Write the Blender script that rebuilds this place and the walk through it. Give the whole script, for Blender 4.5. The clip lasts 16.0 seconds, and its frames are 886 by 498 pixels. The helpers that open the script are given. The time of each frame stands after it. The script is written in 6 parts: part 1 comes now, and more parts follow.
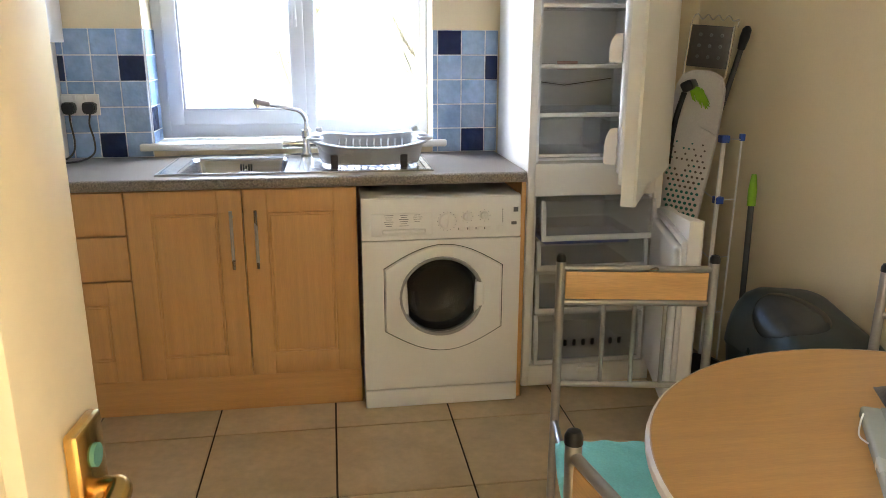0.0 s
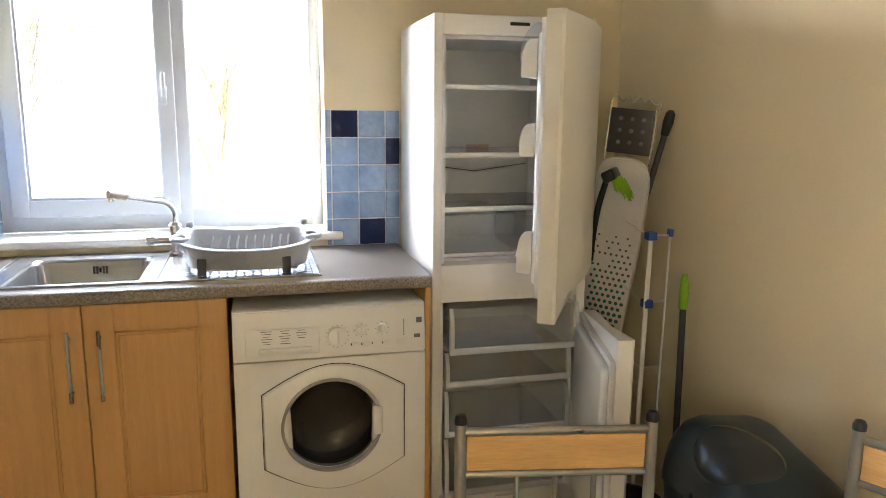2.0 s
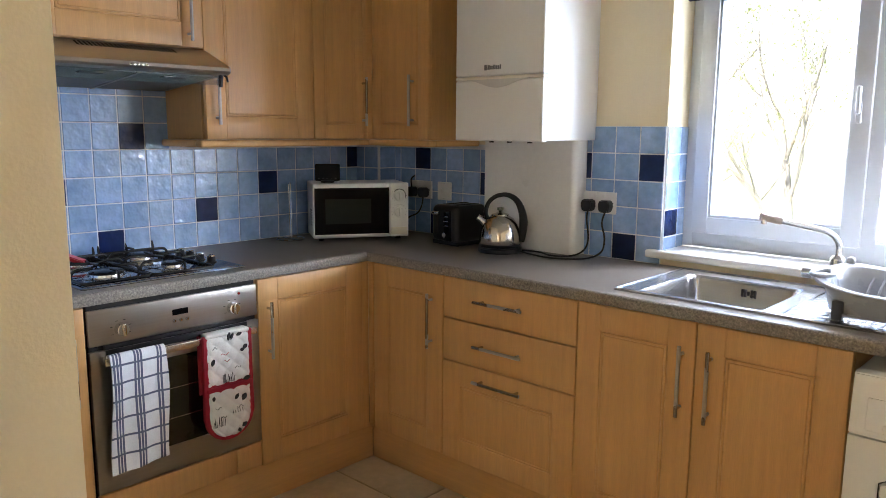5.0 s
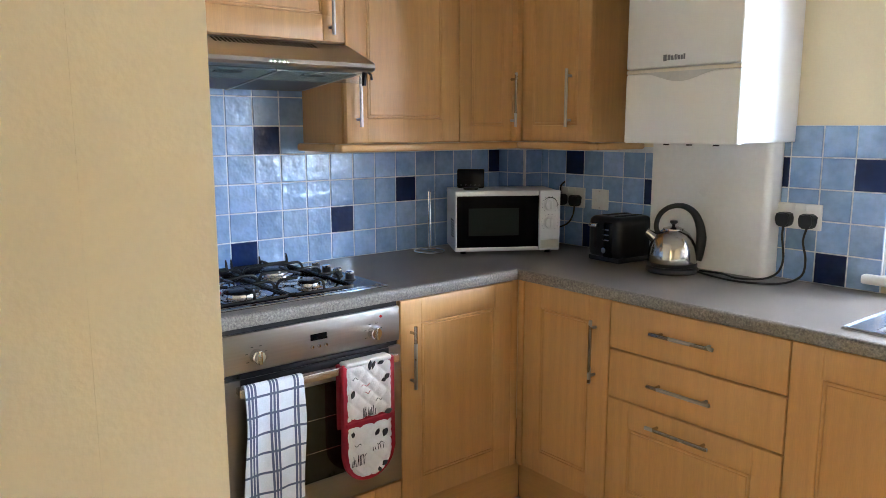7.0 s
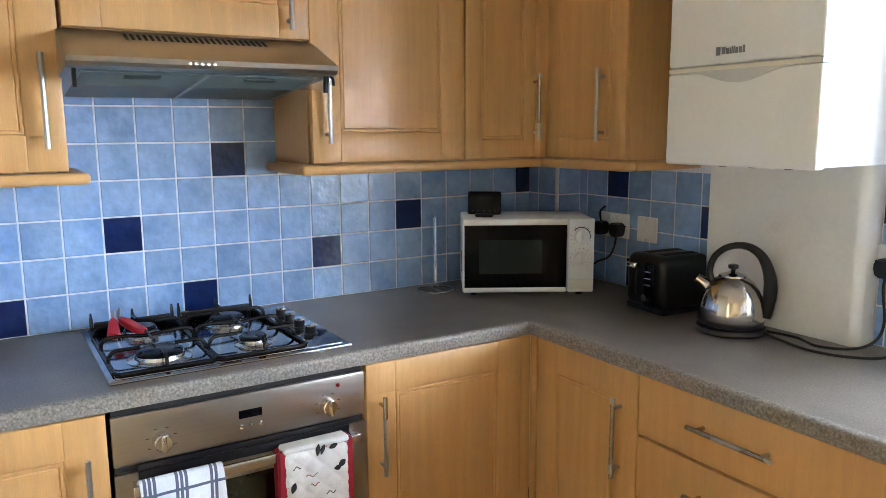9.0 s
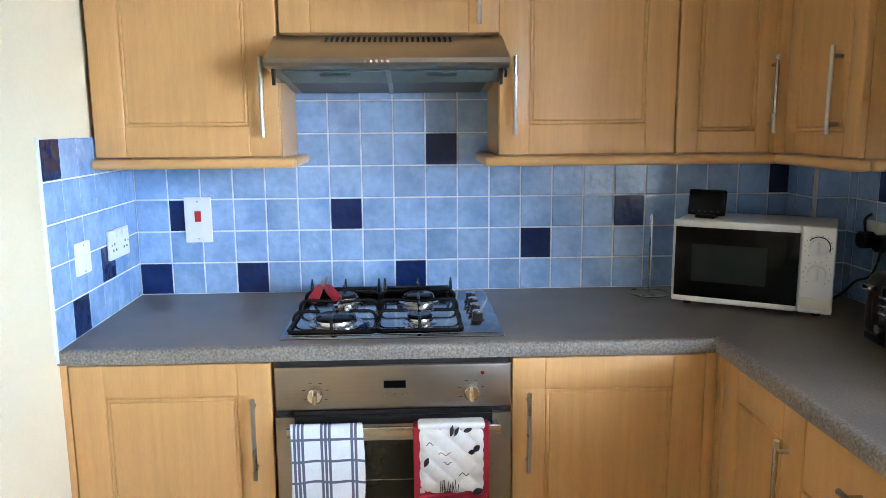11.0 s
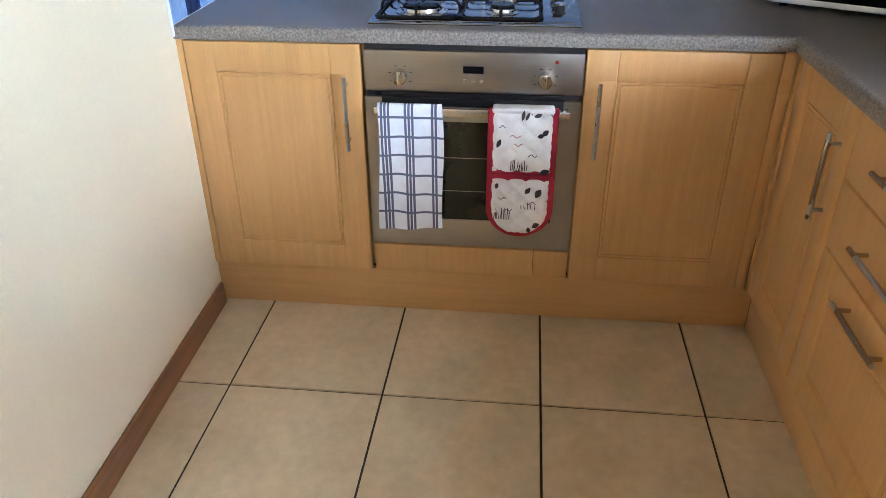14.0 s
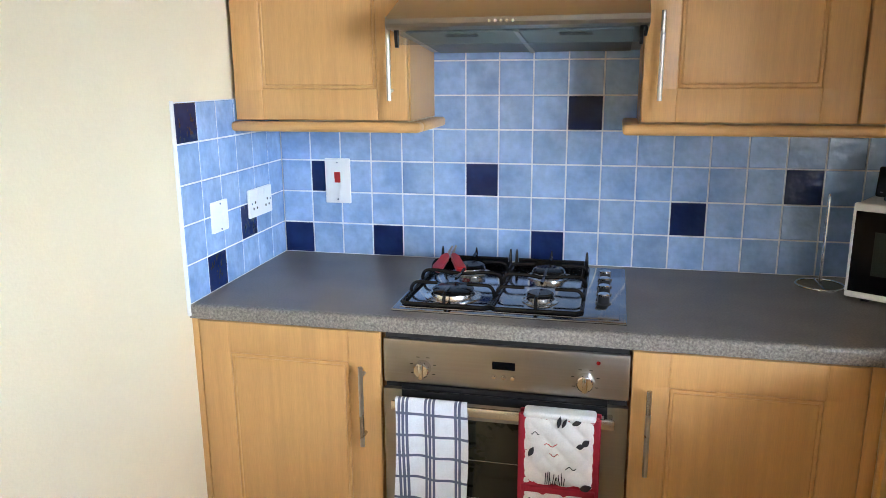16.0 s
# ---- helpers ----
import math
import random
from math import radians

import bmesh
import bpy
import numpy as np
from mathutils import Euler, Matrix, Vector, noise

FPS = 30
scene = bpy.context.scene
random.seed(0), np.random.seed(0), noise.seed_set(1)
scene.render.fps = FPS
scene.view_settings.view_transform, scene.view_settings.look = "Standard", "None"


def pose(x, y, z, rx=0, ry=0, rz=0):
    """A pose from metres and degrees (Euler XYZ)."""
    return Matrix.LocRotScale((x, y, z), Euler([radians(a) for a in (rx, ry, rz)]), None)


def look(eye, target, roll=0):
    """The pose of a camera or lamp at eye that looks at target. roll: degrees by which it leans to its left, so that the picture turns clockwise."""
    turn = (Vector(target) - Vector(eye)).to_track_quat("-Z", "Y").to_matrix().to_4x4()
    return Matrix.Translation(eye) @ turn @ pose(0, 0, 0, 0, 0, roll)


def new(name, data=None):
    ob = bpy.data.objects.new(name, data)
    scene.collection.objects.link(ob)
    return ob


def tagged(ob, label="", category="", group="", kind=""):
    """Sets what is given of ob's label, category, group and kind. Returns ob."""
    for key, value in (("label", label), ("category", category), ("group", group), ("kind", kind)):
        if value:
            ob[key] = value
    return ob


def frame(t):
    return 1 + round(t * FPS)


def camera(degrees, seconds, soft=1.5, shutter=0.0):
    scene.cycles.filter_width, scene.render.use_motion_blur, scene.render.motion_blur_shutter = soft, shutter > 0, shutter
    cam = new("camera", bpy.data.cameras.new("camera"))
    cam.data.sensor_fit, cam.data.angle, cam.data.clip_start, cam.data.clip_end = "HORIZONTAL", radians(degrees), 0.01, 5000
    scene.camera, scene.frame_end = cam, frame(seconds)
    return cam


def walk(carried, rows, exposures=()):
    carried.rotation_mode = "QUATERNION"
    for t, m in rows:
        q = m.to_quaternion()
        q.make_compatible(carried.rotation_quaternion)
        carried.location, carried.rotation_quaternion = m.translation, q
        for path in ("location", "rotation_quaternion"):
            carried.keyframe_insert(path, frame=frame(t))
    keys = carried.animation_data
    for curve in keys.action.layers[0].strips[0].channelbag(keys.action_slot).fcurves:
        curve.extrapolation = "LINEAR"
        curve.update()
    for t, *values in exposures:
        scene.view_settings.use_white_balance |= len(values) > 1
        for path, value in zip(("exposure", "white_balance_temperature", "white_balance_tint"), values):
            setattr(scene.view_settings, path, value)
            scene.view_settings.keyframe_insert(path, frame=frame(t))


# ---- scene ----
cam = camera(61.5, 16.0, 0.8)
EXPOSURES = [(0, 3.4, 6100, 12), (1.5, 3.5, 6450, 12), (3.5, 3.2, 6300, 13), (5.0, 3.3, 6250, 15), (7.5, 3.75, 5850, 12), (8.0, 3.75, 6150, 12), (10.5, 3.98, 5780, 8), (11.5, 3.75, 5750, 10), (13.5, 3.8, 5750, 14), (15.0, 3.68, 6000, 12), (16, 3.72, 6250, 12)]
PATH = [
    (0, (2.364, -3.269, 1.353), (2.647, -1.359, 0.832), 0.1),
    (0.5, (2.363, -3.228, 1.356), (2.82, -1.351, 0.838), 0.3),
    (1, (2.381, -3.131, 1.399), (2.911, -1.268, 0.901), 0.4),
    (1.5, (2.456, -2.994, 1.439), (3.005, -1.122, 1.001), 0.5),
    (2, (2.547, -2.863, 1.44), (3.024, -0.957, 1.066), 0.5),
    (2.5, (2.624, -2.763, 1.444), (2.9, -0.809, 1.116), 0.6),
    (3, (2.695, -2.696, 1.445), (2.629, -0.72, 1.14), 0.6),
    (3.5, (2.781, -2.684, 1.448), (2.27, -0.774, 1.145), 0.6),
    (4, (2.815, -2.674, 1.45), (1.933, -0.905, 1.142), 0.6),
    (4.5, (2.871, -2.619, 1.412), (1.712, -1.019, 1.108), 0.5),
    (5, (2.912, -2.606, 1.409), (1.569, -1.158, 1.093), 0.4),
    (5.2, (2.916, -2.607, 1.41), (1.525, -1.206, 1.089), 0.5),
    (7.3, (2.468, -2.42, 1.426), (0.93, -1.185, 1.104), -0.1),
    (7.5, (2.433, -2.362, 1.435), (0.894, -1.126, 1.11), -0.1),
    (8, (2.345, -2.208, 1.465), (0.805, -0.975, 1.137), -0.1),
    (8.2, (2.314, -2.144, 1.468), (0.772, -0.922, 1.143), -0.1),
    (10.3, (2.271, -1.531, 1.448), (0.339, -1.127, 1.126), -0.4),
    (10.5, (2.302, -1.467, 1.46), (0.353, -1.157, 1.135), -0.3),
    (11, (2.431, -1.378, 1.455), (0.461, -1.291, 1.124), -0.4),
    (11.5, (2.577, -1.324, 1.441), (0.614, -1.416, 1.073), -0.5),
    (12, (2.607, -1.279, 1.402), (0.666, -1.466, 0.958), -0.6),
    (12.5, (2.611, -1.266, 1.326), (0.736, -1.485, 0.666), -0.7),
    (13, (2.616, -1.272, 1.304), (0.853, -1.477, 0.383), -0.6),
    (13.5, (2.613, -1.27, 1.325), (0.897, -1.466, 0.318), -0.6),
    (14, (2.606, -1.29, 1.389), (0.883, -1.48, 0.393), -0.4),
    (14.5, (2.609, -1.312, 1.43), (0.818, -1.507, 0.562), -0.3),
    (15, (2.56, -1.279, 1.442), (0.698, -1.524, 0.755), -0.3),
    (15.5, (2.428, -1.239, 1.473), (0.533, -1.542, 0.913), -0.2),
    (16, (2.292, -1.184, 1.491), (0.395, -1.622, 1.034), -0.4),
]
walk(cam, [(t, look(eye, target, roll)) for t, eye, target, roll in PATH], EXPOSURES)

from mathutils.bvhtree import BVHTree
# exposure and light
world = bpy.data.worlds.new("sky")
world.use_nodes = True
scene.world = world
wn, wl = world.node_tree.nodes, world.node_tree.links
wn.clear()
sky = wn.new("ShaderNodeTexSky")
sky.sky_type, sky.sun_disc = "NISHITA", False
sky.sun_elevation, sky.sun_rotation = radians(42), radians(200)
w_bg, w_out = wn.new("ShaderNodeBackground"), wn.new("ShaderNodeOutputWorld")
w_bg.inputs[1].default_value = 0.15
wl.new(sky.outputs[0], w_bg.inputs[0])
wl.new(w_bg.outputs[0], w_out.inputs[0])
sun = new("sun", bpy.data.lights.new("sun", "SUN"))
sun.data.energy, sun.data.angle, sun.data.color = 4.0, radians(0.5), (1.0, 0.95, 0.87)
sun.matrix_basis = look((2.0 - 3.0, -9.0, 9.0), (2.0, 0.0, 0.0))


def area(name, m, w, h, energy, color):
    lamp = new(name, bpy.data.lights.new(name, "AREA"))
    lamp.data.shape, lamp.data.size, lamp.data.size_y = "RECTANGLE", w, h
    lamp.data.energy, lamp.data.color = energy, color
    lamp.matrix_basis = m
    return lamp


# area lamps out of view in the garden stand in for sky light through the kitchen window
area("skylight_north", look((2.2, 3.2, 5.0), (2.2, 0.1, 1.5)), 3.4, 2.0, 130.0, (0.80, 0.88, 1.0))
area("skylight_east", look((5.8, 3.8, 2.1), (2.2, 0.1, 1.45)), 4.0, 2.2, 145.0, (0.72, 0.85, 1.0))
area("skylight_west", look((-2.6, 3.8, 2.2), (2.2, 0.1, 1.45)), 3.4, 2.2, 120.0, (0.97, 0.96, 1.0))
# added lamp in the hall side opening, unseen, to warm the east wall
area("hall_fill_lamp", look((1.52, -4.15, 1.55), (4.0, -2.5, 1.35)), 0.72, 1.10, 9.0, (1.0, 0.94, 0.87))


# ---- materials ----
def mat(name, col, rough=0.5, metal=0.0, var=0.1, scale=6.0, stretch=(1, 1, 1), fine=80.0, bump=0.0, bump_scale=None,
        col2=None, per_object=0.0, coat=0.0, rough_var=0.08, ior=1.45, emit=0.0, detail=4.0, fine_var=0.04):
    m = bpy.data.materials.new(name)
    m.use_nodes = True
    n, l = m.node_tree.nodes, m.node_tree.links
    b = n["Principled BSDF"]
    b.inputs["Metallic"].default_value = metal
    b.inputs["IOR"].default_value = ior
    if coat:
        b.inputs["Coat Weight"].default_value = coat
        b.inputs["Coat Roughness"].default_value = 0.08
    tc, mp = n.new("ShaderNodeTexCoord"), n.new("ShaderNodeMapping")
    mp.inputs["Scale"].default_value = stretch
    l.new(tc.outputs["Object"], mp.inputs["Vector"])
    vec = mp.outputs["Vector"]
    info = None
    if per_object:
        info = n.new("ShaderNodeObjectInfo")
        add = n.new("ShaderNodeVectorMath")
        add.operation = "MULTIPLY_ADD"
        l.new(info.outputs["Random"], add.inputs[0])
        add.inputs[1].default_value = (37.0, 11.0, 53.0)
        l.new(vec, add.inputs[2])
        vec = add.outputs[0]
    big, small = n.new("ShaderNodeTexNoise"), n.new("ShaderNodeTexNoise")
    for tex, s in ((big, scale), (small, fine)):
        tex.inputs["Scale"].default_value = s
        tex.inputs["Detail"].default_value = detail
        l.new(vec, tex.inputs["Vector"])
    ramp = n.new("ShaderNodeValToRGB")
    ramp.color_ramp.elements[0].position, ramp.color_ramp.elements[1].position = 0.3, 0.7
    c2 = col2 or [c * (1 - var) for c in col]
    c1 = col if col2 else [min(1, c * (1 + var * 0.6)) for c in col]
    ramp.color_ramp.elements[0].color = (*c2, 1)
    ramp.color_ramp.elements[1].color = (*c1, 1)
    l.new(big.outputs["Fac"], ramp.inputs["Fac"])
    hsv = n.new("ShaderNodeHueSaturation")
    l.new(ramp.outputs["Color"], hsv.inputs["Color"])
    val = n.new("ShaderNodeMapRange")
    val.inputs["From Min"].default_value, val.inputs["From Max"].default_value = 0.3, 0.7
    val.inputs["To Min"].default_value, val.inputs["To Max"].default_value = 1 - fine_var, 1 + fine_var
    l.new(small.outputs["Fac"], val.inputs["Value"])
    out = val.outputs[0]
    if per_object:
        mul = n.new("ShaderNodeMapRange")
        mul.inputs["To Min"].default_value, mul.inputs["To Max"].default_value = 1 - per_object, 1 + per_object
        l.new(info.outputs["Random"], mul.inputs["Value"])
        prod = n.new("ShaderNodeMath")
        prod.operation = "MULTIPLY"
        l.new(out, prod.inputs[0])
        l.new(mul.outputs[0], prod.inputs[1])
        out = prod.outputs[0]
    l.new(out, hsv.inputs["Value"])
    l.new(hsv.outputs["Color"], b.inputs["Base Color"])
    rr = n.new("ShaderNodeMapRange")
    rr.inputs["To Min"].default_value, rr.inputs["To Max"].default_value = max(0.02, rough - rough_var), min(1, rough + rough_var)
    l.new(big.outputs["Fac"], rr.inputs["Value"])
    l.new(rr.outputs[0], b.inputs["Roughness"])
    if bump:
        bp = n.new("ShaderNodeBump")
        bp.inputs["Strength"].default_value = bump
        bp.inputs["Distance"].default_value = 0.01
        src = small
        if bump_scale:
            src = n.new("ShaderNodeTexNoise")
            src.inputs["Scale"].default_value = bump_scale
            l.new(vec, src.inputs["Vector"])
        l.new(src.outputs["Fac"], bp.inputs["Height"])
        l.new(bp.outputs["Normal"], b.inputs["Normal"])
    if emit:
        b.inputs["Emission Color"].default_value = (*col, 1)
        b.inputs["Emission Strength"].default_value = emit
    return m


def glass_mat(name, tint=(1, 1, 1), rough=0.0, weight=1.0):
    m = bpy.data.materials.new(name)
    m.use_nodes = True
    b = m.node_tree.nodes["Principled BSDF"]
    b.inputs["Base Color"].default_value = (*tint, 1)
    b.inputs["Roughness"].default_value = rough
    b.inputs["Transmission Weight"].default_value = weight
    b.inputs["IOR"].default_value = 1.45
    return m


BEECH = (0.60, 0.335, 0.125)
wood_v = mat("beech_vertical", BEECH, 0.38, scale=3.4, stretch=(16, 16, 0.8), fine=34, fine_var=0.05, var=0.08, per_object=0.025, bump=0.04, coat=0.05)
wood_h = mat("beech_horizontal", BEECH, 0.38, scale=3.4, stretch=(0.8, 0.8, 16), fine=34, fine_var=0.05, var=0.08, bump=0.04, coat=0.05)
wood_table = mat("table_beech", (0.48, 0.272, 0.095), 0.33, scale=3.5, stretch=(1.2, 16, 3), fine=30, fine_var=0.07, var=0.08, bump=0.02, coat=0.3)
wood_dark = mat("dark_stained_skirting", (0.22, 0.085, 0.027), 0.4, scale=3, stretch=(1.5, 18, 18), fine=25, var=0.3, bump=0.05, coat=0.2)
paint_cream = mat("cream_wall_paint", (0.80, 0.70, 0.49), 0.75, scale=1.6, var=0.03, fine=120, fine_var=0.015, bump=0.06, bump_scale=160)
paint_white = mat("white_ceiling_paint", (0.80, 0.79, 0.76), 0.8, scale=1.5, var=0.03, fine=120, bump=0.05, bump_scale=150)
paint_gloss = mat("cream_door_gloss", (0.80, 0.70, 0.52), 0.3, scale=3, var=0.03, fine=60, fine_var=0.015, bump=0.03, bump_scale=40)
grout_wall = mat("white_grout", (0.74, 0.76, 0.78), 0.85, scale=20, var=0.08, bump=0.1)
tile_blue = mat("blue_mottled_tile", (0.345, 0.485, 0.72), 0.06, scale=9, col2=(0.20, 0.325, 0.57), fine=45, fine_var=0.09, bump=0.44, bump_scale=25, per_object=0.10, rough_var=0.03, ior=1.62)
tile_navy = mat("navy_tile", (0.012, 0.026, 0.105), 0.07, scale=12, col2=(0.007, 0.015, 0.06), fine=60, bump=0.42, bump_scale=25, per_object=0.15, rough_var=0.03, ior=1.38)
floor_tile_m = mat("beige_floor_tile", (0.62, 0.475, 0.295), 0.32, scale=5, col2=(0.50, 0.378, 0.228), fine=30, fine_var=0.08, bump=0.04, bump_scale=60, per_object=0.04, detail=7)
grout_floor = mat("dark_floor_grout", (0.030, 0.020, 0.014), 0.9, scale=20, var=0.2, bump=0.15)
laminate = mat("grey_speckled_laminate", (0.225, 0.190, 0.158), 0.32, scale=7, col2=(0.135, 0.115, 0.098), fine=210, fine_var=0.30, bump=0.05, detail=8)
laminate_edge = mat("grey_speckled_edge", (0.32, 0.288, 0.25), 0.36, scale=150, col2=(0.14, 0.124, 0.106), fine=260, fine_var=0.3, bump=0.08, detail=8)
upvc = mat("white_upvc", (0.60, 0.64, 0.70), 0.35, scale=4, var=0.02, fine=60, fine_var=0.01)
sill_paint = mat("white_sill_gloss", (0.82, 0.82, 0.80), 0.3, scale=5, var=0.04, fine=60, fine_var=0.02)
steel = mat("brushed_steel", (0.40, 0.37, 0.33), 0.30, 1.0, rough_var=0.015, scale=3, stretch=(1, 1, 60), fine=90, fine_var=0.03, var=0.04)
steel_x = mat("brushed_sink_steel", (0.46, 0.46, 0.47), 0.24, 1.0, rough_var=0.02, scale=3, stretch=(1, 50, 50), fine=90, fine_var=0.08, var=0.08)
hob_steel = mat("polished_hob_steel", (0.40, 0.40, 0.41), 0.13, 1.0, rough_var=0.02, scale=3, stretch=(50, 1, 50), fine=90, fine_var=0.05, var=0.06)
kettle_steel = mat("polished_kettle_steel", (0.52, 0.49, 0.45), 0.15, 1.0, rough_var=0.02, scale=3, stretch=(1, 1, 40), fine=90, fine_var=0.04, var=0.05)
filter_grey = mat("grey_filter_mesh", (0.15, 0.17, 0.165), 0.5, 0.0, scale=20, var=0.08, fine=300, fine_var=0.15, bump=0.1)
chrome = mat("satin_nickel", (0.66, 0.64, 0.61), 0.22, 1.0, scale=5, var=0.05, fine=90)
handle_steel = mat("brushed_handle_steel", (0.46, 0.45, 0.43), 0.28, 1.0, scale=5, var=0.06, fine=90)
chrome_b = mat("bright_chrome", (0.75, 0.75, 0.75), 0.08, 1.0, scale=5, var=0.03, fine=90, rough_var=0.03)
appliance = mat("white_enamel", (0.80, 0.80, 0.78), 0.30, scale=3, var=0.012, fine=60, fine_var=0.008, rough_var=0.02)
cream_plastic = mat("cream_plastic", (0.74, 0.70, 0.60), 0.4, scale=6, var=0.04, fine=60, fine_var=0.02)
white_plastic = mat("white_plastic", (0.78, 0.78, 0.76), 0.35, scale=6, var=0.03, fine=60, fine_var=0.02)
black_plastic = mat("black_plastic", (0.008, 0.008, 0.009), 0.32, ior=1.4, scale=8, var=0.2, fine=90, bump=0.02)
black_iron = mat("black_enamel_iron", (0.006, 0.006, 0.007), 0.24, scale=20, var=0.3, fine=120, bump=0.03, ior=1.38)
black_gloss = mat("black_gloss_glass", (0.004, 0.004, 0.005), 0.05, scale=6, var=0.2, fine=60, rough_var=0.02, ior=1.22)
dark_gap = mat("dark_recess", (0.02, 0.018, 0.016), 0.8, scale=10, var=0.2)
brass = mat("worn_brass", (0.66, 0.43, 0.14), 0.24, 1.0, scale=12, var=0.18, fine=70)
pane_glass = glass_mat("window_glass")


def clear_mat(name, col, alpha, rough=0.2):
    m = mat(name, col, rough, scale=6, var=0.04, fine=50, fine_var=0.02)
    m.node_tree.nodes["Principled BSDF"].inputs["Alpha"].default_value = alpha
    return m


clear_plastic = clear_mat("clear_drawer_plastic", (0.70, 0.76, 0.80), 0.20)
oven_glass = mat("dark_oven_glass", (0.018, 0.016, 0.008), 0.06, scale=6, var=0.2, fine=60, rough_var=0.02, ior=1.5)
blind_navy = mat("navy_blind_fabric", (0.028, 0.035, 0.075), 0.85, scale=20, var=0.15, fine=250, fine_var=0.15, bump=0.1)

# ---- builders ----
BASE = {}


def root_of(ob):
    while ob.parent:
        ob = ob.parent
    return ob


def thing(name, label, category, group="", base=None, m=None, kind=""):
    """An Empty that parents the parts; base: they are given in world coordinates; m: in its own."""
    ob = new(name)
    ob.empty_display_size = 0.05
    if m is not None:
        ob.matrix_basis = m
    if base is not None:
        ob.location = base
        BASE[ob.name] = Vector(base)
    return tagged(ob, label, category, group, kind)


def finish(name, bm, material, smooth=35):
    me = bpy.data.meshes.new(name)
    bmesh.ops.recalc_face_normals(bm, faces=bm.faces)
    bm.to_mesh(me)
    bm.free()
    me.materials.append(material)
    if smooth:
        me.shade_smooth()
        me.set_sharp_from_angle(angle=radians(smooth))
    return me


def part(name, bm, material, parent, label="", smooth=35):
    off = BASE.get(root_of(parent).name)
    if off is not None:
        bmesh.ops.translate(bm, verts=bm.verts, vec=-off)
    ob = new(name, finish(name, bm, material, smooth))
    ob.parent = parent
    return tagged(ob, label)


def solid(name, bm, material, label, category, kind="", group="", smooth=35):
    """A thing of one mesh, in world coordinates."""
    return tagged(new(name, finish(name, bm, material, smooth)), label, category, group, kind)


def B():
    return bmesh.new()


def box(bm, x0, x1, y0, y1, z0, z1, bev=0.0, seg=2):
    r = bmesh.ops.create_cube(bm, size=1)
    vs = r["verts"]
    for v in vs:
        v.co = Vector(((x0 + x1) / 2 + v.co.x * (x1 - x0), (y0 + y1) / 2 + v.co.y * (y1 - y0), (z0 + z1) / 2 + v.co.z * (z1 - z0)))
    if bev:
        es = list({e for v in vs for e in v.link_edges})
        bmesh.ops.bevel(bm, geom=es, offset=bev, segments=seg, affect="EDGES", profile=0.5)
    return bm


def cyl(bm, p0, p1, r0, seg=16, r1=None, caps=True):
    p0, p1 = Vector(p0), Vector(p1)
    d = p1 - p0
    q = d.to_track_quat("Z", "Y").to_matrix().to_4x4()
    bmesh.ops.create_cone(bm, cap_ends=caps, segments=seg, radius1=r0, radius2=r0 if r1 is None else r1, depth=d.length,
                          matrix=Matrix.Translation((p0 + p1) / 2) @ q)
    return bm


def tube(bm, pts, r, seg=8, closed=False):
    """A round bar along the points."""
    pts = [Vector(p) for p in pts]
    n = len(pts)
    rings = []
    up = Vector((0.13, 0.21, 0.97)).normalized()
    for i, p in enumerate(pts):
        a = pts[(i - 1) % n] if (closed or i > 0) else p
        b = pts[(i + 1) % n] if (closed or i < n - 1) else p
        d = (b - a).normalized()
        s = d.cross(up)
        if s.length < 0.1:
            s = d.cross(Vector((1, 0, 0)))
        s.normalize()
        t = s.cross(d).normalized()
        rr = r[i] if isinstance(r, (list, tuple)) else r
        rings.append([bm.verts.new(p + rr * (math.cos(k * math.tau / seg) * s + math.sin(k * math.tau / seg) * t)) for k in range(seg)])
    for i in range(n if closed else n - 1):
        a, b = rings[i], rings[(i + 1) % n]
        for k in range(seg):
            bm.faces.new((a[k], a[(k + 1) % seg], b[(k + 1) % seg], b[k]))
    if not closed:
        bm.faces.new(rings[0])
        bm.faces.new(rings[-1][::-1])
    return bm


def smooth_path(pts, n=8):
    """Catmull-Rom points through the given ones."""
    pts = [Vector(p) for p in pts]
    out = []
    for i in range(len(pts) - 1):
        p0, p1, p2, p3 = pts[max(i - 1, 0)], pts[i], pts[i + 1], pts[min(i + 2, len(pts) - 1)]
        for k in range(n):
            t = k / n
            out.append(0.5 * (2 * p1 + (p2 - p0) * t + (2 * p0 - 5 * p1 + 4 * p2 - p3) * t * t + (3 * p1 - p0 - 3 * p2 + p3) * t ** 3))
    return out + [pts[-1]]


def lathe(bm, profile, c=(0, 0, 0), seg=32, m=None):
    """Turned shape from (radius, height) pairs."""
    rings = []
    for r, z in profile:
        if r < 1e-5:
            rings.append([bm.verts.new((c[0], c[1], c[2] + z))])
        else:
            rings.append([bm.verts.new((c[0] + r * math.cos(k * math.tau / seg), c[1] + r * math.sin(k * math.tau / seg), c[2] + z)) for k in range(seg)])
    for a, b in zip(rings, rings[1:]):
        for k in range(seg):
            k2 = (k + 1) % seg
            if len(a) == 1 and len(b) == 1:
                continue
            if len(a) == 1:
                bm.faces.new((a[0], b[k], b[k2]))
            elif len(b) == 1:
                bm.faces.new((a[k], a[k2], b[0]))
            else:
                bm.faces.new((a[k], a[k2], b[k2], b[k]))
    if m is not None:
        bmesh.ops.transform(bm, matrix=m, verts=[v for ring in rings for v in ring])
    return bm


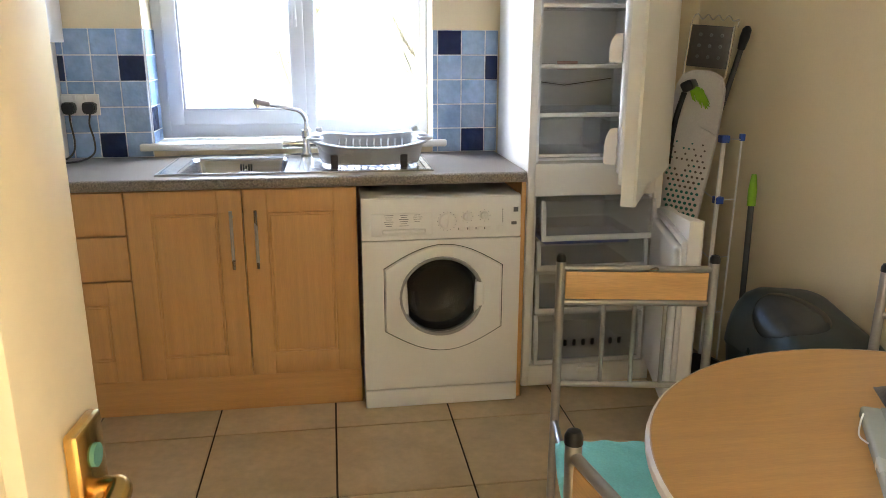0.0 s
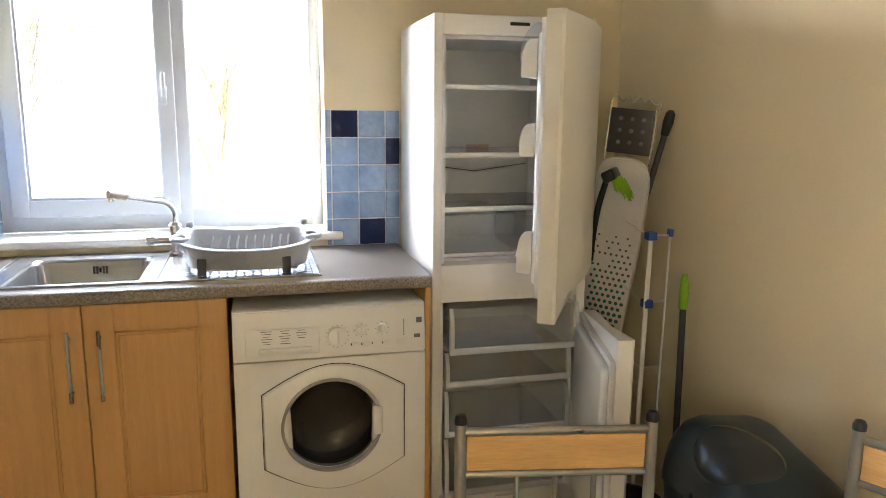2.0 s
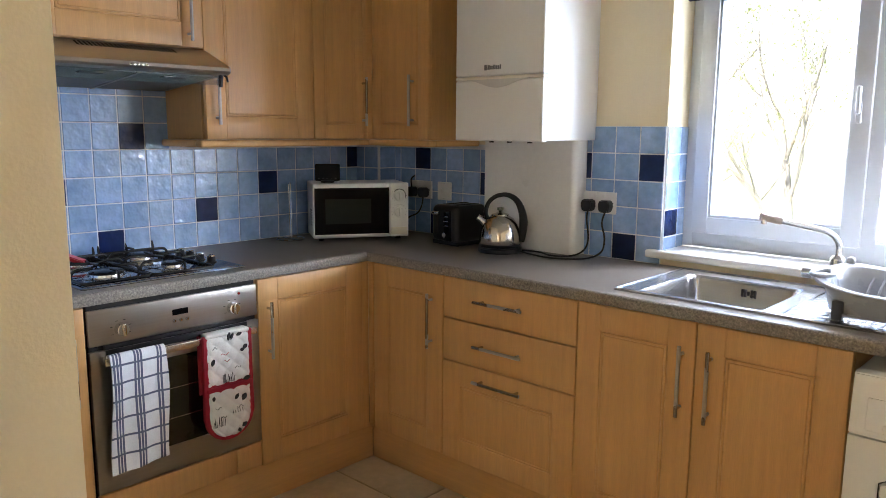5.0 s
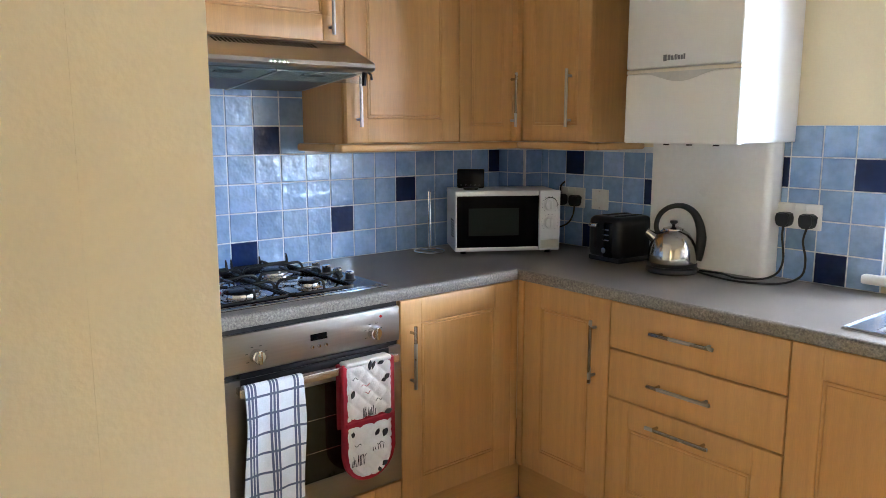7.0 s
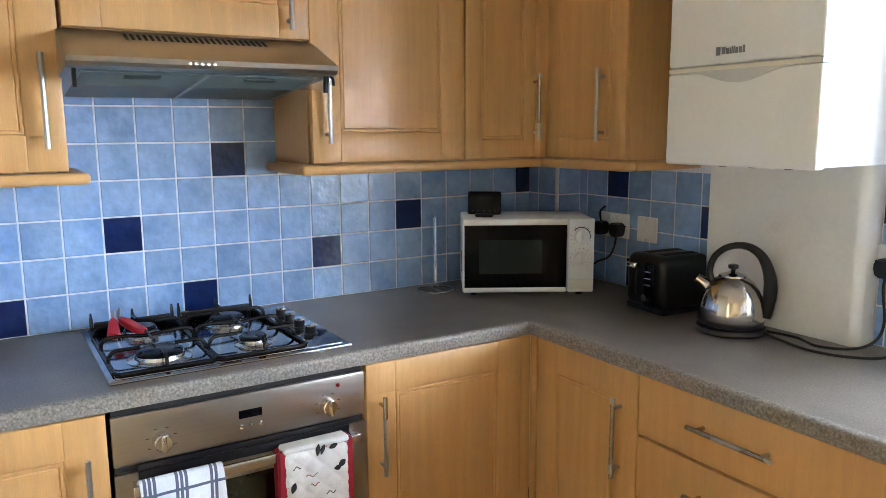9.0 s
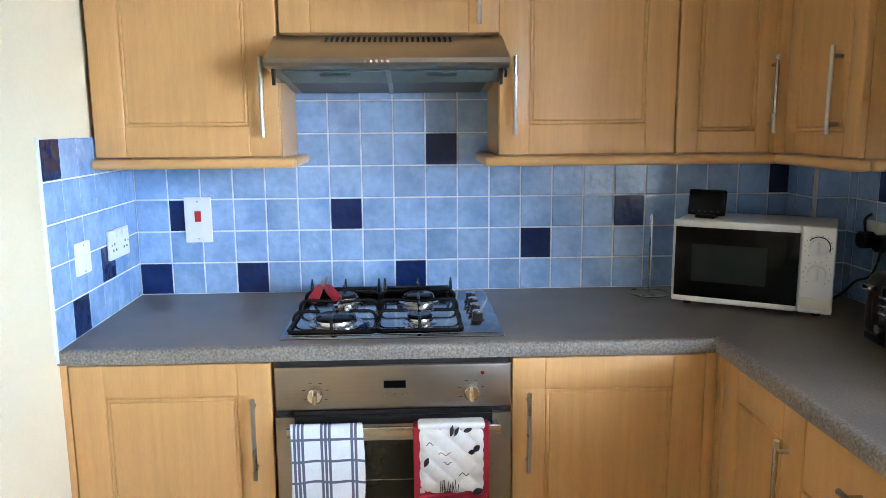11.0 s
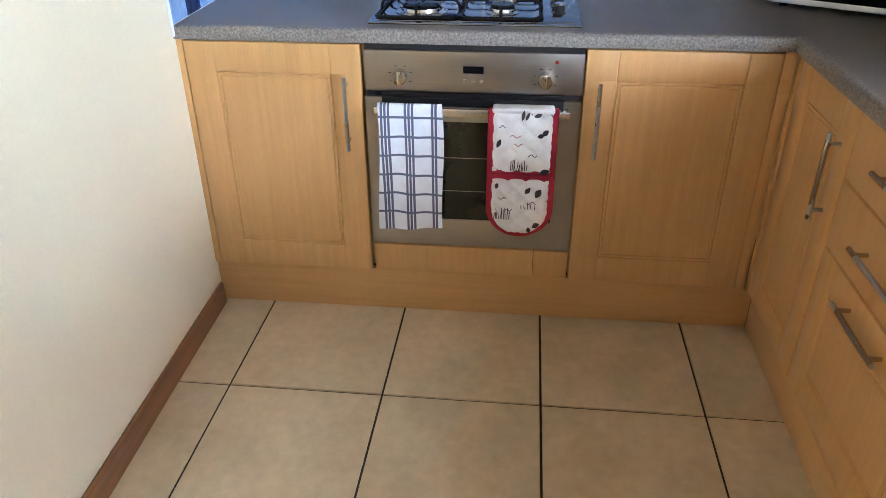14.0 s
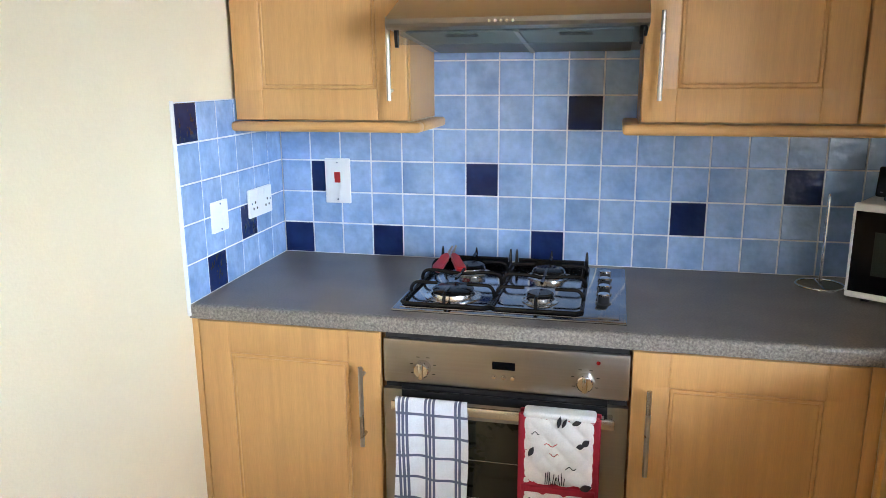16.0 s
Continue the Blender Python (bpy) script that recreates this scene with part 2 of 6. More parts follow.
def prism(bm, poly, a, b, axis="x"):
    """A polygon drawn out from a to b along an axis; its points are the other two coordinates in order."""
    def at(u, v, w):
        return {"x": (w, u, v), "y": (u, w, v), "z": (u, v, w)}[axis]
    lo = [bm.verts.new(at(u, v, a)) for u, v in poly]
    hi = [bm.verts.new(at(u, v, b)) for u, v in poly]
    bm.faces.new(lo)
    bm.faces.new(hi[::-1])
    for i in range(len(poly)):
        j = (i + 1) % len(poly)
        bm.faces.new((lo[i], hi[i], hi[j], lo[j]))
    return bm


def slab(bm, xs, ys, keep, z0, z1):
    """One joined plate of the cells (i, j) between the lines xs and ys for which keep is true."""
    at = {}

    def v(i, j, k):
        if (i, j, k) not in at:
            at[i, j, k] = bm.verts.new((xs[i], ys[j], (z0, z1)[k]))
        return at[i, j, k]
    n, m = len(xs) - 1, len(ys) - 1
    ok = lambda i, j: 0 <= i < n and 0 <= j < m and keep(i, j)
    for i in range(n):
        for j in range(m):
            if not ok(i, j):
                continue
            q = [(i, j), (i + 1, j), (i + 1, j + 1), (i, j + 1)]
            bm.faces.new([v(*c, 1) for c in q])
            bm.faces.new([v(*c, 0) for c in reversed(q)])
            for (a, b), (di, dj) in zip(zip(q, q[1:] + q[:1]), ((0, -1), (1, 0), (0, 1), (-1, 0))):
                if not ok(i + di, j + dj):
                    bm.faces.new((v(*a, 0), v(*b, 0), v(*b, 1), v(*a, 1)))
    return bm


def sheet(bm, fn, nu, nv, thick=None):
    """A surface from fn(u, v); thick: a vector by which a second skin lies off."""
    def skin(off):
        return [[bm.verts.new(Vector(fn(i / nu, j / nv)) + off) for j in range(nv + 1)] for i in range(nu + 1)]
    def fill(g):
        for i in range(nu):
            for j in range(nv):
                bm.faces.new((g[i][j], g[i + 1][j], g[i + 1][j + 1], g[i][j + 1]))
    g = skin(Vector((0, 0, 0)))
    fill(g)
    if thick:
        h = skin(Vector(thick))
        fill(h)
        rim = [(i, 0) for i in range(nu)] + [(nu, j) for j in range(nv)] + [(nu - i, nv) for i in range(nu)] + [(0, nv - j) for j in range(nv)]
        for (a, b), (c, d) in zip(rim, rim[1:] + rim[:1]):
            bm.faces.new((g[a][b], g[c][d], h[c][d], h[a][b]))
    return bm


def moved(bm, m):
    bmesh.ops.transform(bm, matrix=m, verts=bm.verts)
    return bm


def arc(cx, cy, r, a0, a1, n):
    return [(cx + r * math.cos(radians(a0 + (a1 - a0) * i / n)), cy + r * math.sin(radians(a0 + (a1 - a0) * i / n))) for i in range(n + 1)]

# ---- structure ----
CEIL = 2.42
XR, YB = 4.0, -3.54
YL = -2.258
P = 0.1035
TOP = 0.91
WX0, WX1, WZ0, WZ1 = 1.622, 2.80, 0.955, 1.985
WD = 0.30

floor = solid("floor", box(B(), -0.1, 4.1, -4.7, 0.3, -0.12, -0.005), grout_floor, "dark grout bed under beige floor tiles", "floor", "structure")
wall_north = solid("wall_north", B(), paint_cream, "cream painted wall around the kitchen window", "wall", "structure")
bm = B()
box(bm, -0.1, WX0, 0.0, WD, -0.05, CEIL)
box(bm, WX1, XR + 0.1, 0.0, WD, -0.05, CEIL)
box(bm, WX0, WX1, 0.0, WD, -0.05, WZ0)
box(bm, WX0, WX1, 0.0, WD, WZ1, CEIL)
old = wall_north.data
wall_north.data = finish("wall_north", bm, paint_cream)
bpy.data.meshes.remove(old)
wall_west = solid("wall_west", box(B(), -0.1, 0.0, -2.42, 0.0, -0.05, CEIL), paint_cream, "cream painted wall behind the cooker", "wall", "structure")
wall_south = solid("wall_south", prism(B(), [(0.0, -2.266), (1.877, -2.226), (1.877, -2.34), (0.0, -2.38)], -0.05, CEIL, "z"), paint_cream,
                   "smooth cream wall beside the worktop end", "wall", "structure")
wall_entry = solid("wall_entry", box(B(), 1.777, 1.8765, YB, -2.34, -0.05, CEIL), paint_cream, "cream painted wall beside the entrance", "wall", "structure")
wall_east = solid("wall_east", box(B(), XR, XR + 0.1, YB, 0.0, -0.05, CEIL), paint_cream, "plain cream wall behind the dining table", "wall", "structure")
bm = B()
DX0, DX1 = 2.088, 2.90
box(bm, 1.777, DX0, YB - 0.1, YB, -0.05, CEIL)
box(bm, DX1, XR + 0.1, YB - 0.1, YB, -0.05, CEIL)
box(bm, DX0, DX1, YB - 0.1, YB, 2.03, CEIL)
wall_back = solid("wall_back", bm, paint_cream, "cream wall with the doorway into the kitchen", "wall", "structure")
# hall walls; the side opening is added to let in the hall lamp
bm = B()
box(bm, 1.4, 1.5, -4.7, -4.55, -0.05, CEIL)
box(bm, 1.4, 1.5, -3.75, YB - 0.1, -0.05, CEIL)
box(bm, 1.4, 1.5, -4.55, -3.75, -0.05, 0.95)
box(bm, 1.4, 1.5, -4.55, -3.75, 2.15, CEIL)
box(bm, 2.93, 3.03, -4.7, YB - 0.1, -0.05, CEIL)
box(bm, 1.4, 3.03, -4.8, -4.7, -0.05, CEIL)
solid("wall_hall", bm, paint_cream, "plain cream hall walls beyond the doorway", "wall", "structure")
solid("ceiling", box(B(), -0.1, 4.1, -3.64, 0.3, CEIL, CEIL + 0.1), paint_white, "plain white painted ceiling", "ceiling", "structure")
solid("ceiling_hall", box(B(), 1.4, 3.03, -4.8, -3.6405, CEIL, CEIL + 0.1), paint_white, "plain white painted hall ceiling", "ceiling", "structure")
# skirting along the smooth wall
sk = B()
prism(sk, [(0.0, 0.0), (0.0, 0.072), (0.008, 0.078), (0.014, 0.07), (0.016, 0.0)], 0.0, 1.26, "x")
moved(sk, Matrix.Translation((0.622, -2.2525, 0.0)) @ pose(0, 0, 0, 0, 0, 1.22))
solid("baseboard", sk, wood_dark, "dark brown stained wooden skirting board", "skirting", "structure")

# ---- camera-side door, standing open ----
door_1 = thing("door_1", "cream gloss panelled door standing half open", "door", m=pose(2.121, YB + 0.025, 0.0, 0, 0, 86), kind="structure")
bm = B()
DW = 0.76
for z0, z1 in ((0.0, 0.2), (0.92, 1.08), (1.86, 1.98)):
    box(bm, 0.11, DW - 0.11, -0.02, 0.02, z0, z1, 0.003)
box(bm, 0.0, 0.11, -0.02, 0.02, 0.0, 1.98, 0.003)
box(bm, DW - 0.11, DW, -0.02, 0.02, 0.0, 1.98, 0.003)
box(bm, 0.10, DW - 0.10, -0.008, 0.008, 0.1, 1.9)
moved(bm, Matrix.Translation((0, 0, 0.012)))
part("leaf", bm, paint_gloss, door_1)
part("handle_plate", box(B(), DW - 0.064, DW - 0.022, -0.030, -0.02, 0.935, 1.118, 0.003), brass, door_1, "worn brass backplate")
lv = [(DW - 0.045, -0.028, 1.068), (DW - 0.045, -0.040, 1.070), (DW - 0.052, -0.046, 1.070), (DW - 0.10, -0.045, 1.064), (DW - 0.165, -0.040, 1.054)]
bm = tube(B(), smooth_path(lv), 0.0085, 12)
part("lever", bm, brass, door_1, "curved brass lever")
bm = lathe(B(), [(0.0, 0.0), (0.008, 0.0), (0.008, 0.003), (0.0, 0.004)], seg=16)
part("paint_blob", moved(bm, pose(DW - 0.043, -0.030, 1.094, 90, 0, 0)), mat("green_paint_smear", (0.12, 0.32, 0.26), 0.6), door_1, "green paint smear on the plate")

# ---- window ----
window_1 = thing("window_1", "white plastic double-glazed kitchen window, shut", "window", base=(2.2, 0.2, WZ0), kind="structure")
F0, F1 = 0.165, 0.235


def frame_ring(bm, x0, x1, z0, z1, w, y0, y1, bev=0.006, wb=None):
    wb = wb or w
    box(bm, x0, x0 + w, y0, y1, z0, z1, bev)
    box(bm, x1 - w, x1, y0, y1, z0, z1, bev)
    box(bm, x0 + w - 0.004, x1 - w + 0.004, y0 + 0.001, y1 - 0.001, z0, z0 + wb, bev)
    box(bm, x0 + w - 0.004, x1 - w + 0.004, y0 + 0.001, y1 - 0.001, z1 - w, z1, bev)


bm = B()
frame_ring(bm, WX0, WX1, WZ0 + 0.012, WZ1, 0.045, F0, F1, wb=0.078)
box(bm, 2.242, 2.304, F0, F1, WZ0 + 0.03, WZ1 - 0.03, 0.006)
part("window_frame", bm, upvc, window_1)
bm = B()
frame_ring(bm, WX0 + 0.045, 2.256, WZ0 + 0.07, WZ1 - 0.038, 0.062, F0 - 0.018, F1 - 0.02)
cas = part("casement", bm, upvc, window_1)
bm = B()
box(bm, 2.212, 2.230, F0 - 0.03, F0 - 0.018, 1.44, 1.51, 0.004)
box(bm, 2.214, 2.228, F0 - 0.05, F0 - 0.03, 1.47, 1.56, 0.005)
part("window_handle", bm, upvc, cas)
for x0, x1, z0, z1, y in ((1.733, 2.196, 1.092, 1.885, 0.20), (2.302, 2.764, 1.044, 1.925, 0.20)):
    bm = box(B(), x0 - 0.01, x1 + 0.01, y, y + 0.004, z0 - 0.01, z1 + 0.01)
    box(bm, x0 - 0.01, x1 + 0.01, y + 0.018, y + 0.022, z0 - 0.01, z1 + 0.01)
    pane = part("pane", bm, pane_glass, window_1, smooth=0)
    pane.visible_shadow = False
    bm = B()
    frame_ring(bm, x0 - 0.006, x1 + 0.006, z0 - 0.006, z1 + 0.006, 0.012, 0.172 if x0 > 2 else 0.155, 0.198, 0.003)
    part("glazing_bead", bm, upvc, window_1)
bm = box(B(), 1.572, 2.86, -0.035, 0.0, 0.936, 0.966, 0.008, 3)
box(bm, WX0 + 0.002, WX1 - 0.002, -0.004, F0 + 0.004, 0.938, 0.966)
solid("window_sill", bm, sill_paint, "white gloss painted wooden window sill", "window sill", "structure")
blind = thing("roller_blind", "navy fabric roller blind rolled up in the window recess", "blind", base=(2.2, 0.08, 1.9))
bm = cyl(B(), (WX0 + 0.03, 0.075, 1.935), (WX1 - 0.03, 0.075, 1.935), 0.032, 24)
part("fabric_roll", bm, blind_navy, blind)
bm = box(B(), WX0 + 0.035, WX1 - 0.035, 0.041, 0.044, 1.892, 1.935)
part("fabric_end", bm, blind_navy, blind)
bm = box(B(), WX0 + 0.035, WX1 - 0.035, 0.034, 0.050, 1.872, 1.893, 0.005)
part("bottom_bar", bm, blind_navy, blind)
for x in (WX0 + 0.012, WX1 - 0.028):
    part("bracket", box(B(), x, x + 0.016, 0.04, 0.11, 1.90, 1.984, 0.003), white_plastic, blind)
bm = tube(B(), smooth_path([(WX1 - 0.03, 0.05, 1.93), (WX1 - 0.028, 0.03, 1.6), (WX1 - 0.03, 0.028, 1.30), (WX1 - 0.02, 0.028, 1.19), (WX1 - 0.008, 0.028, 1.30), (WX1 - 0.01, 0.03, 1.6), (WX1 - 0.02, 0.05, 1.93)]), 0.0022, 6)
part("pull_cord", bm, white_plastic, blind)

# ---- worktop ----
SX0, SX1, SY0, SY1 = 1.80, 2.185, -0.505, -0.125
worktop = thing("worktop", "grey speckled laminate corner worktop", "worktop", base=(0.6, -0.6, TOP - 0.038))
bm = B()
slab(bm, [0.0, 0.606, SX0, SX1, 3.075], [YL, -0.580, SY0, SY1, 0.0], lambda i, j: (i == 0 or j > 0) and (i, j) != (2, 2), TOP - 0.038, TOP)
part("top", bm, laminate, worktop)
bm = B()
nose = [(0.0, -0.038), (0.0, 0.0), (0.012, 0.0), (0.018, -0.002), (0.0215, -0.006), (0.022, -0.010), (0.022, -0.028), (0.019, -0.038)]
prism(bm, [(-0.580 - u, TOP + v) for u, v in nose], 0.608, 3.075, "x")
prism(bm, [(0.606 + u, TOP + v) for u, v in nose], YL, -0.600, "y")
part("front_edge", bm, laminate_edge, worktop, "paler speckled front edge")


# ---- fitted units ----
def door_bm(w, h, stile=0.084, t=0.018, panel=True):
    """A routed door, its face towards -y, from the origin."""
    def steps(full, line):
        e = [0.0, 0.0015, 0.004]
        if panel:
            e += [line - 0.002, line, line + 0.002, line + 0.0045, line + 0.0095, line + 0.012, line + 0.0145]
        return e + [full - k for k in reversed(e)]

    def depth(x, z):
        edge = min(x, w - x, z, h - z)
        if edge < 0.0039:
            return 0.0036 if edge < 0.0005 else 0.0011
        if not panel:
            return 0.0
        fx, fz = min(x - stile, w - stile - x), min(z - stile, h - stile - z)
        if fx > -1e-6 and fz > -1e-6:
            k = min(fx, fz)
            return 0.0012 if k < 0.001 else 0.0042 if k < 0.003 else 0.0012 if k < 0.010 else 0.0040 if k < 0.013 else 0.0008
        return 0.0018 if abs(fx) < 1e-6 else 0.0

    bm = B()
    xs, zs = steps(w, stile), steps(h, stile)
    g = [[bm.verts.new((x, -t + depth(x, z), z)) for z in zs] for x in xs]
    for i in range(len(xs) - 1):
        for j in range(len(zs) - 1):
            bm.faces.new((g[i][j], g[i + 1][j], g[i + 1][j + 1], g[i][j + 1]))
    n, m = len(xs) - 1, len(zs) - 1
    rim = [g[i][0] for i in range(n)] + [g[n][j] for j in range(m)] + [g[n - i][m] for i in range(n)] + [g[0][m - j] for j in range(m)]
    back = [bm.verts.new((v.co.x, 0.0, v.co.z)) for v in rim]
    for k in range(len(rim)):
        j = (k + 1) % len(rim)
        bm.faces.new((rim[k], back[k], back[j], rim[j]))
    bm.faces.new(back)
    return bm


def handle_bm(length, upright=True):
    bm = B()
    a = (0, -0.028, 0)
    b = (0, -0.028, length) if upright else (length, -0.028, 0)
    cyl(bm, a, b, 0.006, 14)
    for s in (0.12, 0.88):
        q = (0, -0.028, length * s) if upright else (length * s, -0.028, 0)
        cyl(bm, (q[0], 0, q[2]), q, 0.005, 10)
    return bm


def add_door(unit, m, w, h, hx=None, hz=0.0, hl=0.215, upright=True, stile=0.084, panel=True, name="door", grain=None):
    d = part(name, moved(door_bm(w, h, stile, panel=panel), m), grain or wood_v, unit)
    if hx is not None:
        part("handle", moved(handle_bm(hl, upright), m @ Matrix.Translation((hx, -0.018, hz))), handle_steel, d, "brushed steel bar handle")
    return d


def NORTH(x, z, y=-0.566):
    return pose(x, y, z)


def WEST(y, z, x=0.60):
    return pose(x, y, z, 0, 0, 90)


BZ, BH = 0.152, 0.714
base_g = "fitted base units"
# window run
u = thing("base_cabinet", "beech corner base cabinet with one narrow door", "kitchen cabinet", base_g, base=(0.86, -0.3, 0.0))
part("carcass", box(B(), 0.66, 1.034, -0.555, -0.02, 0.15, 0.87), wood_v, u)
part("corner_post", box(B(), 0.6170, 0.6435, -0.588, -0.54, 0.15, 0.871, 0.001), wood_v, u)
add_door(u, NORTH(0.645, BZ), 0.391, BH, 0.335, 0.424)
u = thing("drawer_unit", "beech three-drawer base unit", "drawer unit", base_g, base=(1.36, -0.3, 0.0))
part("carcass", box(B(), 1.041, 1.632, -0.555, -0.02, 0.15, 0.87), wood_v, u)
for z0, z1, hz, pan in ((0.7115, BZ + BH, 0.084, False), (0.5455, 0.7070, 0.083, False), (BZ, 0.541, 0.342, True)):
    add_door(u, NORTH(1.0395, z0), 0.592, z1 - z0 - 0.001, 0.170, hz, 0.215, False, panel=pan, name="drawer_front")
u = thing("sink_cabinet", "beech sink base cabinet with two closed doors", "kitchen cabinet", base_g, base=(2.05, -0.3, 0.0))
bm = box(B(), 1.636, 1.654, -0.555, -0.02, 0.15, 0.87)
box(bm, 2.424, 2.442, -0.555, -0.02, 0.15, 0.87)
box(bm, 1.654, 2.424, -0.555, -0.02, 0.15, 0.168)
part("carcass", bm, wood_v, u)
add_door(u, NORTH(1.635, BZ), 0.398, BH, 0.362, 0.428)
add_door(u, NORTH(2.0365, BZ), 0.406, BH, 0.046, 0.428)
solid("end_panel", box(B(), 3.056, 3.074, -0.60, -0.01, 0.0, 0.871, 0.002), wood_v, "beech end panel beside the washing machine", "panel")
# cooker run
u = thing("base_cabinet", "beech base cabinet with one door beside the wall", "kitchen cabinet", base_g, base=(0.3, -2.0, 0.0))
part("carcass", box(B(), 0.02, 0.575, -2.232, -1.731, 0.15, 0.87), wood_v, u)
part("filler", box(B(), 0.55, 0.615, YL, -2.236, 0.15, 0.871, 0.002), wood_v, u)
add_door(u, WEST(-2.233, BZ), 0.498, BH, 0.455, 0.415)
u = thing("base_cabinet", "beech base cabinet with one door beside the oven", "kitchen cabinet", base_g, base=(0.3, -0.85, 0.0))
part("carcass", box(B(), 0.02, 0.575, -1.122, -0.62, 0.15, 0.87), wood_v, u)
part("corner_post", box(B(), 0.56, 0.6168, -0.6195, -0.5884, 0.15, 0.871, 0.001), wood_v, u)
add_door(u, WEST(-1.122, BZ), 0.502, BH, 0.040, 0.415)
plinth = thing("plinth", "beech plinth boards under the base units", "plinth", base=(0.6, -0.6, 0.0))
part("board", box(B(), 0.585, 0.603, -2.256, -0.5562, 0.0, 0.150, 0.0015), wood_h, plinth)
part("board", box(B(), 0.6032, 2.446, -0.556, -0.538, 0.0, 0.150, 0.0015), wood_h, plinth)
# wall units
wall_g = "fitted wall units"
WZ, WH = 1.366, 0.72


def wall_cab(label, y0, y1, hx, stile=0.084):
    c = thing("wall_cabinet", label, "kitchen cabinet", wall_g, base=(0.15, (y0 + y1) / 2, WZ))
    part("carcass", box(B(), 0.001, 0.285, y0, y1, WZ, WZ + WH), wood_v, c)
    add_door(c, WEST(y0 + 0.0015, WZ + 0.002, 0.30), y1 - y0 - 0.003, WH - 0.004, hx, 0.055, stile=stile)
    return c


wall_cab("beech wall cabinet with one closed door beside the cooker hood", -2.246, -1.735, 0.511 - 0.045)
wall_cab("beech wall cabinet with one closed door above the worktop", -1.126, -0.621, 0.042)
wall_cab("narrow beech corner wall cabinet with one door", -0.619, -0.325, 0.268, 0.06)
c = thing("wall_cabinet", "short beech cabinet above the cooker hood", "kitchen cabinet", wall_g, base=(0.15, -1.43, 1.70))
part("carcass", box(B(), 0.001, 0.298, -1.729, -1.124, 1.70, WZ + WH), wood_v, c)
add_door(c, WEST(-1.728, 1.702, 0.30), 0.603, 0.382, 0.545, 0.02)
c = thing("wall_cabinet", "narrow beech wall cabinet beside the boiler", "kitchen cabinet", wall_g, base=(0.5, -0.15, WZ))
part("carcass", box(B(), 0.325, 0.70, -0.298, -0.001, WZ, WZ + WH), wood_v, c)
part("corner_post", box(B(), 0.298, 0.345, -0.345, -0.298, WZ, WZ + WH, 0.004), wood_v, c)
add_door(c, NORTH(0.347, WZ + 0.002, -0.30), 0.353, WH - 0.004, 0.262, 0.055, stile=0.06)


def pelmet(label, base, runs):
    p = thing("pelmet", label, "pelmet", "cabinet pelmets", base=base)
    for x0, x1, y0, y1 in runs:
        part("moulding", box(B(), x0, x1, y0, y1, 1.337, 1.3645, 0.010, 3), wood_h, p)


pelmet("rounded beech pelmet under a wall cabinet", (0.32, -1.97, 1.337), [(0.295, 0.345, -2.250, -1.694), (0.03, 0.294, -1.739, -1.694)])
pelmet("rounded beech corner pelmet under the wall cabinets", (0.32, -0.73, 1.337),
       [(0.295, 0.345, -1.167, -0.30), (0.03, 0.294, -1.167, -1.122), (0.346, 0.73, -0.345, -0.295), (0.68, 0.73, -0.294, -0.01)])

# ---- oven, hood and hob ----
oven = thing("built_in_oven", "brushed steel built-in electric oven", "oven", base=(0.3, -1.427, 0.25))
OY = -1.726


def OV(bm):
    """Moves a shape drawn with its face to -y from the oven's lower corner into the wall run."""
    return moved(bm, pose(0.604, OY, 0.0, 0, 0, 90))


part("body", OV(box(B(), 0.003, 0.597, 0.0, 0.55, 0.25, 0.868)), dark_gap, oven)
part("fascia", OV(box(B(), 0.0, 0.60, -0.012, 0.0, 0.738, 0.853, 0.004, 3)), steel, oven)
bm = B()
slab(bm, [0.0, 0.062, 0.538, 0.60], [0.256, 0.345, 0.655, 0.722], lambda i, j: (i, j) != (1, 1), 0.0, 0.016)
moved(bm, pose(0, 0, 0, 90, 0, 0))
od = part("oven_door", OV(bm), steel, oven)
part("door_glass", OV(box(B(), 0.055, 0.545, -0.012, -0.004, 0.34, 0.66)), oven_glass, od)
# shade between fascia and handle, put in as two black strips
part("handle_shade_strip", OV(box(B(), 0.048, 0.552, -0.0195, -0.0155, 0.700, 0.7225, 0.001)), black_plastic, od, "black strip for the shade behind the handle")
part("fascia_shade_strip", OV(box(B(), 0.048, 0.552, -0.0175, -0.002, 0.7235, 0.7370, 0.001)), black_plastic, oven, "black strip for the shade under the fascia")
bm = B()
for z in (0.44, 0.545):
    cyl(bm, (0.07, -0.013, z), (0.53, -0.013, z), 0.0012, 6)
part("shelf_line", OV(bm), chrome, od)
bm = box(B(), 0.03, 0.57, -0.056, -0.046, 0.682, 0.706, 0.003)
for x in (0.035, 0.545):
    box(bm, x, x + 0.02, -0.048, -0.015, 0.684, 0.704, 0.002)
part("handle", OV(bm), chrome, od, "flat steel door handle")
for i, x in enumerate((0.102, 0.498)):
    bm = lathe(B(), [(0.0, 0.0), (0.021, 0.0), (0.0195, 0.022), (0.017, 0.025), (0.0, 0.025)], seg=28, m=pose(x, -0.012, 0.782, 90, 0, 0))
    box(bm, x - 0.006, x + 0.006, -0.043, -0.028, 0.762, 0.803, 0.003)
    part("knob", OV(bm), chrome_b, oven)
    for k in range(6):
        a = radians(-30 + 48 * k)
        bm = box(B(), x + 0.031 * math.cos(a) - 0.004, x + 0.031 * math.cos(a) + 0.004, -0.0126, -0.0118, 0.782 + 0.03 * math.sin(a) - 0.0008, 0.782 + 0.03 * math.sin(a) + 0.0008)
        part("dial_mark", OV(bm), dark_gap, oven, smooth=0)
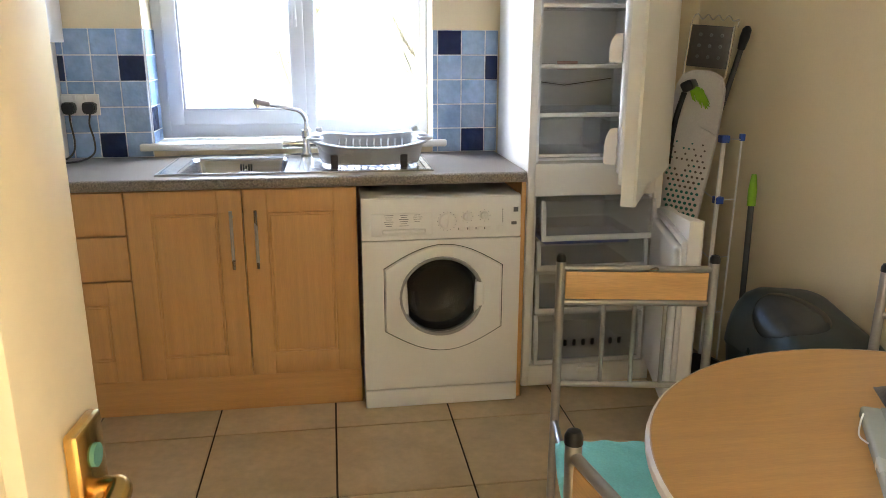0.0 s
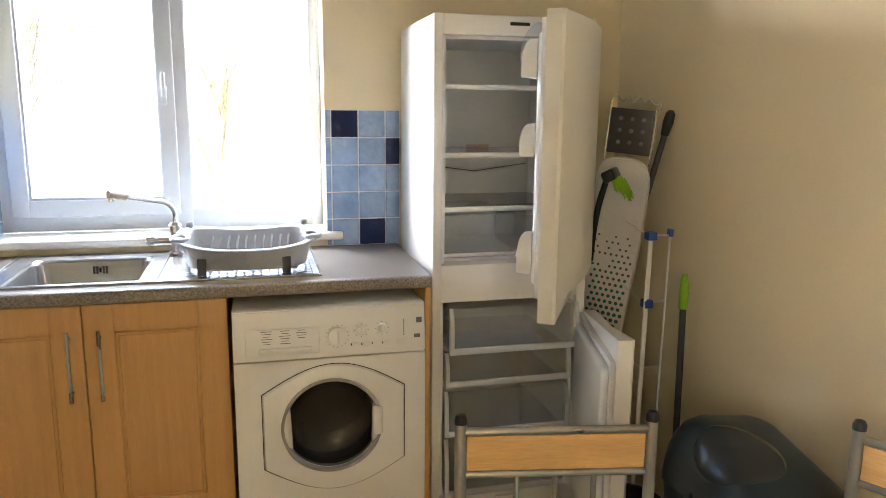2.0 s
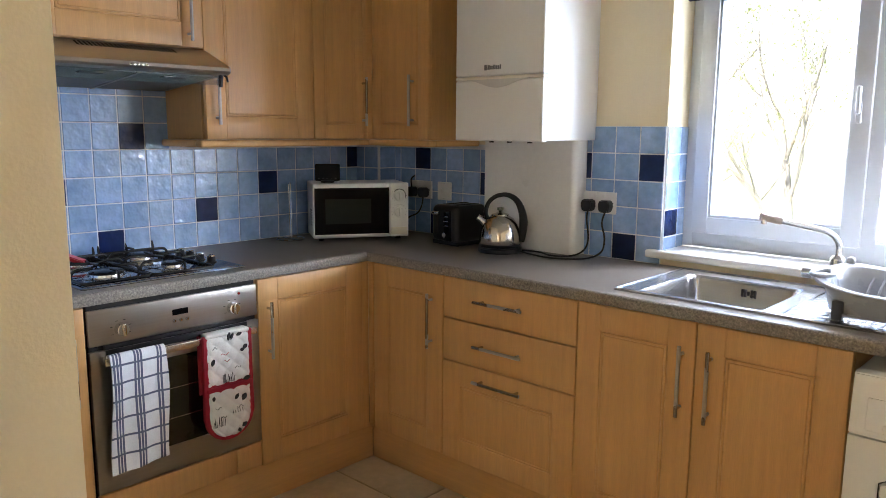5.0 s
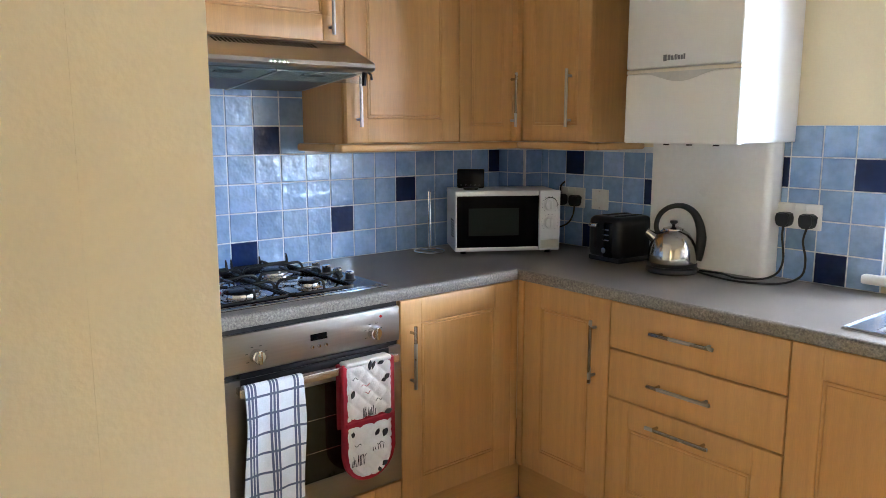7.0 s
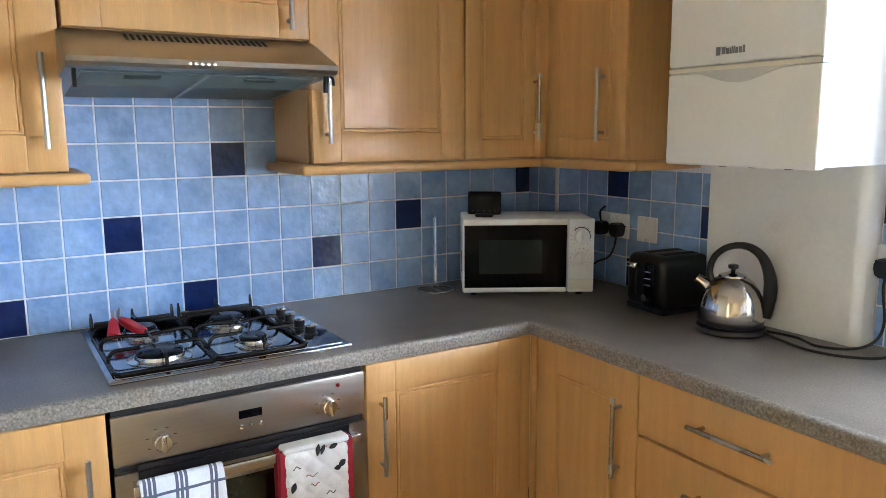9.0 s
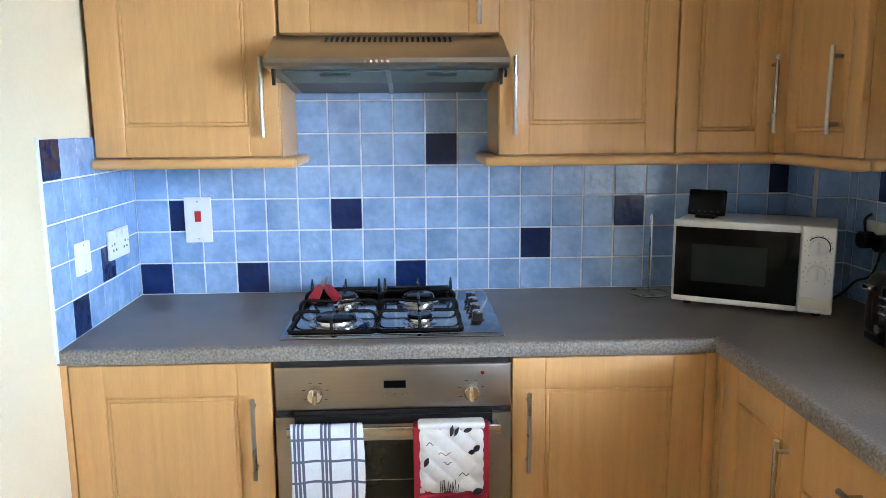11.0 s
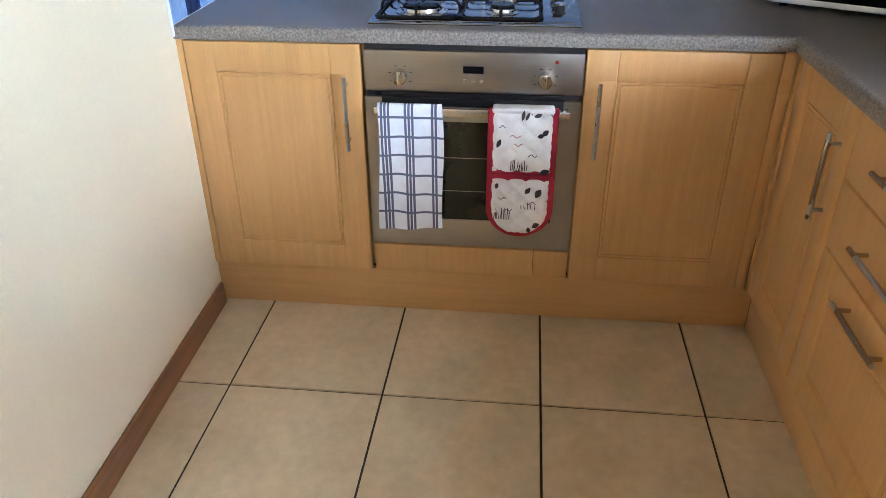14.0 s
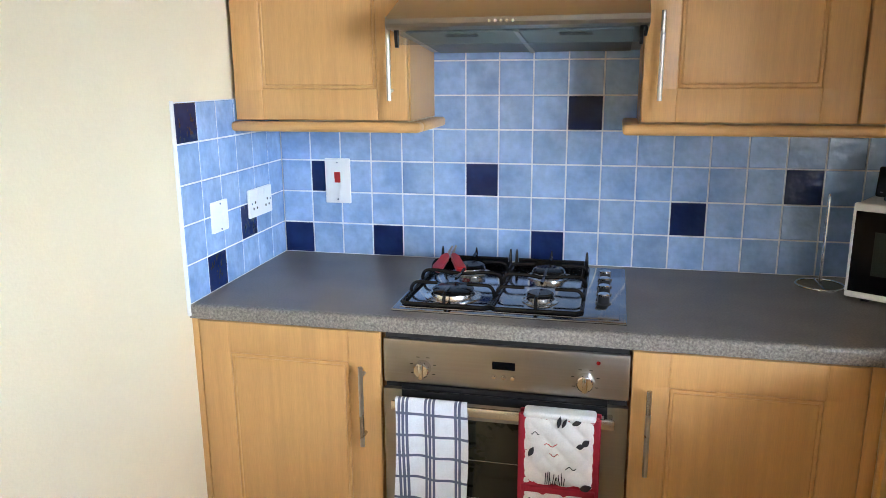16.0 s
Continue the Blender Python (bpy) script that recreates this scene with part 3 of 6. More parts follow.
part("display", OV(box(B(), 0.275, 0.331, -0.0135, -0.011, 0.793, 0.813, 0.001)), black_gloss, oven)
for x in (0.280, 0.303, 0.326):
    part("button", OV(lathe(B(), [(0.0, 0), (0.006, 0), (0.005, 0.005), (0.0, 0.006)], seg=16, m=pose(x, -0.012, 0.774, 90, 0, 0))), chrome_b, oven)
part("indicator_lamp", OV(lathe(B(), [(0.0, 0), (0.005, 0), (0.004, 0.003), (0.0, 0.004)], seg=14, m=pose(0.527, -0.012, 0.829, 90, 0, 0))), mat("red_lens", (0.35, 0.01, 0.01), 0.2), oven, "red indicator lens")
filler = thing("oven_filler", "beech filler strips under the oven", "panel", base=(0.61, -1.427, 0.156))
part("strip", box(B(), 0.603 - 0.001, 0.618, -1.724, -1.232, 0.156, 0.248, 0.002), wood_v, filler)
part("strip", box(B(), 0.602, 0.618, -1.2305, -1.127, 0.156, 0.248, 0.002), wood_v, filler)

hood = thing("cooker_hood", "brushed steel visor cooker hood above the hob", "cooker hood", base=(0.25, -1.43, 1.55))
HY0, HY1 = -1.742, -1.118
prof = [(0.005, 1.695), (0.315, 1.695), (0.475, 1.628), (0.485, 1.622), (0.488, 1.610), (0.482, 1.602), (0.462, 1.597), (0.455, 1.600), (0.03, 1.556), (0.005, 1.556)]
part("canopy", prism(B(), prof, HY0, HY1, "y"), steel, hood)


def under(x, drop):
    return 1.556 + 0.044 * (x - 0.03) / 0.425 - drop


for y0, y1 in ((HY0 + 0.035, -1.437), (-1.423, HY1 - 0.035)):
    bm = prism(B(), [(0.045, under(0.045, 0.001)), (0.425, under(0.425, 0.001)), (0.425, under(0.425, 0.005)), (0.045, under(0.045, 0.005))], y0, y1, "y")
    gf = part("grease_filter", bm, filter_grey, hood, "grey mesh grease filter")
    ym = (y0 + y1) / 2
    part("filter_latch", prism(B(), [(0.37, under(0.37, 0.0055)), (0.40, under(0.40, 0.0055)), (0.40, under(0.40, 0.009)), (0.37, under(0.37, 0.009))], ym - 0.04, ym + 0.04, "y"), dark_gap, gf)
part("filter_bar", prism(B(), [(0.04, under(0.04, 0.001)), (0.43, under(0.43, 0.001)), (0.43, under(0.43, 0.008)), (0.04, under(0.04, 0.008))], -1.436, -1.424, "y"), steel, hood)
part("visor", prism(B(), [(0.452, 1.596), (0.456, 1.596), (0.446, 1.562), (0.442, 1.562)], HY0 + 0.022, HY1 - 0.022, "y"), clear_mat("visor_glass", (0.10, 0.13, 0.12), 0.22, 0.05), hood, "tinted glass pull-out visor")
for y in (HY0 + 0.014, HY1 - 0.022):
    part("visor_bracket", prism(B(), [(0.44, 1.600), (0.460, 1.600), (0.452, 1.556), (0.440, 1.556)], y, y + 0.008, "y"), black_plastic, hood)
for i in range(24):
    y = -1.60 + i * 0.0145
    t0, t1 = 0.10, 0.34
    bm = prism(B(), [(0.315 + 0.16 * t0, 1.6962 - 0.067 * t0), (0.315 + 0.16 * t1, 1.6962 - 0.067 * t1), (0.315 + 0.16 * t1, 1.6945 - 0.067 * t1), (0.315 + 0.16 * t0, 1.6945 - 0.067 * t0)], y, y + 0.007, "y")
    part("vent_slot", bm, dark_gap, hood, smooth=0)
for i in range(5):
    y = -1.485 + i * 0.014
    part("push_button", lathe(B(), [(0.0, 0), (0.0042, 0), (0.0038, 0.004), (0.0, 0.005)], seg=12, m=pose(0.4855, y, 1.613, 0, 90, 0)), chrome_b, hood)

part("visor_catch", tube(B(), [(0.455, HY1 - 0.012, 1.60), (0.472, HY1 - 0.008, 1.590), (0.480, HY1 - 0.010, 1.574)], 0.004, 8), black_plastic, hood)

# ---- hob ----
hob = thing("gas_hob", "steel four-burner gas hob with black pan supports", "hob", base=(0.31, -1.427, TOP))
bm = box(B(), 0.055, 0.572, -1.718, -1.137, TOP, TOP + 0.006, 0.003)
box(bm, 0.075, 0.552, -1.70, -1.155, TOP + 0.005, TOP + 0.008, 0.0015)
part("plate", bm, hob_steel, hob)
for x, y, r in ((0.185, -1.585, 0.044), (0.44, -1.585, 0.060), (0.195, -1.355, 0.050), (0.44, -1.355, 0.038)):
    c = (x, y, TOP + 0.007)
    bn = part("burner", lathe(B(), [(r * 1.25, 0.0), (r * 1.25, 0.004), (r * 0.98, 0.008), (r * 0.95, 0.016), (0.0, 0.016)], c, 28), chrome, hob)
    part("cap", lathe(B(), [(r * 0.9, 0.016), (r * 0.92, 0.022), (r * 0.8, 0.026), (0.0, 0.027)], c, 28), black_iron, bn)
for y0, y1 in ((-1.70, -1.475), (-1.468, -1.245)):
    bm = B()
    low, h = TOP + 0.013, TOP + 0.042
    ym = (y0 + y1) / 2
    # low frame with rounded corners, the back rail thicker
    c = 0.012
    tube(bm, [(0.085 + c, y0, low), (0.54 - c, y0, low), (0.54, y0 + c, low), (0.54, y1 - c, low), (0.54 - c, y1, low), (0.085 + c, y1, low), (0.085, y1 - c, low), (0.085, y0 + c, low)], 0.0052, 8, True)
    box(bm, 0.081, 0.090, y0 + c, y1 - c, low - 0.003, low + 0.019, 0.002)
    # bridge across the middle
    tube(bm, smooth_path([(0.315, y0, low), (0.315, y0 + 0.002, h - 0.012), (0.315, y0 + 0.016, h), (0.315, y0 + 0.06, h), (0.315, ym, h - 0.005), (0.315, y1 - 0.06, h), (0.315, y1 - 0.016, h), (0.315, y1 - 0.002, h - 0.012), (0.315, y1, low)], 4), 0.0052, 8)
    for xb in (0.19, 0.44):
        # side fingers rise from the rails and bend inwards
        for ye, d in ((y0, 1), (y1, -1)):
            tube(bm, smooth_path([(xb, ye, low), (xb, ye + d * 0.002, h - 0.014), (xb, ye + d * 0.015, h - 0.001), (xb, ye + d * 0.045, h), (xb, ye + d * 0.072, h)], 4), 0.0048, 8)
    # front and back fingers, with pointed ears at the back
    for xe, d in ((0.54, -1), (0.085, 1)):
        tube(bm, smooth_path([(xe, ym, low), (xe + d * 0.002, ym, h - 0.012), (xe + d * 0.014, ym, h), (xe + d * 0.06, ym, h)], 4), 0.0045, 8)
    for d in (-1, 1):
        tube(bm, smooth_path([(0.315, ym, h - 0.005), (0.315 + d * 0.03, ym, h - 0.002), (0.315 + d * 0.075, ym, h)], 4), 0.0045, 8)
    for ye in (y0 + 0.006, ym, y1 - 0.006):
        tube(bm, [(0.086, ye, low), (0.084, ye, h), (0.080, ye, h + 0.016)], [0.0055, 0.0045, 0.0022], 8)
    for x in (0.087, 0.538):
        for y in (y0 + 0.012, y1 - 0.012):
            cyl(bm, (x, y, TOP + 0.006), (x, y, low), 0.006, 8)
    part("pan_support", bm, black_iron, hob)
for x in (0.20, 0.275, 0.35, 0.43):
    k = lathe(B(), [(0.020, 0.0), (0.020, 0.003), (0.016, 0.005), (0.015, 0.022), (0.013, 0.024), (0.0, 0.024)], (x, -1.195, TOP + 0.007), 24)
    kn = part("knob", k, black_plastic, hob)
    part("cap", lathe(B(), [(0.0155, 0.023), (0.0155, 0.027), (0.013, 0.029), (0.0, 0.029)], (x, -1.195, TOP + 0.007), 24), chrome_b, kn, "chrome cap")
red_plastic = mat("red_plastic", (0.45, 0.012, 0.02), 0.3, scale=10, var=0.1)
tool = thing("lighter_tool", "red-handled metal tool lying on the hob support", "kitchen tool", m=pose(0.200, -1.645, TOP + 0.060, 0, 0, 8))
for turn, dip, lean, side in ((20, 13, 0, 0.009), (-14, 13, -10, -0.009)):
    gm = pose(0, side, 0, 0, 0, turn) @ pose(0, 0, 0, lean, dip, 0)
    bm = prism(B(), [(0.0, -0.007), (0.020, -0.011), (0.085, -0.017), (0.098, -0.013), (0.100, 0.009), (0.088, 0.014), (0.020, 0.011), (0.0, 0.007)], -0.008, 0.008, "z")
    bmesh.ops.bevel(bm, geom=list(bm.edges), offset=0.0035, segments=2, affect="EDGES")
    part("grip", moved(bm, gm), red_plastic, tool, "red plastic grip")
for y, tip in ((-0.004, (-0.028, 0.004, 0.020)), (0.008, (-0.020, 0.016, 0.024))):
    part("jaw", tube(B(), [(0.010, y, -0.004), (-0.008, y, 0.006), tip], [0.006, 0.005, 0.003], 8), steel, tool)

# ---- cloths on the oven rail ----


def line_mat(name, base, line, ups, acrosses, w):
    """Cloth with woven lines: ups and acrosses are the lines' places in the thing's y and z."""
    m = mat(name, base, 0.9, scale=30, var=0.06, fine=350, fine_var=0.08, bump=0.25, bump_scale=420)
    n, l = m.node_tree.nodes, m.node_tree.links
    tc, sep = n.new("ShaderNodeTexCoord"), n.new("ShaderNodeSeparateXYZ")
    l.new(tc.outputs["Object"], sep.inputs[0])
    total = None
    for axis, places in (("Y", ups), ("Z", acrosses)):
        for p in places:
            c = n.new("ShaderNodeMath")
            c.operation = "COMPARE"
            l.new(sep.outputs[axis], c.inputs[0])
            c.inputs[1].default_value, c.inputs[2].default_value = p, w
            if total is None:
                total = c.outputs[0]
            else:
                a = n.new("ShaderNodeMath")
                a.operation, a.use_clamp = "ADD", True
                a.inputs[1].default_value = 0
                l.new(total, a.inputs[0])
                l.new(c.outputs[0], a.inputs[1])
                total = a.outputs[0]
    mix = n.new("ShaderNodeMix")
    mix.data_type = "RGBA"
    b = n["Principled BSDF"]
    l.new(b.inputs["Base Color"].links[0].from_socket, mix.inputs[6])
    mix.inputs[7].default_value = (*line, 1)
    sc = n.new("ShaderNodeMath")
    sc.operation = "MULTIPLY"
    sc.inputs[1].default_value = 0.88
    l.new(total, sc.inputs[0])
    l.new(sc.outputs[0], mix.inputs[0])
    l.new(mix.outputs[2], b.inputs["Base Color"])
    return m


TB = (0.66, -1.596, 0.51)
ups = [-0.078, -0.068, -0.058, -0.011, -0.001, 0.009, 0.064, 0.074]
towel_m = line_mat("white_blue_check_cloth", (0.80, 0.82, 0.88), (0.03, 0.045, 0.13), ups, [-0.125, -0.065, -0.005, 0.055, 0.112, 0.17], 0.0034)


def towel_fn(u, v):
    y = -1.686 + 0.178 * u + 0.006 * math.sin(v * 5) - 0.012 * v * (0.4 - u)
    w = 0.004 * math.sin(u * 13 + 1.5 * v) + 0.003 * math.sin(u * 5 + v * 6)
    if v < 0.12:
        a = v / 0.12 * math.pi
        return (0.654 - 0.011 * math.cos(a), y, 0.700 + 0.016 * math.sin(a))
    z = 0.700 - (v - 0.12) / 0.88 * (0.375 - 0.01 * u * u)
    return (0.666 + w * min(1, (v - 0.12) * 4) - 0.010 * (v - 0.12), y, z)


towel = solid("tea_towel", B(), towel_m, "white tea towel with navy check lines hanging on the oven handle", "tea towel")
bm = sheet(B(), towel_fn, 40, 60, (-0.0035, 0, 0))
bmesh.ops.translate(bm, verts=bm.verts, vec=-Vector(TB))
old = towel.data
towel.data = finish("tea_towel", bm, towel_m, 80)
bpy.data.meshes.remove(old)
towel.location = TB

quilt = mat("white_quilted_cotton", (0.78, 0.76, 0.74), 0.9, scale=25, var=0.06, fine=300, fine_var=0.06, bump=0.2, bump_scale=300)
red_trim = mat("dark_red_binding", (0.34, 0.012, 0.03), 0.85, scale=40, var=0.15, fine=300, bump=0.2)
print_ink = mat("dark_grey_print", (0.035, 0.035, 0.04), 0.9, scale=40, var=0.3, fine=200)
glove = thing("oven_glove", "white quilted double oven glove with red binding and dark prints", "oven glove", base=(0.66, -1.28, 0.5))
GY0, GY1, GC = -1.378, -1.186, -1.282


def glove_outline(inset, z_top, z_mid, n=16):
    hw = (GY1 - GY0) / 2 - inset
    pts = [(GC - hw, z_top), (GC - hw, z_mid)]
    pts += [(GC - hw * math.cos(math.pi * i / n), z_mid - hw * math.sin(math.pi * i / n) * 0.95) for i in range(1, n)]
    return pts + [(GC + hw, z_mid), (GC + hw, z_top)]


bm = prism(B(), glove_outline(0.0, 0.712, 0.415), 0.656, 0.672, "x")
bmesh.ops.bevel(bm, geom=list(bm.edges), offset=0.004, segments=2, affect="EDGES")
box(bm, 0.630, 0.640, GY0, GY1, 0.50, 0.71, 0.004)
part("binding", bm, red_trim, glove, "dark red binding")


def pad(z0, z1, bottom):
    def fn(u, v):
        z = z1 + (z0 - z1) * v
        hw = 0.0845
        if bottom and z < 0.415:
            hw = math.sqrt(max(0.0004, 0.0845 ** 2 - (0.415 - z) ** 2 / 0.9))
        y = GC - hw + 2 * hw * u
        q = abs(math.sin((y * 1.0 + z) * 62)) ** 0.4 * abs(math.sin((y - z) * 62)) ** 0.4
        edge = min(1, u * 12, (1 - u) * 12, v * 10, (1 - v) * 10)
        return (0.670 + 0.007 * q * edge + 0.002 * edge, y, z)
    return sheet(B(), fn, 36, 40, (-0.006, 0, 0))


part("top_fold", box(B(), 0.632, 0.676, GC - 0.0845, GC + 0.0845, 0.702, 0.718, 0.007, 3), quilt, glove)
part("upper_pad", pad(0.528, 0.710, False), quilt, glove, smooth=80)
part("lower_pad", pad(0.333, 0.515, True), quilt, glove, smooth=80)
part("seam_band", box(B(), 0.670, 0.681, GC - 0.088, GC + 0.088, 0.513, 0.529, 0.004), red_trim, glove, "dark red band")


def leaf_print(dy, dz, length, width, ang):
    """A pointed leaf of dark ink on the quilting."""
    c, q = math.cos(radians(ang)), math.sin(radians(ang))
    n = 7
    edge = [(length * (k / n - 0.5), width * math.sin(math.pi * k / n) * 0.5) for k in range(n + 1)]
    edge += [(x, -y) for x, y in reversed(edge[1:-1])]
    part("leaf_print", prism(B(), [(GC + dy + x * c - y * q, dz + x * q + y * c) for x, y in edge], 0.6745, 0.6806, "x"), print_ink, glove, smooth=0)


def stroke_print(pts, ink):
    part("line_print", tube(B(), [(0.6795, GC + y, z) for y, z in pts], 0.0011, 5), ink, glove, smooth=0)


red_ink = mat("faded_red_ink", (0.40, 0.05, 0.07), 0.9, scale=40, var=0.3)
for dy, dz, length, width, ang in ((0.062, 0.652, 0.022, 0.014, 40), (0.050, 0.643, 0.018, 0.012, 10), (-0.064, 0.618, 0.026, 0.012, 65), (0.066, 0.537, 0.028, 0.016, 15),
                                   (0.000, 0.700, 0.030, 0.010, 80), (0.012, 0.698, 0.026, 0.008, 65), (0.040, 0.701, 0.022, 0.010, 20),
                                   (0.022, 0.478, 0.024, 0.014, 50), (0.052, 0.470, 0.030, 0.018, 60), (-0.066, 0.490, 0.018, 0.010, 80), (0.050, 0.368, 0.024, 0.014, 30), (0.030, 0.352, 0.018, 0.012, 100)):
    leaf_print(dy, dz, length, width, ang)
random.seed(5)
for cy, cz, n, h in ((-0.005, 0.538, 11, 0.034), (-0.048, 0.385, 10, 0.036), (0.030, 0.42, 5, 0.02)):
    for k in range(n):
        y = cy - 0.024 + 0.048 * k / n
        stroke_print([(y, cz), (y + random.uniform(-0.004, 0.004), cz + h * random.uniform(0.5, 1.0))], print_ink)
for k, (cy, cz, w, ink) in enumerate(((-0.018, 0.640, 0.030, red_ink), (-0.010, 0.615, 0.022, red_ink), (-0.050, 0.452, 0.024, print_ink), (0.034, 0.440, 0.026, print_ink), (-0.055, 0.668, 0.020, print_ink), (0.030, 0.585, 0.024, print_ink), (-0.03, 0.415, 0.02, print_ink))):
    stroke_print([(cy - w / 2 + w * q / 6, cz + 0.004 * math.sin(q * 1.3 + k)) for q in range(7)], ink)

# ---- washing machine ----
wm = thing("washing_machine", "white front-loading washing machine under the worktop", "washing machine", m=pose(2.456, -0.628, 0.0) @ Matrix.Diagonal((1, 1, 0.977, 1)))
W = 0.594


def holed(bm, outline, c, rad, y0, y1):
    """A plate of the given outline in x and z, from y0 to y1, with a round hole."""
    def ring(pts, y):
        return [bm.verts.new((x, y, z)) for x, z in pts]
    hole = []
    for x, z in outline:
        a = math.atan2(z - c[1], x - c[0])
        hole.append((c[0] + rad * math.cos(a), c[1] + rad * math.sin(a)))
    rings = [ring(outline, y1), ring(outline, y0), ring(hole, y0), ring(hole, y1)]
    n = len(outline)
    for a, b in zip(rings, rings[1:] + rings[:1]):
        for k in range(n):
            bm.faces.new((a[k], a[(k + 1) % n], b[(k + 1) % n], b[k]))
    return bm


def rect_outline(x0, x1, z0, z1, n=14):
    side = [k / n for k in range(n)]
    return ([(x0 + (x1 - x0) * k, z0) for k in side] + [(x1, z0 + (z1 - z0) * k) for k in side]
            + [(x1 - (x1 - x0) * k, z1) for k in side] + [(x0, z1 - (z1 - z0) * k) for k in side])


DC = (0.293, 0.464)
bm = B()
for a in ((0.0, 0.012, 0.032, 0.56, 0.02, 0.845), (W - 0.012, W, 0.032, 0.56, 0.02, 0.845), (0.012, W - 0.012, 0.55, 0.56, 0.02, 0.845), (0.012, W - 0.012, 0.032, 0.55, 0.02, 0.03)):
    box(bm, *a)
box(bm, 0.0, W, 0.03, 0.56, 0.832, 0.847, 0.006, 3)
part("body", bm, appliance, wm)
bm = prism(B(), [(0.0, 0.688), (0.012, 0.845), (0.03, 0.852), (0.06, 0.846), (0.06, 0.688)], 0.0, W, "x")
bmesh.ops.bevel(bm, geom=list(bm.edges), offset=0.003, segments=2, affect="EDGES")
part("control_panel", bm, appliance, wm)
part("front_panel", holed(B(), rect_outline(0.0, W, 0.082, 0.684), DC, 0.152, 0.0, 0.03), appliance, wm)
part("kick_plate", box(B(), 0.0, W, -0.004, 0.03, 0.003, 0.077, 0.006, 3), appliance, wm)


def on_panel(bm, x, z, d=0.0):
    """Lays a shape drawn about the origin, up along z, on the sloping control panel."""
    return moved(bm, Matrix.Translation((x, 0.012 * (z - 0.676) / 0.157 - d, z + 0.012)) @ pose(0, 0, 0, 86, 0, 0))


dr = part("detergent_drawer", on_panel(box(B(), -0.112, 0.112, -0.042, 0.042, -0.002, 0.003, 0.003), 0.148, 0.735), appliance, wm)
part("drawer_grip", on_panel(box(B(), -0.08, 0.08, -0.012, 0.006, 0.002, 0.012, 0.005, 3), 0.155, 0.712), appliance, dr)
grey_print = mat("grey_panel_print", (0.17, 0.17, 0.18), 0.5, var=0.1)
for ci, cx in enumerate((0.10, 0.155, 0.205)):
    bm = B()
    for k in range(6 if ci < 2 else 4):
        ww = 0.017 - 0.003 * ((k * 7 + ci) % 3)
        box(bm, -ww, ww, 0.028 - 0.008 * k - 0.0009, 0.028 - 0.008 * k + 0.0009, 0.003, 0.0036)
    part("programme_print", on_panel(bm, cx, 0.742), grey_print, dr, smooth=0)
for x, z, r in ((0.315, 0.742, 0.030), (0.39, 0.757, 0.016), (0.455, 0.760, 0.016)):
    bm = lathe(B(), [(r, 0.0), (r * 0.95, 0.010), (r * 0.7, 0.013), (0.0, 0.013)], seg=28)
    box(bm, -0.003, 0.003, -r * 0.65, r * 0.65, 0.012, 0.020, 0.002)
    kn = part("knob", on_panel(bm, x, z), appliance, wm)
    bm = B()
    for k in range(16 if r > 0.02 else 8):
        a = k * math.tau / (16 if r > 0.02 else 8)
        q = r + 0.0055
        box(bm, q * math.cos(a) - 0.0012, q * math.cos(a) + 0.0012, q * math.sin(a) - 0.0012, q * math.sin(a) + 0.0012, 0.0004, 0.0012)
    part("dial_marks", on_panel(bm, x, z), grey_print, kn, smooth=0)
for x in (0.372, 0.405, 0.438, 0.471):
    bt = part("option_button", on_panel(box(B(), -0.010, 0.010, -0.007, 0.007, -0.001, 0.004, 0.002), x, 0.712), appliance, wm)
    part("button_mark", on_panel(box(B(), -0.016, -0.013, -0.004, 0.004, 0.0002, 0.001), x, 0.712), dark_gap, bt, smooth=0)
part("start_button", on_panel(box(B(), -0.013, 0.013, -0.007, 0.007, -0.001, 0.004, 0.002), 0.515, 0.712), appliance, wm)
for k in range(6):
    part("status_light", on_panel(box(B(), -0.0015, 0.0015, -0.0022, 0.0022, 0.0, 0.001), 0.525, 0.736 + 0.009 * k), dark_gap, wm, smooth=0)
part("badge", on_panel(box(B(), -0.009, 0.009, -0.009, 0.009, 0.0, 0.001), 0.575, 0.780), grey_print, wm, "grey square badge", smooth=0)
part("capacity_mark", on_panel(box(B(), -0.010, 0.010, -0.006, 0.006, 0.0, 0.001), 0.568, 0.728), grey_print, wm, smooth=0)


def lens_outline(inset):
    x0, x1, cz = 0.080 + inset, 0.525 - inset, DC[1] - 0.013
    zt, zs = 0.214 - inset, 0.125 - inset * 0.7
    n = 20
    up = [(x0 + (x1 - x0) * i / n, cz + zs + (zt - zs) * math.sin(math.pi * i / n)) for i in range(n + 1)]
    dn = [(x1 - (x1 - x0) * i / n, cz - zs - (zt - zs) * math.sin(math.pi * i / n)) for i in range(n + 1)]
    return up + dn


part("door_gap", holed(B(), lens_outline(-0.0025), DC, 0.151, -0.0012, 0.004), mat("grey_gap", (0.02, 0.02, 0.02), 0.7), wm, smooth=0)
bm = B()
out = lens_outline(0.0)
n = len(out)
ring0 = [bm.verts.new((x, -0.001, z)) for x, z in out]
ring1 = [bm.verts.new((x + (DC[0] - x) * 0.02, -0.012, z + (DC[1] - z) * 0.02)) for x, z in out]
rings = [ring0, ring1]
for r, y in ((0.175, -0.022), (0.160, -0.020), (0.148, -0.008), (0.146, 0.01)):
    ring = []
    for x, z in out:
        a = math.atan2(z - DC[1], x - DC[0])
        ring.append(bm.verts.new((DC[0] + r * math.cos(a), y, DC[1] + r * math.sin(a))))
    rings.append(ring)
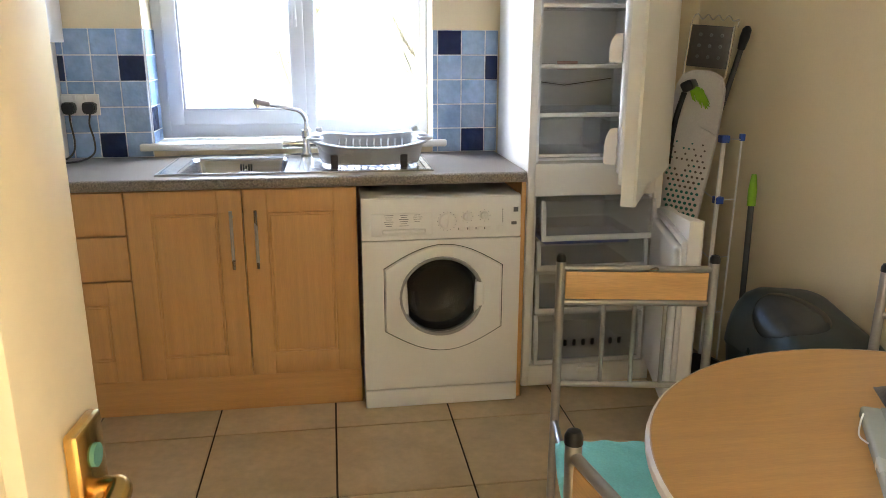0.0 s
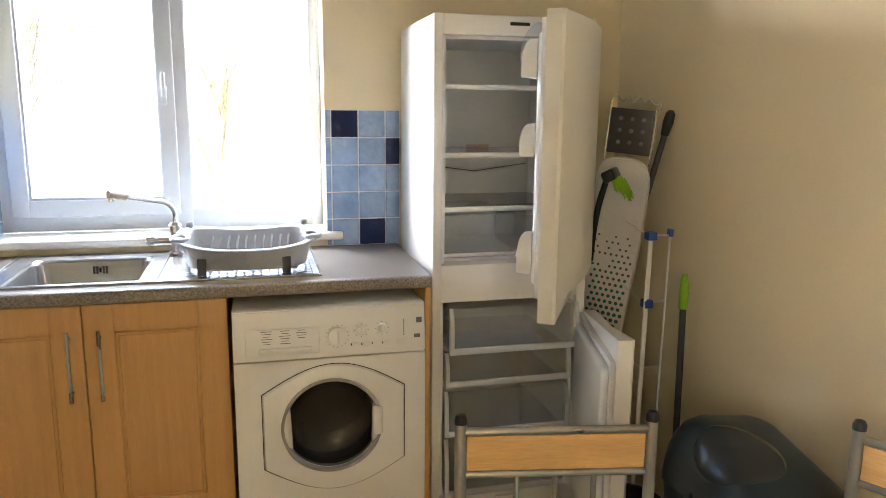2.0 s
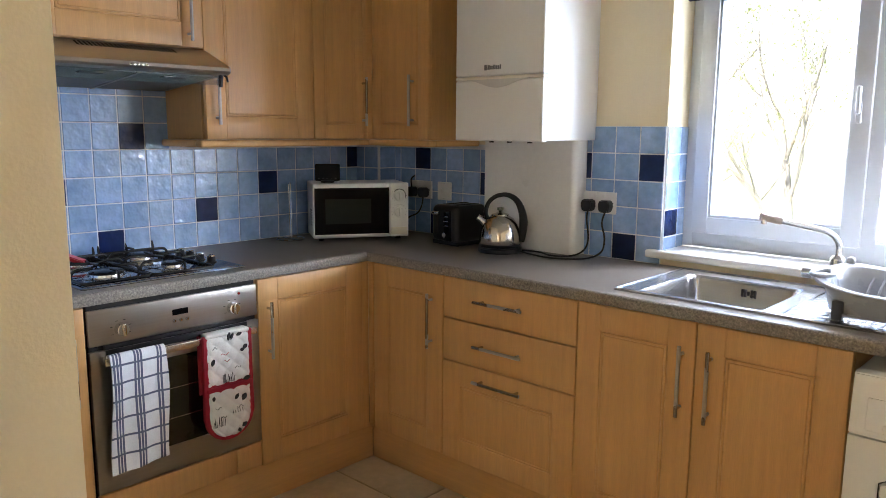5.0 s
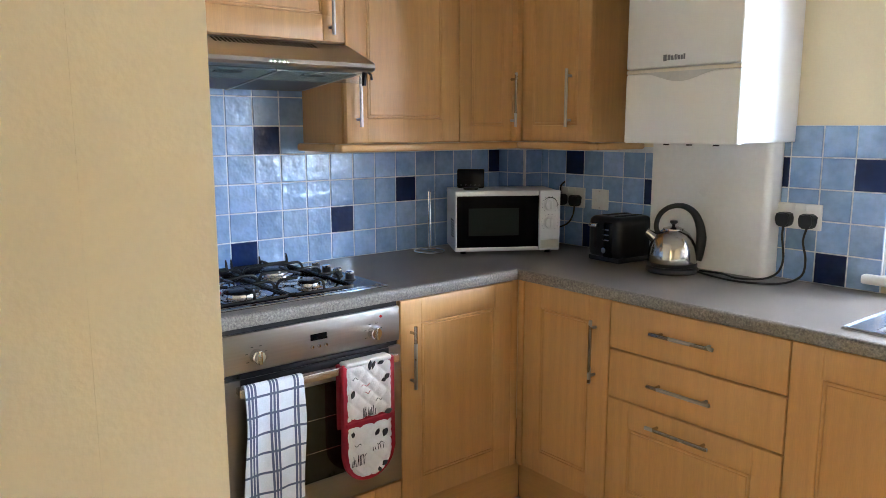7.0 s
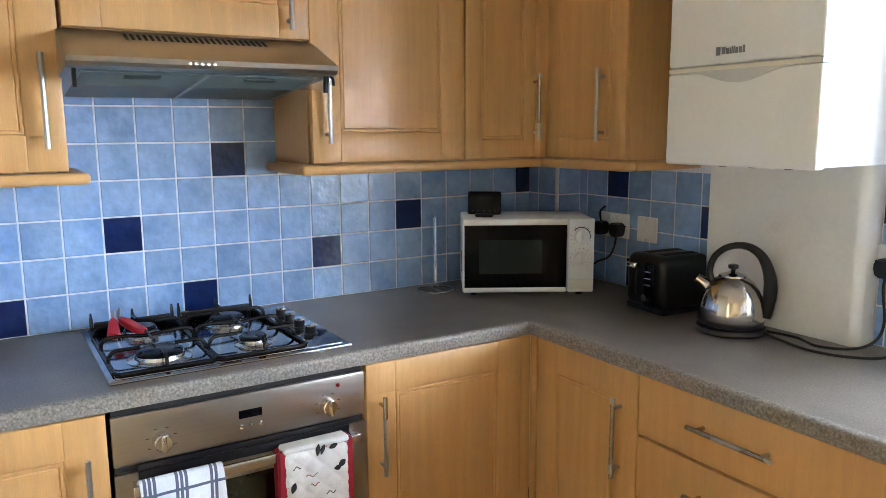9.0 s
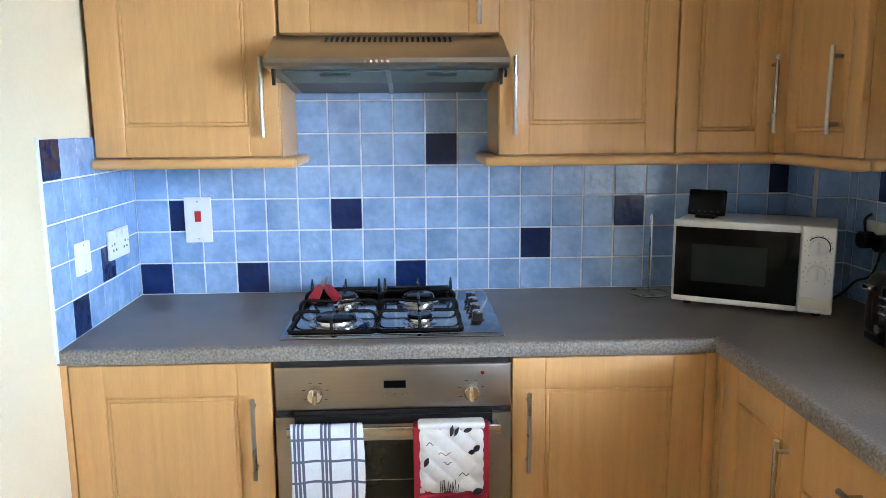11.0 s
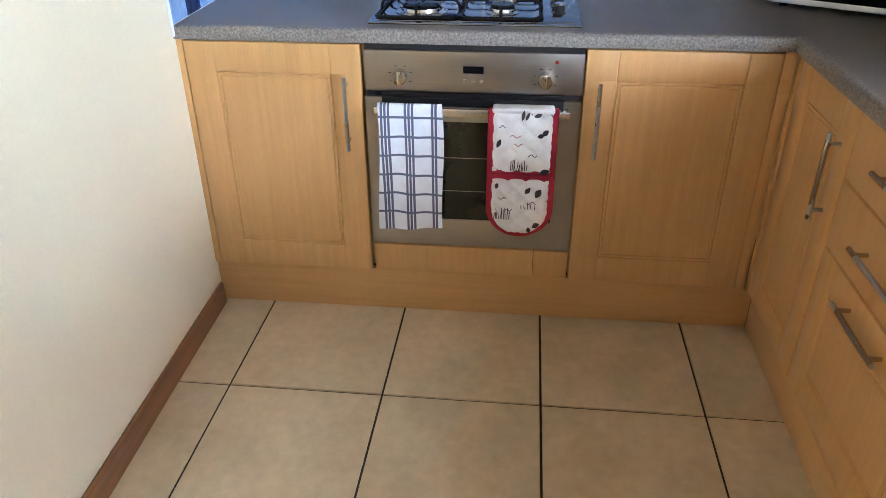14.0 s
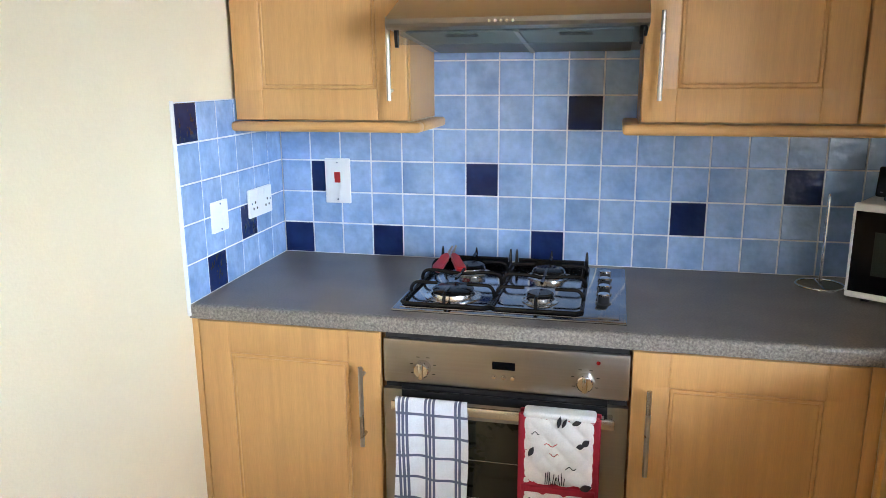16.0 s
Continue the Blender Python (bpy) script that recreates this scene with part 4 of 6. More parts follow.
for a, b in zip(rings, rings[1:]):
    for k in range(n):
        bm.faces.new((a[k], a[(k + 1) % n], b[(k + 1) % n], b[k]))
wmd = part("porthole_door", bm, appliance, wm)
bowl = lathe(B(), [(0.147, 0.0), (0.143, -0.012), (0.130, -0.034), (0.104, -0.056), (0.06, -0.070), (0.0, -0.074)], seg=48, m=pose(DC[0], -0.006, DC[1], 90, 0, 0))
part("door_glass", bowl, clear_mat("porthole_glass", (0.012, 0.012, 0.014), 0.74, 0.03), wmd, "dark curved door glass")
part("seal", lathe(B(), [(0.150, -0.004), (0.146, -0.03), (0.138, -0.065), (0.145, -0.085)], seg=36, m=pose(DC[0], 0.005, DC[1], 90, 0, 0)), mat("grey_rubber_seal", (0.10, 0.10, 0.10), 0.5, var=0.15), wmd, "grey rubber seal")
part("drum", lathe(B(), [(0.143, -0.08), (0.20, -0.10), (0.20, -0.36), (0.0, -0.37)], seg=36, m=pose(DC[0], 0.0, DC[1], 90, 0, 0)), mat("drum_steel", (0.45, 0.44, 0.42), 0.22, 1.0), wmd, "steel drum")
part("bezel", lathe(B(), [(0.146, 0.0), (0.150, 0.010), (0.157, 0.012), (0.162, 0.006)], seg=44, m=pose(DC[0], -0.012, DC[1], 90, 0, 0)), mat("grey_bezel_plastic", (0.30, 0.30, 0.30), 0.35, var=0.05), wmd, "grey plastic bezel")
part("door_grip", box(B(), DC[0] + 0.128, DC[0] + 0.160, -0.026, -0.010, DC[1] - 0.045, DC[1] + 0.055, 0.008, 3), appliance, wmd)
part("maker_mark", box(B(), DC[0] - 0.018, DC[0] + 0.032, -0.0135, -0.010, 0.632, 0.637), grey_print, wmd, smooth=0)

# ---- fridge freezer, both doors open ----
liner = mat("pale_fridge_liner", (0.82, 0.85, 0.87), 0.35, scale=4, var=0.03, fine=50, fine_var=0.01)
FX0, FX1, FYF, FYB, FH = 3.088, 3.630, -0.56, -0.02, 1.725
fr = thing("fridge_freezer", "white fridge freezer with both doors open and empty shelves", "fridge freezer", base=((FX0 + FX1) / 2, -0.3, 0.0))
for nm, a, bv in (("side_panel", (FX0, FX0 + 0.032, FYF, FYB, 0.02, FH), 0.006), ("side_panel", (FX1 - 0.032, FX1, FYF, FYB, 0.02, FH), 0.006),
                  ("top_panel", (FX0 + 0.030, FX1 - 0.030, FYF + 0.001, FYB, 1.662, FH - 0.001), 0.004), ("back_panel", (FX0 + 0.030, FX1 - 0.030, FYB - 0.05, FYB, 0.03, 1.67), 0.002),
                  ("middle_panel", (FX0 + 0.030, FX1 - 0.030, FYF + 0.001, FYB, 0.806, 0.932), 0.004), ("base_panel", (FX0 + 0.030, FX1 - 0.030, FYF + 0.001, FYB, 0.02, 0.108), 0.004)):
    part(nm, box(B(), *a, bv), appliance, fr)
for a in ((FX0 + 0.033, FX0 + 0.045, FYF + 0.02, FYB - 0.05, 0.934, 1.66), (FX1 - 0.045, FX1 - 0.033, FYF + 0.02, FYB - 0.05, 0.934, 1.66),
          (FX0 + 0.045, FX1 - 0.045, FYB - 0.062, FYB - 0.051, 0.934, 1.66), (FX0 + 0.045, FX1 - 0.045, FYF + 0.02, FYB - 0.062, 1.650, 1.66),
          (FX0 + 0.045, FX1 - 0.045, FYF + 0.06, FYB - 0.062, 0.934, 0.944)):
    part("liner_panel", box(B(), *a), liner, fr)
for a in ((FX0 + 0.033, FX0 + 0.043, FYF + 0.02, FYB - 0.05, 0.110, 0.804), (FX1 - 0.043, FX1 - 0.033, FYF + 0.02, FYB - 0.05, 0.110, 0.804)):
    part("freezer_liner", box(B(), *a), liner, fr)
for x in (FX0 + 0.06, FX1 - 0.06):
    for y in (FYF + 0.06, FYB - 0.06):
        part("foot", cyl(B(), (x, y, 0.0), (x, y, 0.022), 0.016, 12), black_plastic, fr)
bm = sheet(B(), lambda u, v: (FX0 + 0.06 + u * 0.42, FYB - 0.066 - 0.012 * (v > 0.5), 1.185 + 0.06 * v - 0.022 * (1 - abs(2 * u - 1))), 16, 4, (0, 0.004, 0))
part("back_moulding", bm, liner, fr)
bm = tube(B(), [(FX0 + 0.06, FYB - 0.080, 1.228), (3.36, FYB - 0.080, 1.200), (FX1 - 0.06, FYB - 0.080, 1.228)], 0.002, 6)
part("drain_line", bm, grey_print, fr)
part("sticker", box(B(), 3.33, 3.42, FYB - 0.066, FYB - 0.063, 1.265, 1.30), mat("faded_red_print", (0.62, 0.42, 0.40), 0.6), fr, "faded red notice sticker", smooth=0)
part("header_badge", box(B(), 3.335, 3.40, FYF - 0.0015, FYF + 0.002, 1.694, 1.704), dark_gap, fr, "small dark maker's mark", smooth=0)
for z in (1.508, 1.292, 1.114):
    s = part("shelf", box(B(), FX0 + 0.046, FX1 - 0.046, FYF + 0.05, FYB - 0.08, z - 0.004, z, 0.001), clear_plastic, fr, "clear glass shelf with white edge")
    s.visible_shadow = False
    part("shelf_trim", box(B(), FX0 + 0.046, FX1 - 0.046, FYF + 0.035, FYF + 0.055, z - 0.012, z + 0.004, 0.003), white_plastic, s)


def tray(x0, x1, y0, y1, z0, z1, t=0.004, lip=0.010):
    bm = box(B(), x0, x1, y0 - lip, y1, z0, z1)
    bmesh.ops.delete(bm, geom=[f for f in bm.faces if min(v.co.z for v in f.verts) > z1 - 1e-4], context="FACES")
    bmesh.ops.recalc_face_normals(bm, faces=bm.faces)
    bmesh.ops.solidify(bm, geom=list(bm.faces), thickness=t)
    return bm


c = part("salad_drawer", tray(FX0 + 0.052, FX0 + 0.30, FYF + 0.07, FYB - 0.12, 0.950, 1.090), clear_plastic, fr, "clear plastic salad drawer")
part("drawer_rim", box(B(), FX0 + 0.050, FX0 + 0.302, FYF + 0.052, FYF + 0.062, 0.948, 0.960, 0.003), white_plastic, c)
c = part("salad_drawer", moved(tray(0, 0.17, 0, 0.3, 0.950, 1.085), pose(FX0 + 0.325, FYF + 0.05, 0, 0, 0, 0)), clear_plastic, fr, "clear plastic salad drawer")
grey_plastic_c = clear_mat("frosted_drawer_plastic", (0.66, 0.70, 0.74), 0.16, 0.25)
frosted = clear_mat("frosted_white_plastic", (0.72, 0.75, 0.78), 0.75, 0.3)
for z0, z1, pull in ((0.648, 0.798, 0.075), (0.515, 0.628, 0.02), (0.335, 0.492, 0.015), (0.118, 0.322, 0.02)):
    d = part("freezer_drawer", tray(FX0 + 0.052, FX1 - 0.052, FYF + 0.03 - pull, FYB - 0.10 - pull, z0, z1, 0.005), grey_plastic_c, fr, "clear frosted freezer drawer")
    d.visible_shadow = False
    bm = box(B(), FX0 + 0.046, FX1 - 0.046, FYF + 0.010 - pull, FYF + 0.021 - pull, z0 - 0.004, z0 + 0.018, 0.004)
    for x0, x1 in ((FX0 + 0.046, FX0 + 0.060), (FX1 - 0.060, FX1 - 0.046)):
        prism(bm, [(FYF + 0.021 - pull, z0), (FYF + 0.010 - pull, z0), (FYF + 0.006 - pull, z0 + 0.3 * (z1 - z0)), (FYF + 0.010 - pull, z0 + 0.7 * (z1 - z0)), (FYF + 0.024 - pull, z1), (FYF + 0.034 - pull, z1)], x0, x1, "x")
    part("drawer_front", bm, frosted, d)
    if z0 < 0.2:
        for k in range(8):
            part("vent_slot", box(B(), FX0 + 0.13 + k * 0.038, FX0 + 0.142 + k * 0.038, FYF + 0.008 - pull, FYF + 0.014 - pull, z0 + 0.075, z0 + 0.10), dark_gap, d, smooth=0)
part("ice_pack", box(B(), FX0 + 0.09, FX1 - 0.10, FYF + 0.05, FYF + 0.25, 0.600, 0.626, 0.008, 2), mat("blue_ice_pack", (0.02, 0.05, 0.28), 0.3), fr, "blue plastic ice tray")
part("kick_catch", box(B(), 3.32, 3.40, FYF - 0.012, FYF + 0.005, 0.07, 0.095, 0.004), white_plastic, fr)


def fridge_door(name, ang, z0, z1, notch_low, shift):
    """Built from the hinge along local +x, its outer face towards local +y."""
    holder = part(name, B(), appliance, fr)
    m = Matrix.Translation((FX1 - shift, FYF - 0.012, 0)) @ pose(0, 0, 0, 0, 0, 180 + ang)
    n = 16
    prof = [(0.0, 0.004), (0.0, 0.046)] + [(0.0 + 0.535 * i / n, 0.046 + 0.016 * math.sin(math.pi * i / n)) for i in range(1, n)] + [(0.528, 0.052), (0.537, 0.044), (0.537, 0.004)]
    bm = B()
    lo, hi = [], []
    for (x, y) in prof:
        cut = 0.06 * (0.5 - 0.5 * math.cos(math.pi * min(1, max(0, (0.52 - x) / 0.13))))
        lo.append(bm.verts.new((x, y, z0 + (cut if notch_low else 0))))
        hi.append(bm.verts.new((x, y, z1 - (0 if notch_low else cut))))
    bm.faces.new(lo)
    bm.faces.new(hi[::-1])
    for i in range(len(prof)):
        j = (i + 1) % len(prof)
        bm.faces.new((lo[i], hi[i], hi[j], lo[j]))
    moved(bm, m)
    bmesh.ops.translate(bm, verts=bm.verts, vec=-BASE[fr.name])
    old_me = holder.data
    holder.data = finish(name, bm, appliance, 40)
    bpy.data.meshes.remove(old_me)
    a = z0 + (0.065 if notch_low else 0.02)
    b = z1 - (0.02 if notch_low else 0.065)
    bm = B()
    frame_ring2(bm, 0.012, 0.526, a, b)
    part("seal", moved(bm, m), mat("white_door_seal", (0.70, 0.71, 0.72), 0.5, var=0.03), holder)
    bm = box(B(), 0.045, 0.50, -0.030, 0.006, a + 0.03, b - 0.03, 0.014, 3)
    part("inner_liner", moved(bm, m), liner, holder)
    return holder, m


def frame_ring2(bm, x0, x1, z0, z1, w=0.022):
    box(bm, x0, x0 + w, -0.012, 0.006, z0, z1, 0.004)
    box(bm, x1 - w, x1, -0.012, 0.006, z0, z1, 0.004)
    box(bm, x0 + w, x1 - w, -0.012, 0.006, z0, z0 + w, 0.004)
    box(bm, x0 + w, x1 - w, -0.012, 0.006, z1 - w, z1, 0.004)


ud, um = fridge_door("fridge_door", 54.0, 0.858, 1.690, True, 0.038)
for z, hgt in ((1.52, 0.10), (1.31, 0.09), (0.985, 0.12)):
    bm = B()
    box(bm, 0.05, 0.495, -0.068, -0.03, z, z + 0.006, 0.002)
    box(bm, 0.05, 0.495, -0.073, -0.066, z, z + hgt * 0.55, 0.003)
    for x0 in (0.047, 0.488):
        prism(bm, [(-0.062, z), (-0.03, z), (-0.03, z + hgt)] + [(-0.042 - 0.028 * math.sin(k * 0.26), z + hgt * (0.5 + 0.5 * math.cos(k * 0.26))) for k in range(1, 7)] + [(-0.070, z + 0.01)], x0, x0 + 0.010, "x")
    b = part("door_bin", moved(bm, um), white_plastic, ud, "white door shelf")
part("dairy_lid", moved(sheet(B(), lambda u, v: (0.06 + 0.43 * u, -0.03 - 0.05 * math.sin(v * 1.5), 1.56 + 0.10 * math.cos(v * 1.5)), 2, 10, (0, 0.002, 0.002)), um), clear_plastic, ud, "clear plastic lid")
fridge_door("freezer_door", 75.5, 0.10, 0.820, False, 0.016)

# ---- boiler and pipe cover ----
boiler = thing("boiler", "white wall-hung gas boiler with pale plastic trim", "boiler", base=(1.11, -0.19, 1.37))
bm = box(B(), 0.905, 1.322, -0.340, -0.001, 1.372, 2.10, 0.004)
part("casing", bm, appliance, boiler)
bm = box(B(), 0.903, 1.325, -0.374, -0.338, 1.612, 2.10, 0.007, 3)
part("upper_front", bm, appliance, boiler)
bm = box(B(), 0.903, 1.325, -0.374, -0.338, 1.368, 1.597, 0.007, 3)
part("lower_front", bm, appliance, boiler)
part("trim_strip", box(B(), 0.904, 1.324, -0.3725, -0.338, 1.5975, 1.6105, 0.002), cream_plastic, boiler, "pale cream trim strip")
part("grip_scoop", prism(B(), [(1.114 + 0.15 * t, 1.597 - 0.030 * (math.cos(math.pi * t) * 0.5 + 0.5)) for t in [k / 12 - 1 for k in range(25)]] + [(1.264, 1.599), (0.964, 1.599)], -0.3765, -0.37, "y"), mat("pale_grey_plastic", (0.58, 0.58, 0.56), 0.4), boiler, "pale grey finger scoop")
bm = box(B(), 1.050, 1.062, -0.3752, -0.373, 1.633, 1.653)
for k, w in enumerate((0.010, 0.008, 0.003, 0.003, 0.003, 0.008, 0.008, 0.006)):
    x = 1.066 + sum((0.010, 0.008, 0.003, 0.003, 0.003, 0.008, 0.008, 0.006)[:k]) + 0.0022 * k
    box(bm, x, x + w, -0.3752, -0.373, 1.635, 1.649 + (0.003 if k in (0, 3, 4, 7) else 0))
part("maker_plate", bm, grey_print, boiler, "small dark maker's mark", smooth=0)
for x in (0.99, 1.08, 1.18):
    part("fixing_screw", cyl(B(), (x, -0.25, 1.360), (x, -0.25, 1.372), 0.010, 12), dark_gap, boiler)
cover = thing("pipe_cover", "white boxed-in pipe cover under the boiler", "pipe cover", base=(1.05, -0.04, TOP))
bm = B()
prism(bm, [(0.815, -0.001), (0.815, -0.078), (1.238, -0.078), (1.238, -0.001)], TOP + 0.001, 1.371, "z")
part("front_board", bm, sill_paint, cover)
bm = prism(B(), [(1.2385, -0.001), (1.2385, -0.080), (1.258, -0.080)] + arc(1.258, -0.055, 0.025, -80, 0, 6) + [(1.283, -0.001)], TOP + 0.001, 1.371, "z")
part("rounded_edge", bm, sill_paint, cover)

# ---- sink, tap and rack ----
sink = thing("sink", "stainless steel inset sink with drainer", "sink", base=(2.23, -0.29, TOP))
bm = B()
DX = 2.735
Z = TOP + 0.005
slab(bm, [1.733, SX0, SX1, 2.235, 2.71, DX], [-0.535, SY0, SY1, -0.10, -0.04], lambda i, j: not (i == 1 and j == 1) and not (i == 3 and j in (1, 2)), TOP + 0.0005, Z)
part("rim", bm, steel_x, sink)
part("raised_edge", tube(B(), [(1.737, -0.531, Z), (DX - 0.004, -0.531, Z), (DX - 0.004, -0.044, Z), (1.737, -0.044, Z)], 0.004, 8, True), steel_x, sink)
bm = sheet(B(), lambda u, v: (2.235 + 0.475 * u, -0.505 + 0.405 * v, TOP + 0.0012 + 0.003 * (abs(math.sin(v * math.pi * 11)) ** 0.6) * min(1, u * 8, (1 - u) * 8)), 16, 132)
part("drainer", bm, steel_x, sink, "ribbed draining board")


def rrect(x0, x1, y0, y1, r, n=6):
    return arc(x1 - r, y1 - r, r, 0, 90, n) + arc(x0 + r, y1 - r, r, 90, 180, n) + arc(x0 + r, y0 + r, r, 180, 270, n) + arc(x1 - r, y0 + r, r, 270, 360, n)


bm = B()
rings = []
for ins, z, r in ((-0.006, Z, 0.03), (0.0, Z - 0.002, 0.035), (0.006, Z - 0.012, 0.04), (0.014, TOP - 0.13, 0.05), (0.03, TOP - 0.152, 0.05), (0.06, TOP - 0.158, 0.05)):
    rings.append([bm.verts.new((x, y, z)) for x, y in rrect(SX0 + ins, SX1 - ins, SY0 + ins, SY1 - ins, r)])
for a, b in zip(rings, rings[1:]):
    for k in range(len(a)):
        bm.faces.new((a[k], a[(k + 1) % len(a)], b[(k + 1) % len(a)], b[k]))
bm.faces.new(rings[-1])
part("basin", bm, steel_x, sink, "deep rectangular basin")
bm = B()
for k, x in enumerate((1.985, 1.995, 2.005, 2.016, 2.026)):
    box(bm, x, x + 0.006, SY1 - 0.0125, SY1 - 0.006, TOP - 0.045 + (0.006 if k == 2 else 0), TOP - 0.020 - (0.006 if k == 2 else 0))
part("overflow_slots", bm, dark_gap, sink, smooth=0)
part("plug_hole", lathe(B(), [(0.04, 0.0), (0.035, 0.002), (0.028, -0.004), (0.0, -0.006)], (1.99, -0.30, TOP - 0.157), 24), chrome_b, sink)
tap = thing("mixer_tap", "satin chrome mixer tap with a pink limescaled nozzle", "tap", base=(2.256, -0.085, Z))
tx, ty = 2.256, -0.085
part("body", lathe(B(), [(0.026, 0.0), (0.026, 0.006), (0.019, 0.012), (0.019, 0.075), (0.023, 0.08), (0.022, 0.105), (0.014, 0.115), (0.0, 0.115)], (tx, ty, Z), 24), chrome, tap)
bm = cyl(B(), (tx - 0.075, ty, Z + 0.05), (tx + 0.075, ty, Z + 0.05), 0.014, 16)
part("cross_bar", bm, chrome, tap)
for s in (-1, 1):
    part("handwheel", cyl(B(), (tx + s * 0.07, ty, Z + 0.05), (tx + s * 0.098, ty, Z + 0.05), 0.019, 20), chrome, tap)
sp = smooth_path([(tx, ty, Z + 0.10), (tx, ty - 0.002, Z + 0.150), (tx - 0.022, ty - 0.022, Z + 0.185), (tx - 0.07, ty - 0.065, Z + 0.203), (tx - 0.150, ty - 0.135, Z + 0.226)], 6)
part("spout", tube(B(), sp, 0.0095, 12), chrome, tap)
nz = Vector((tx - 0.150, ty - 0.135, Z + 0.226))
bm = cyl(B(), nz + Vector((0.012, 0.011, -0.004)), nz + Vector((-0.034, -0.032, 0.010)), 0.0125, 14)
part("nozzle", bm, mat("pinkish_nozzle", (0.42, 0.345, 0.30), 0.35), tap, "pinkish nozzle")
part("nozzle_tip", cyl(B(), nz + Vector((-0.026, -0.024, 0.0)), nz + Vector((-0.026, -0.024, -0.014)), 0.009, 12), chrome, tap)

grey_rack = mat("grey_plastic", (0.36, 0.37, 0.39), 0.28, scale=8, var=0.05, fine=60, fine_var=0.02)
rack = thing("dish_rack", "grey plastic dish drainer rack with cutlery", "dish rack", m=pose(2.508, -0.315, Z + 0.002))
RX, RY = 0.232, 0.20


def rack_ring(bm, k, z, curl):
    ring = []
    for n in range(56):
        a = math.tau * n / 56
        c, s = math.cos(a), math.sin(a)
        q = 0.5 if s < 0 else 0.28
        x = RX * k * math.copysign(abs(c) ** 0.62, c)
        y = RY * k * math.copysign(abs(s) ** (q + 0.25), s)
        u = (x / RX) ** 2
        back = max(0.0, y / RY)
        ring.append(bm.verts.new((x, y, z + curl * (0.022 * u - 0.010 + 0.026 * back ** 3 * (0.35 + 0.65 * u)))))
    return ring


bm = B()
rings = [rack_ring(bm, k, z, cu) for k, z, cu in ((0.80, 0.012, 0), (0.84, 0.05, 0.3), (0.87, 0.084, 1), (0.89, 0.090, 1), (1.00, 0.090, 1), (1.01, 0.086, 1), (1.00, 0.080, 1), (0.91, 0.078, 1), (0.87, 0.05, 0.3), (0.83, 0.012, 0))]
for a, b in zip(rings, rings[1:] + rings[:1]):
    for k in range(len(a)):
        bm.faces.new((a[k], a[(k + 1) % len(a)], b[(k + 1) % len(a)], b[k]))
part("basket", bm, grey_rack, rack)
for s in (-1, 1):
    part("ear", box(B(), s * 0.196 - 0.013, s * 0.196 + 0.013, 0.148, 0.172, 0.09, 0.124, 0.010, 3), grey_rack, rack)
bm = B()
for i in range(12):
    x = -0.145 + i * 0.0265
    box(bm, x - 0.004, x + 0.004, -0.15, 0.15, 0.014, 0.020)
for y in (-0.16, -0.08, 0.0, 0.08, 0.16):
    box(bm, -0.155, 0.155, y - 0.005, y + 0.005, 0.012, 0.018)
part("base_grid", bm, grey_rack, rack)
for i in range(10):
    x = -0.125 + i * 0.0285
    part("plate_prong", tube(B(), smooth_path([(x, 0.06, 0.018), (x + 0.003, 0.075, 0.05), (x + 0.008, 0.10, 0.078)], 4), 0.0035, 8), grey_rack, rack)
for s in (-1, 1):
    bm = B()
    ring0 = [(s * (RX - 0.022) + 0.026 * math.cos(a), -0.06 + 0.05 * math.sin(a), 0.102) for a in [k * math.tau / 20 for k in range(20)]]
    tube(bm, ring0, 0.007, 8, True)
    part("cutlery_holder", bm, grey_rack, rack)
for x in (-0.14, 0.12):
    part("foot", box(B(), x - 0.014, x + 0.014, -0.166, -0.140, -0.002, 0.05, 0.003), mat("dark_grey_plastic", (0.07, 0.07, 0.075), 0.4), rack)
cut = thing("cutlery", "a few steel spoons lying in the dish rack", "cutlery", m=pose(2.49, -0.35, Z + 0.028))
for k, (a, dx) in enumerate(((20, 0.0), (-25, 0.05))):
    bm = lathe(B(), [(0.0, -0.004), (0.012, -0.003), (0.018, 0.002), (0.019, 0.004)], seg=20)
    moved(bm, Matrix.Diagonal((1.5, 1, 1, 1)))
    tube(bm, [(0.026, 0, 0.003), (0.06, 0, 0.008), (0.13, 0, 0.004)], [0.004, 0.003, 0.004], 8)
    part("spoon", moved(bm, pose(dx, 0.02 * k, 0.01 + 0.01 * k, 0, 0, a)), chrome_b, cut)
bm = box(B(), -0.04, 0.04, -0.012, 0.012, 0.0, 0.02, 0.009, 3)
part("brush_head", moved(bm, pose(0.02, -0.04, 0.012, 0, 0, 10)), white_plastic, cut, "white plastic head")

# ---- microwave, toaster, kettle, screen ----
mw = thing("microwave", "white microwave oven with a black glass door", "microwave", m=pose(0.250, -0.587, TOP, 0, 0, 59))
MW, MD, MH = 0.435, 0.25, 0.262
part("case", box(B(), 0.002, MW - 0.002, 0.014, MD, 0.012, MH - 0.004, 0.006, 3), appliance, mw)
bm = B()
box(bm, 0.0, 0.345, -0.006, 0.016, 0.238, MH - 0.002, 0.006, 3)
box(bm, 0.0, 0.345, -0.006, 0.016, 0.014, 0.032, 0.006, 3)
box(bm, 0.0, 0.007, -0.006, 0.016, 0.028, 0.242, 0.003)
d = part("door", bm, appliance, mw)
part("door_glass", box(B(), 0.006, 0.344, -0.0035, 0.014, 0.030, 0.240), black_gloss, d, "black glass")
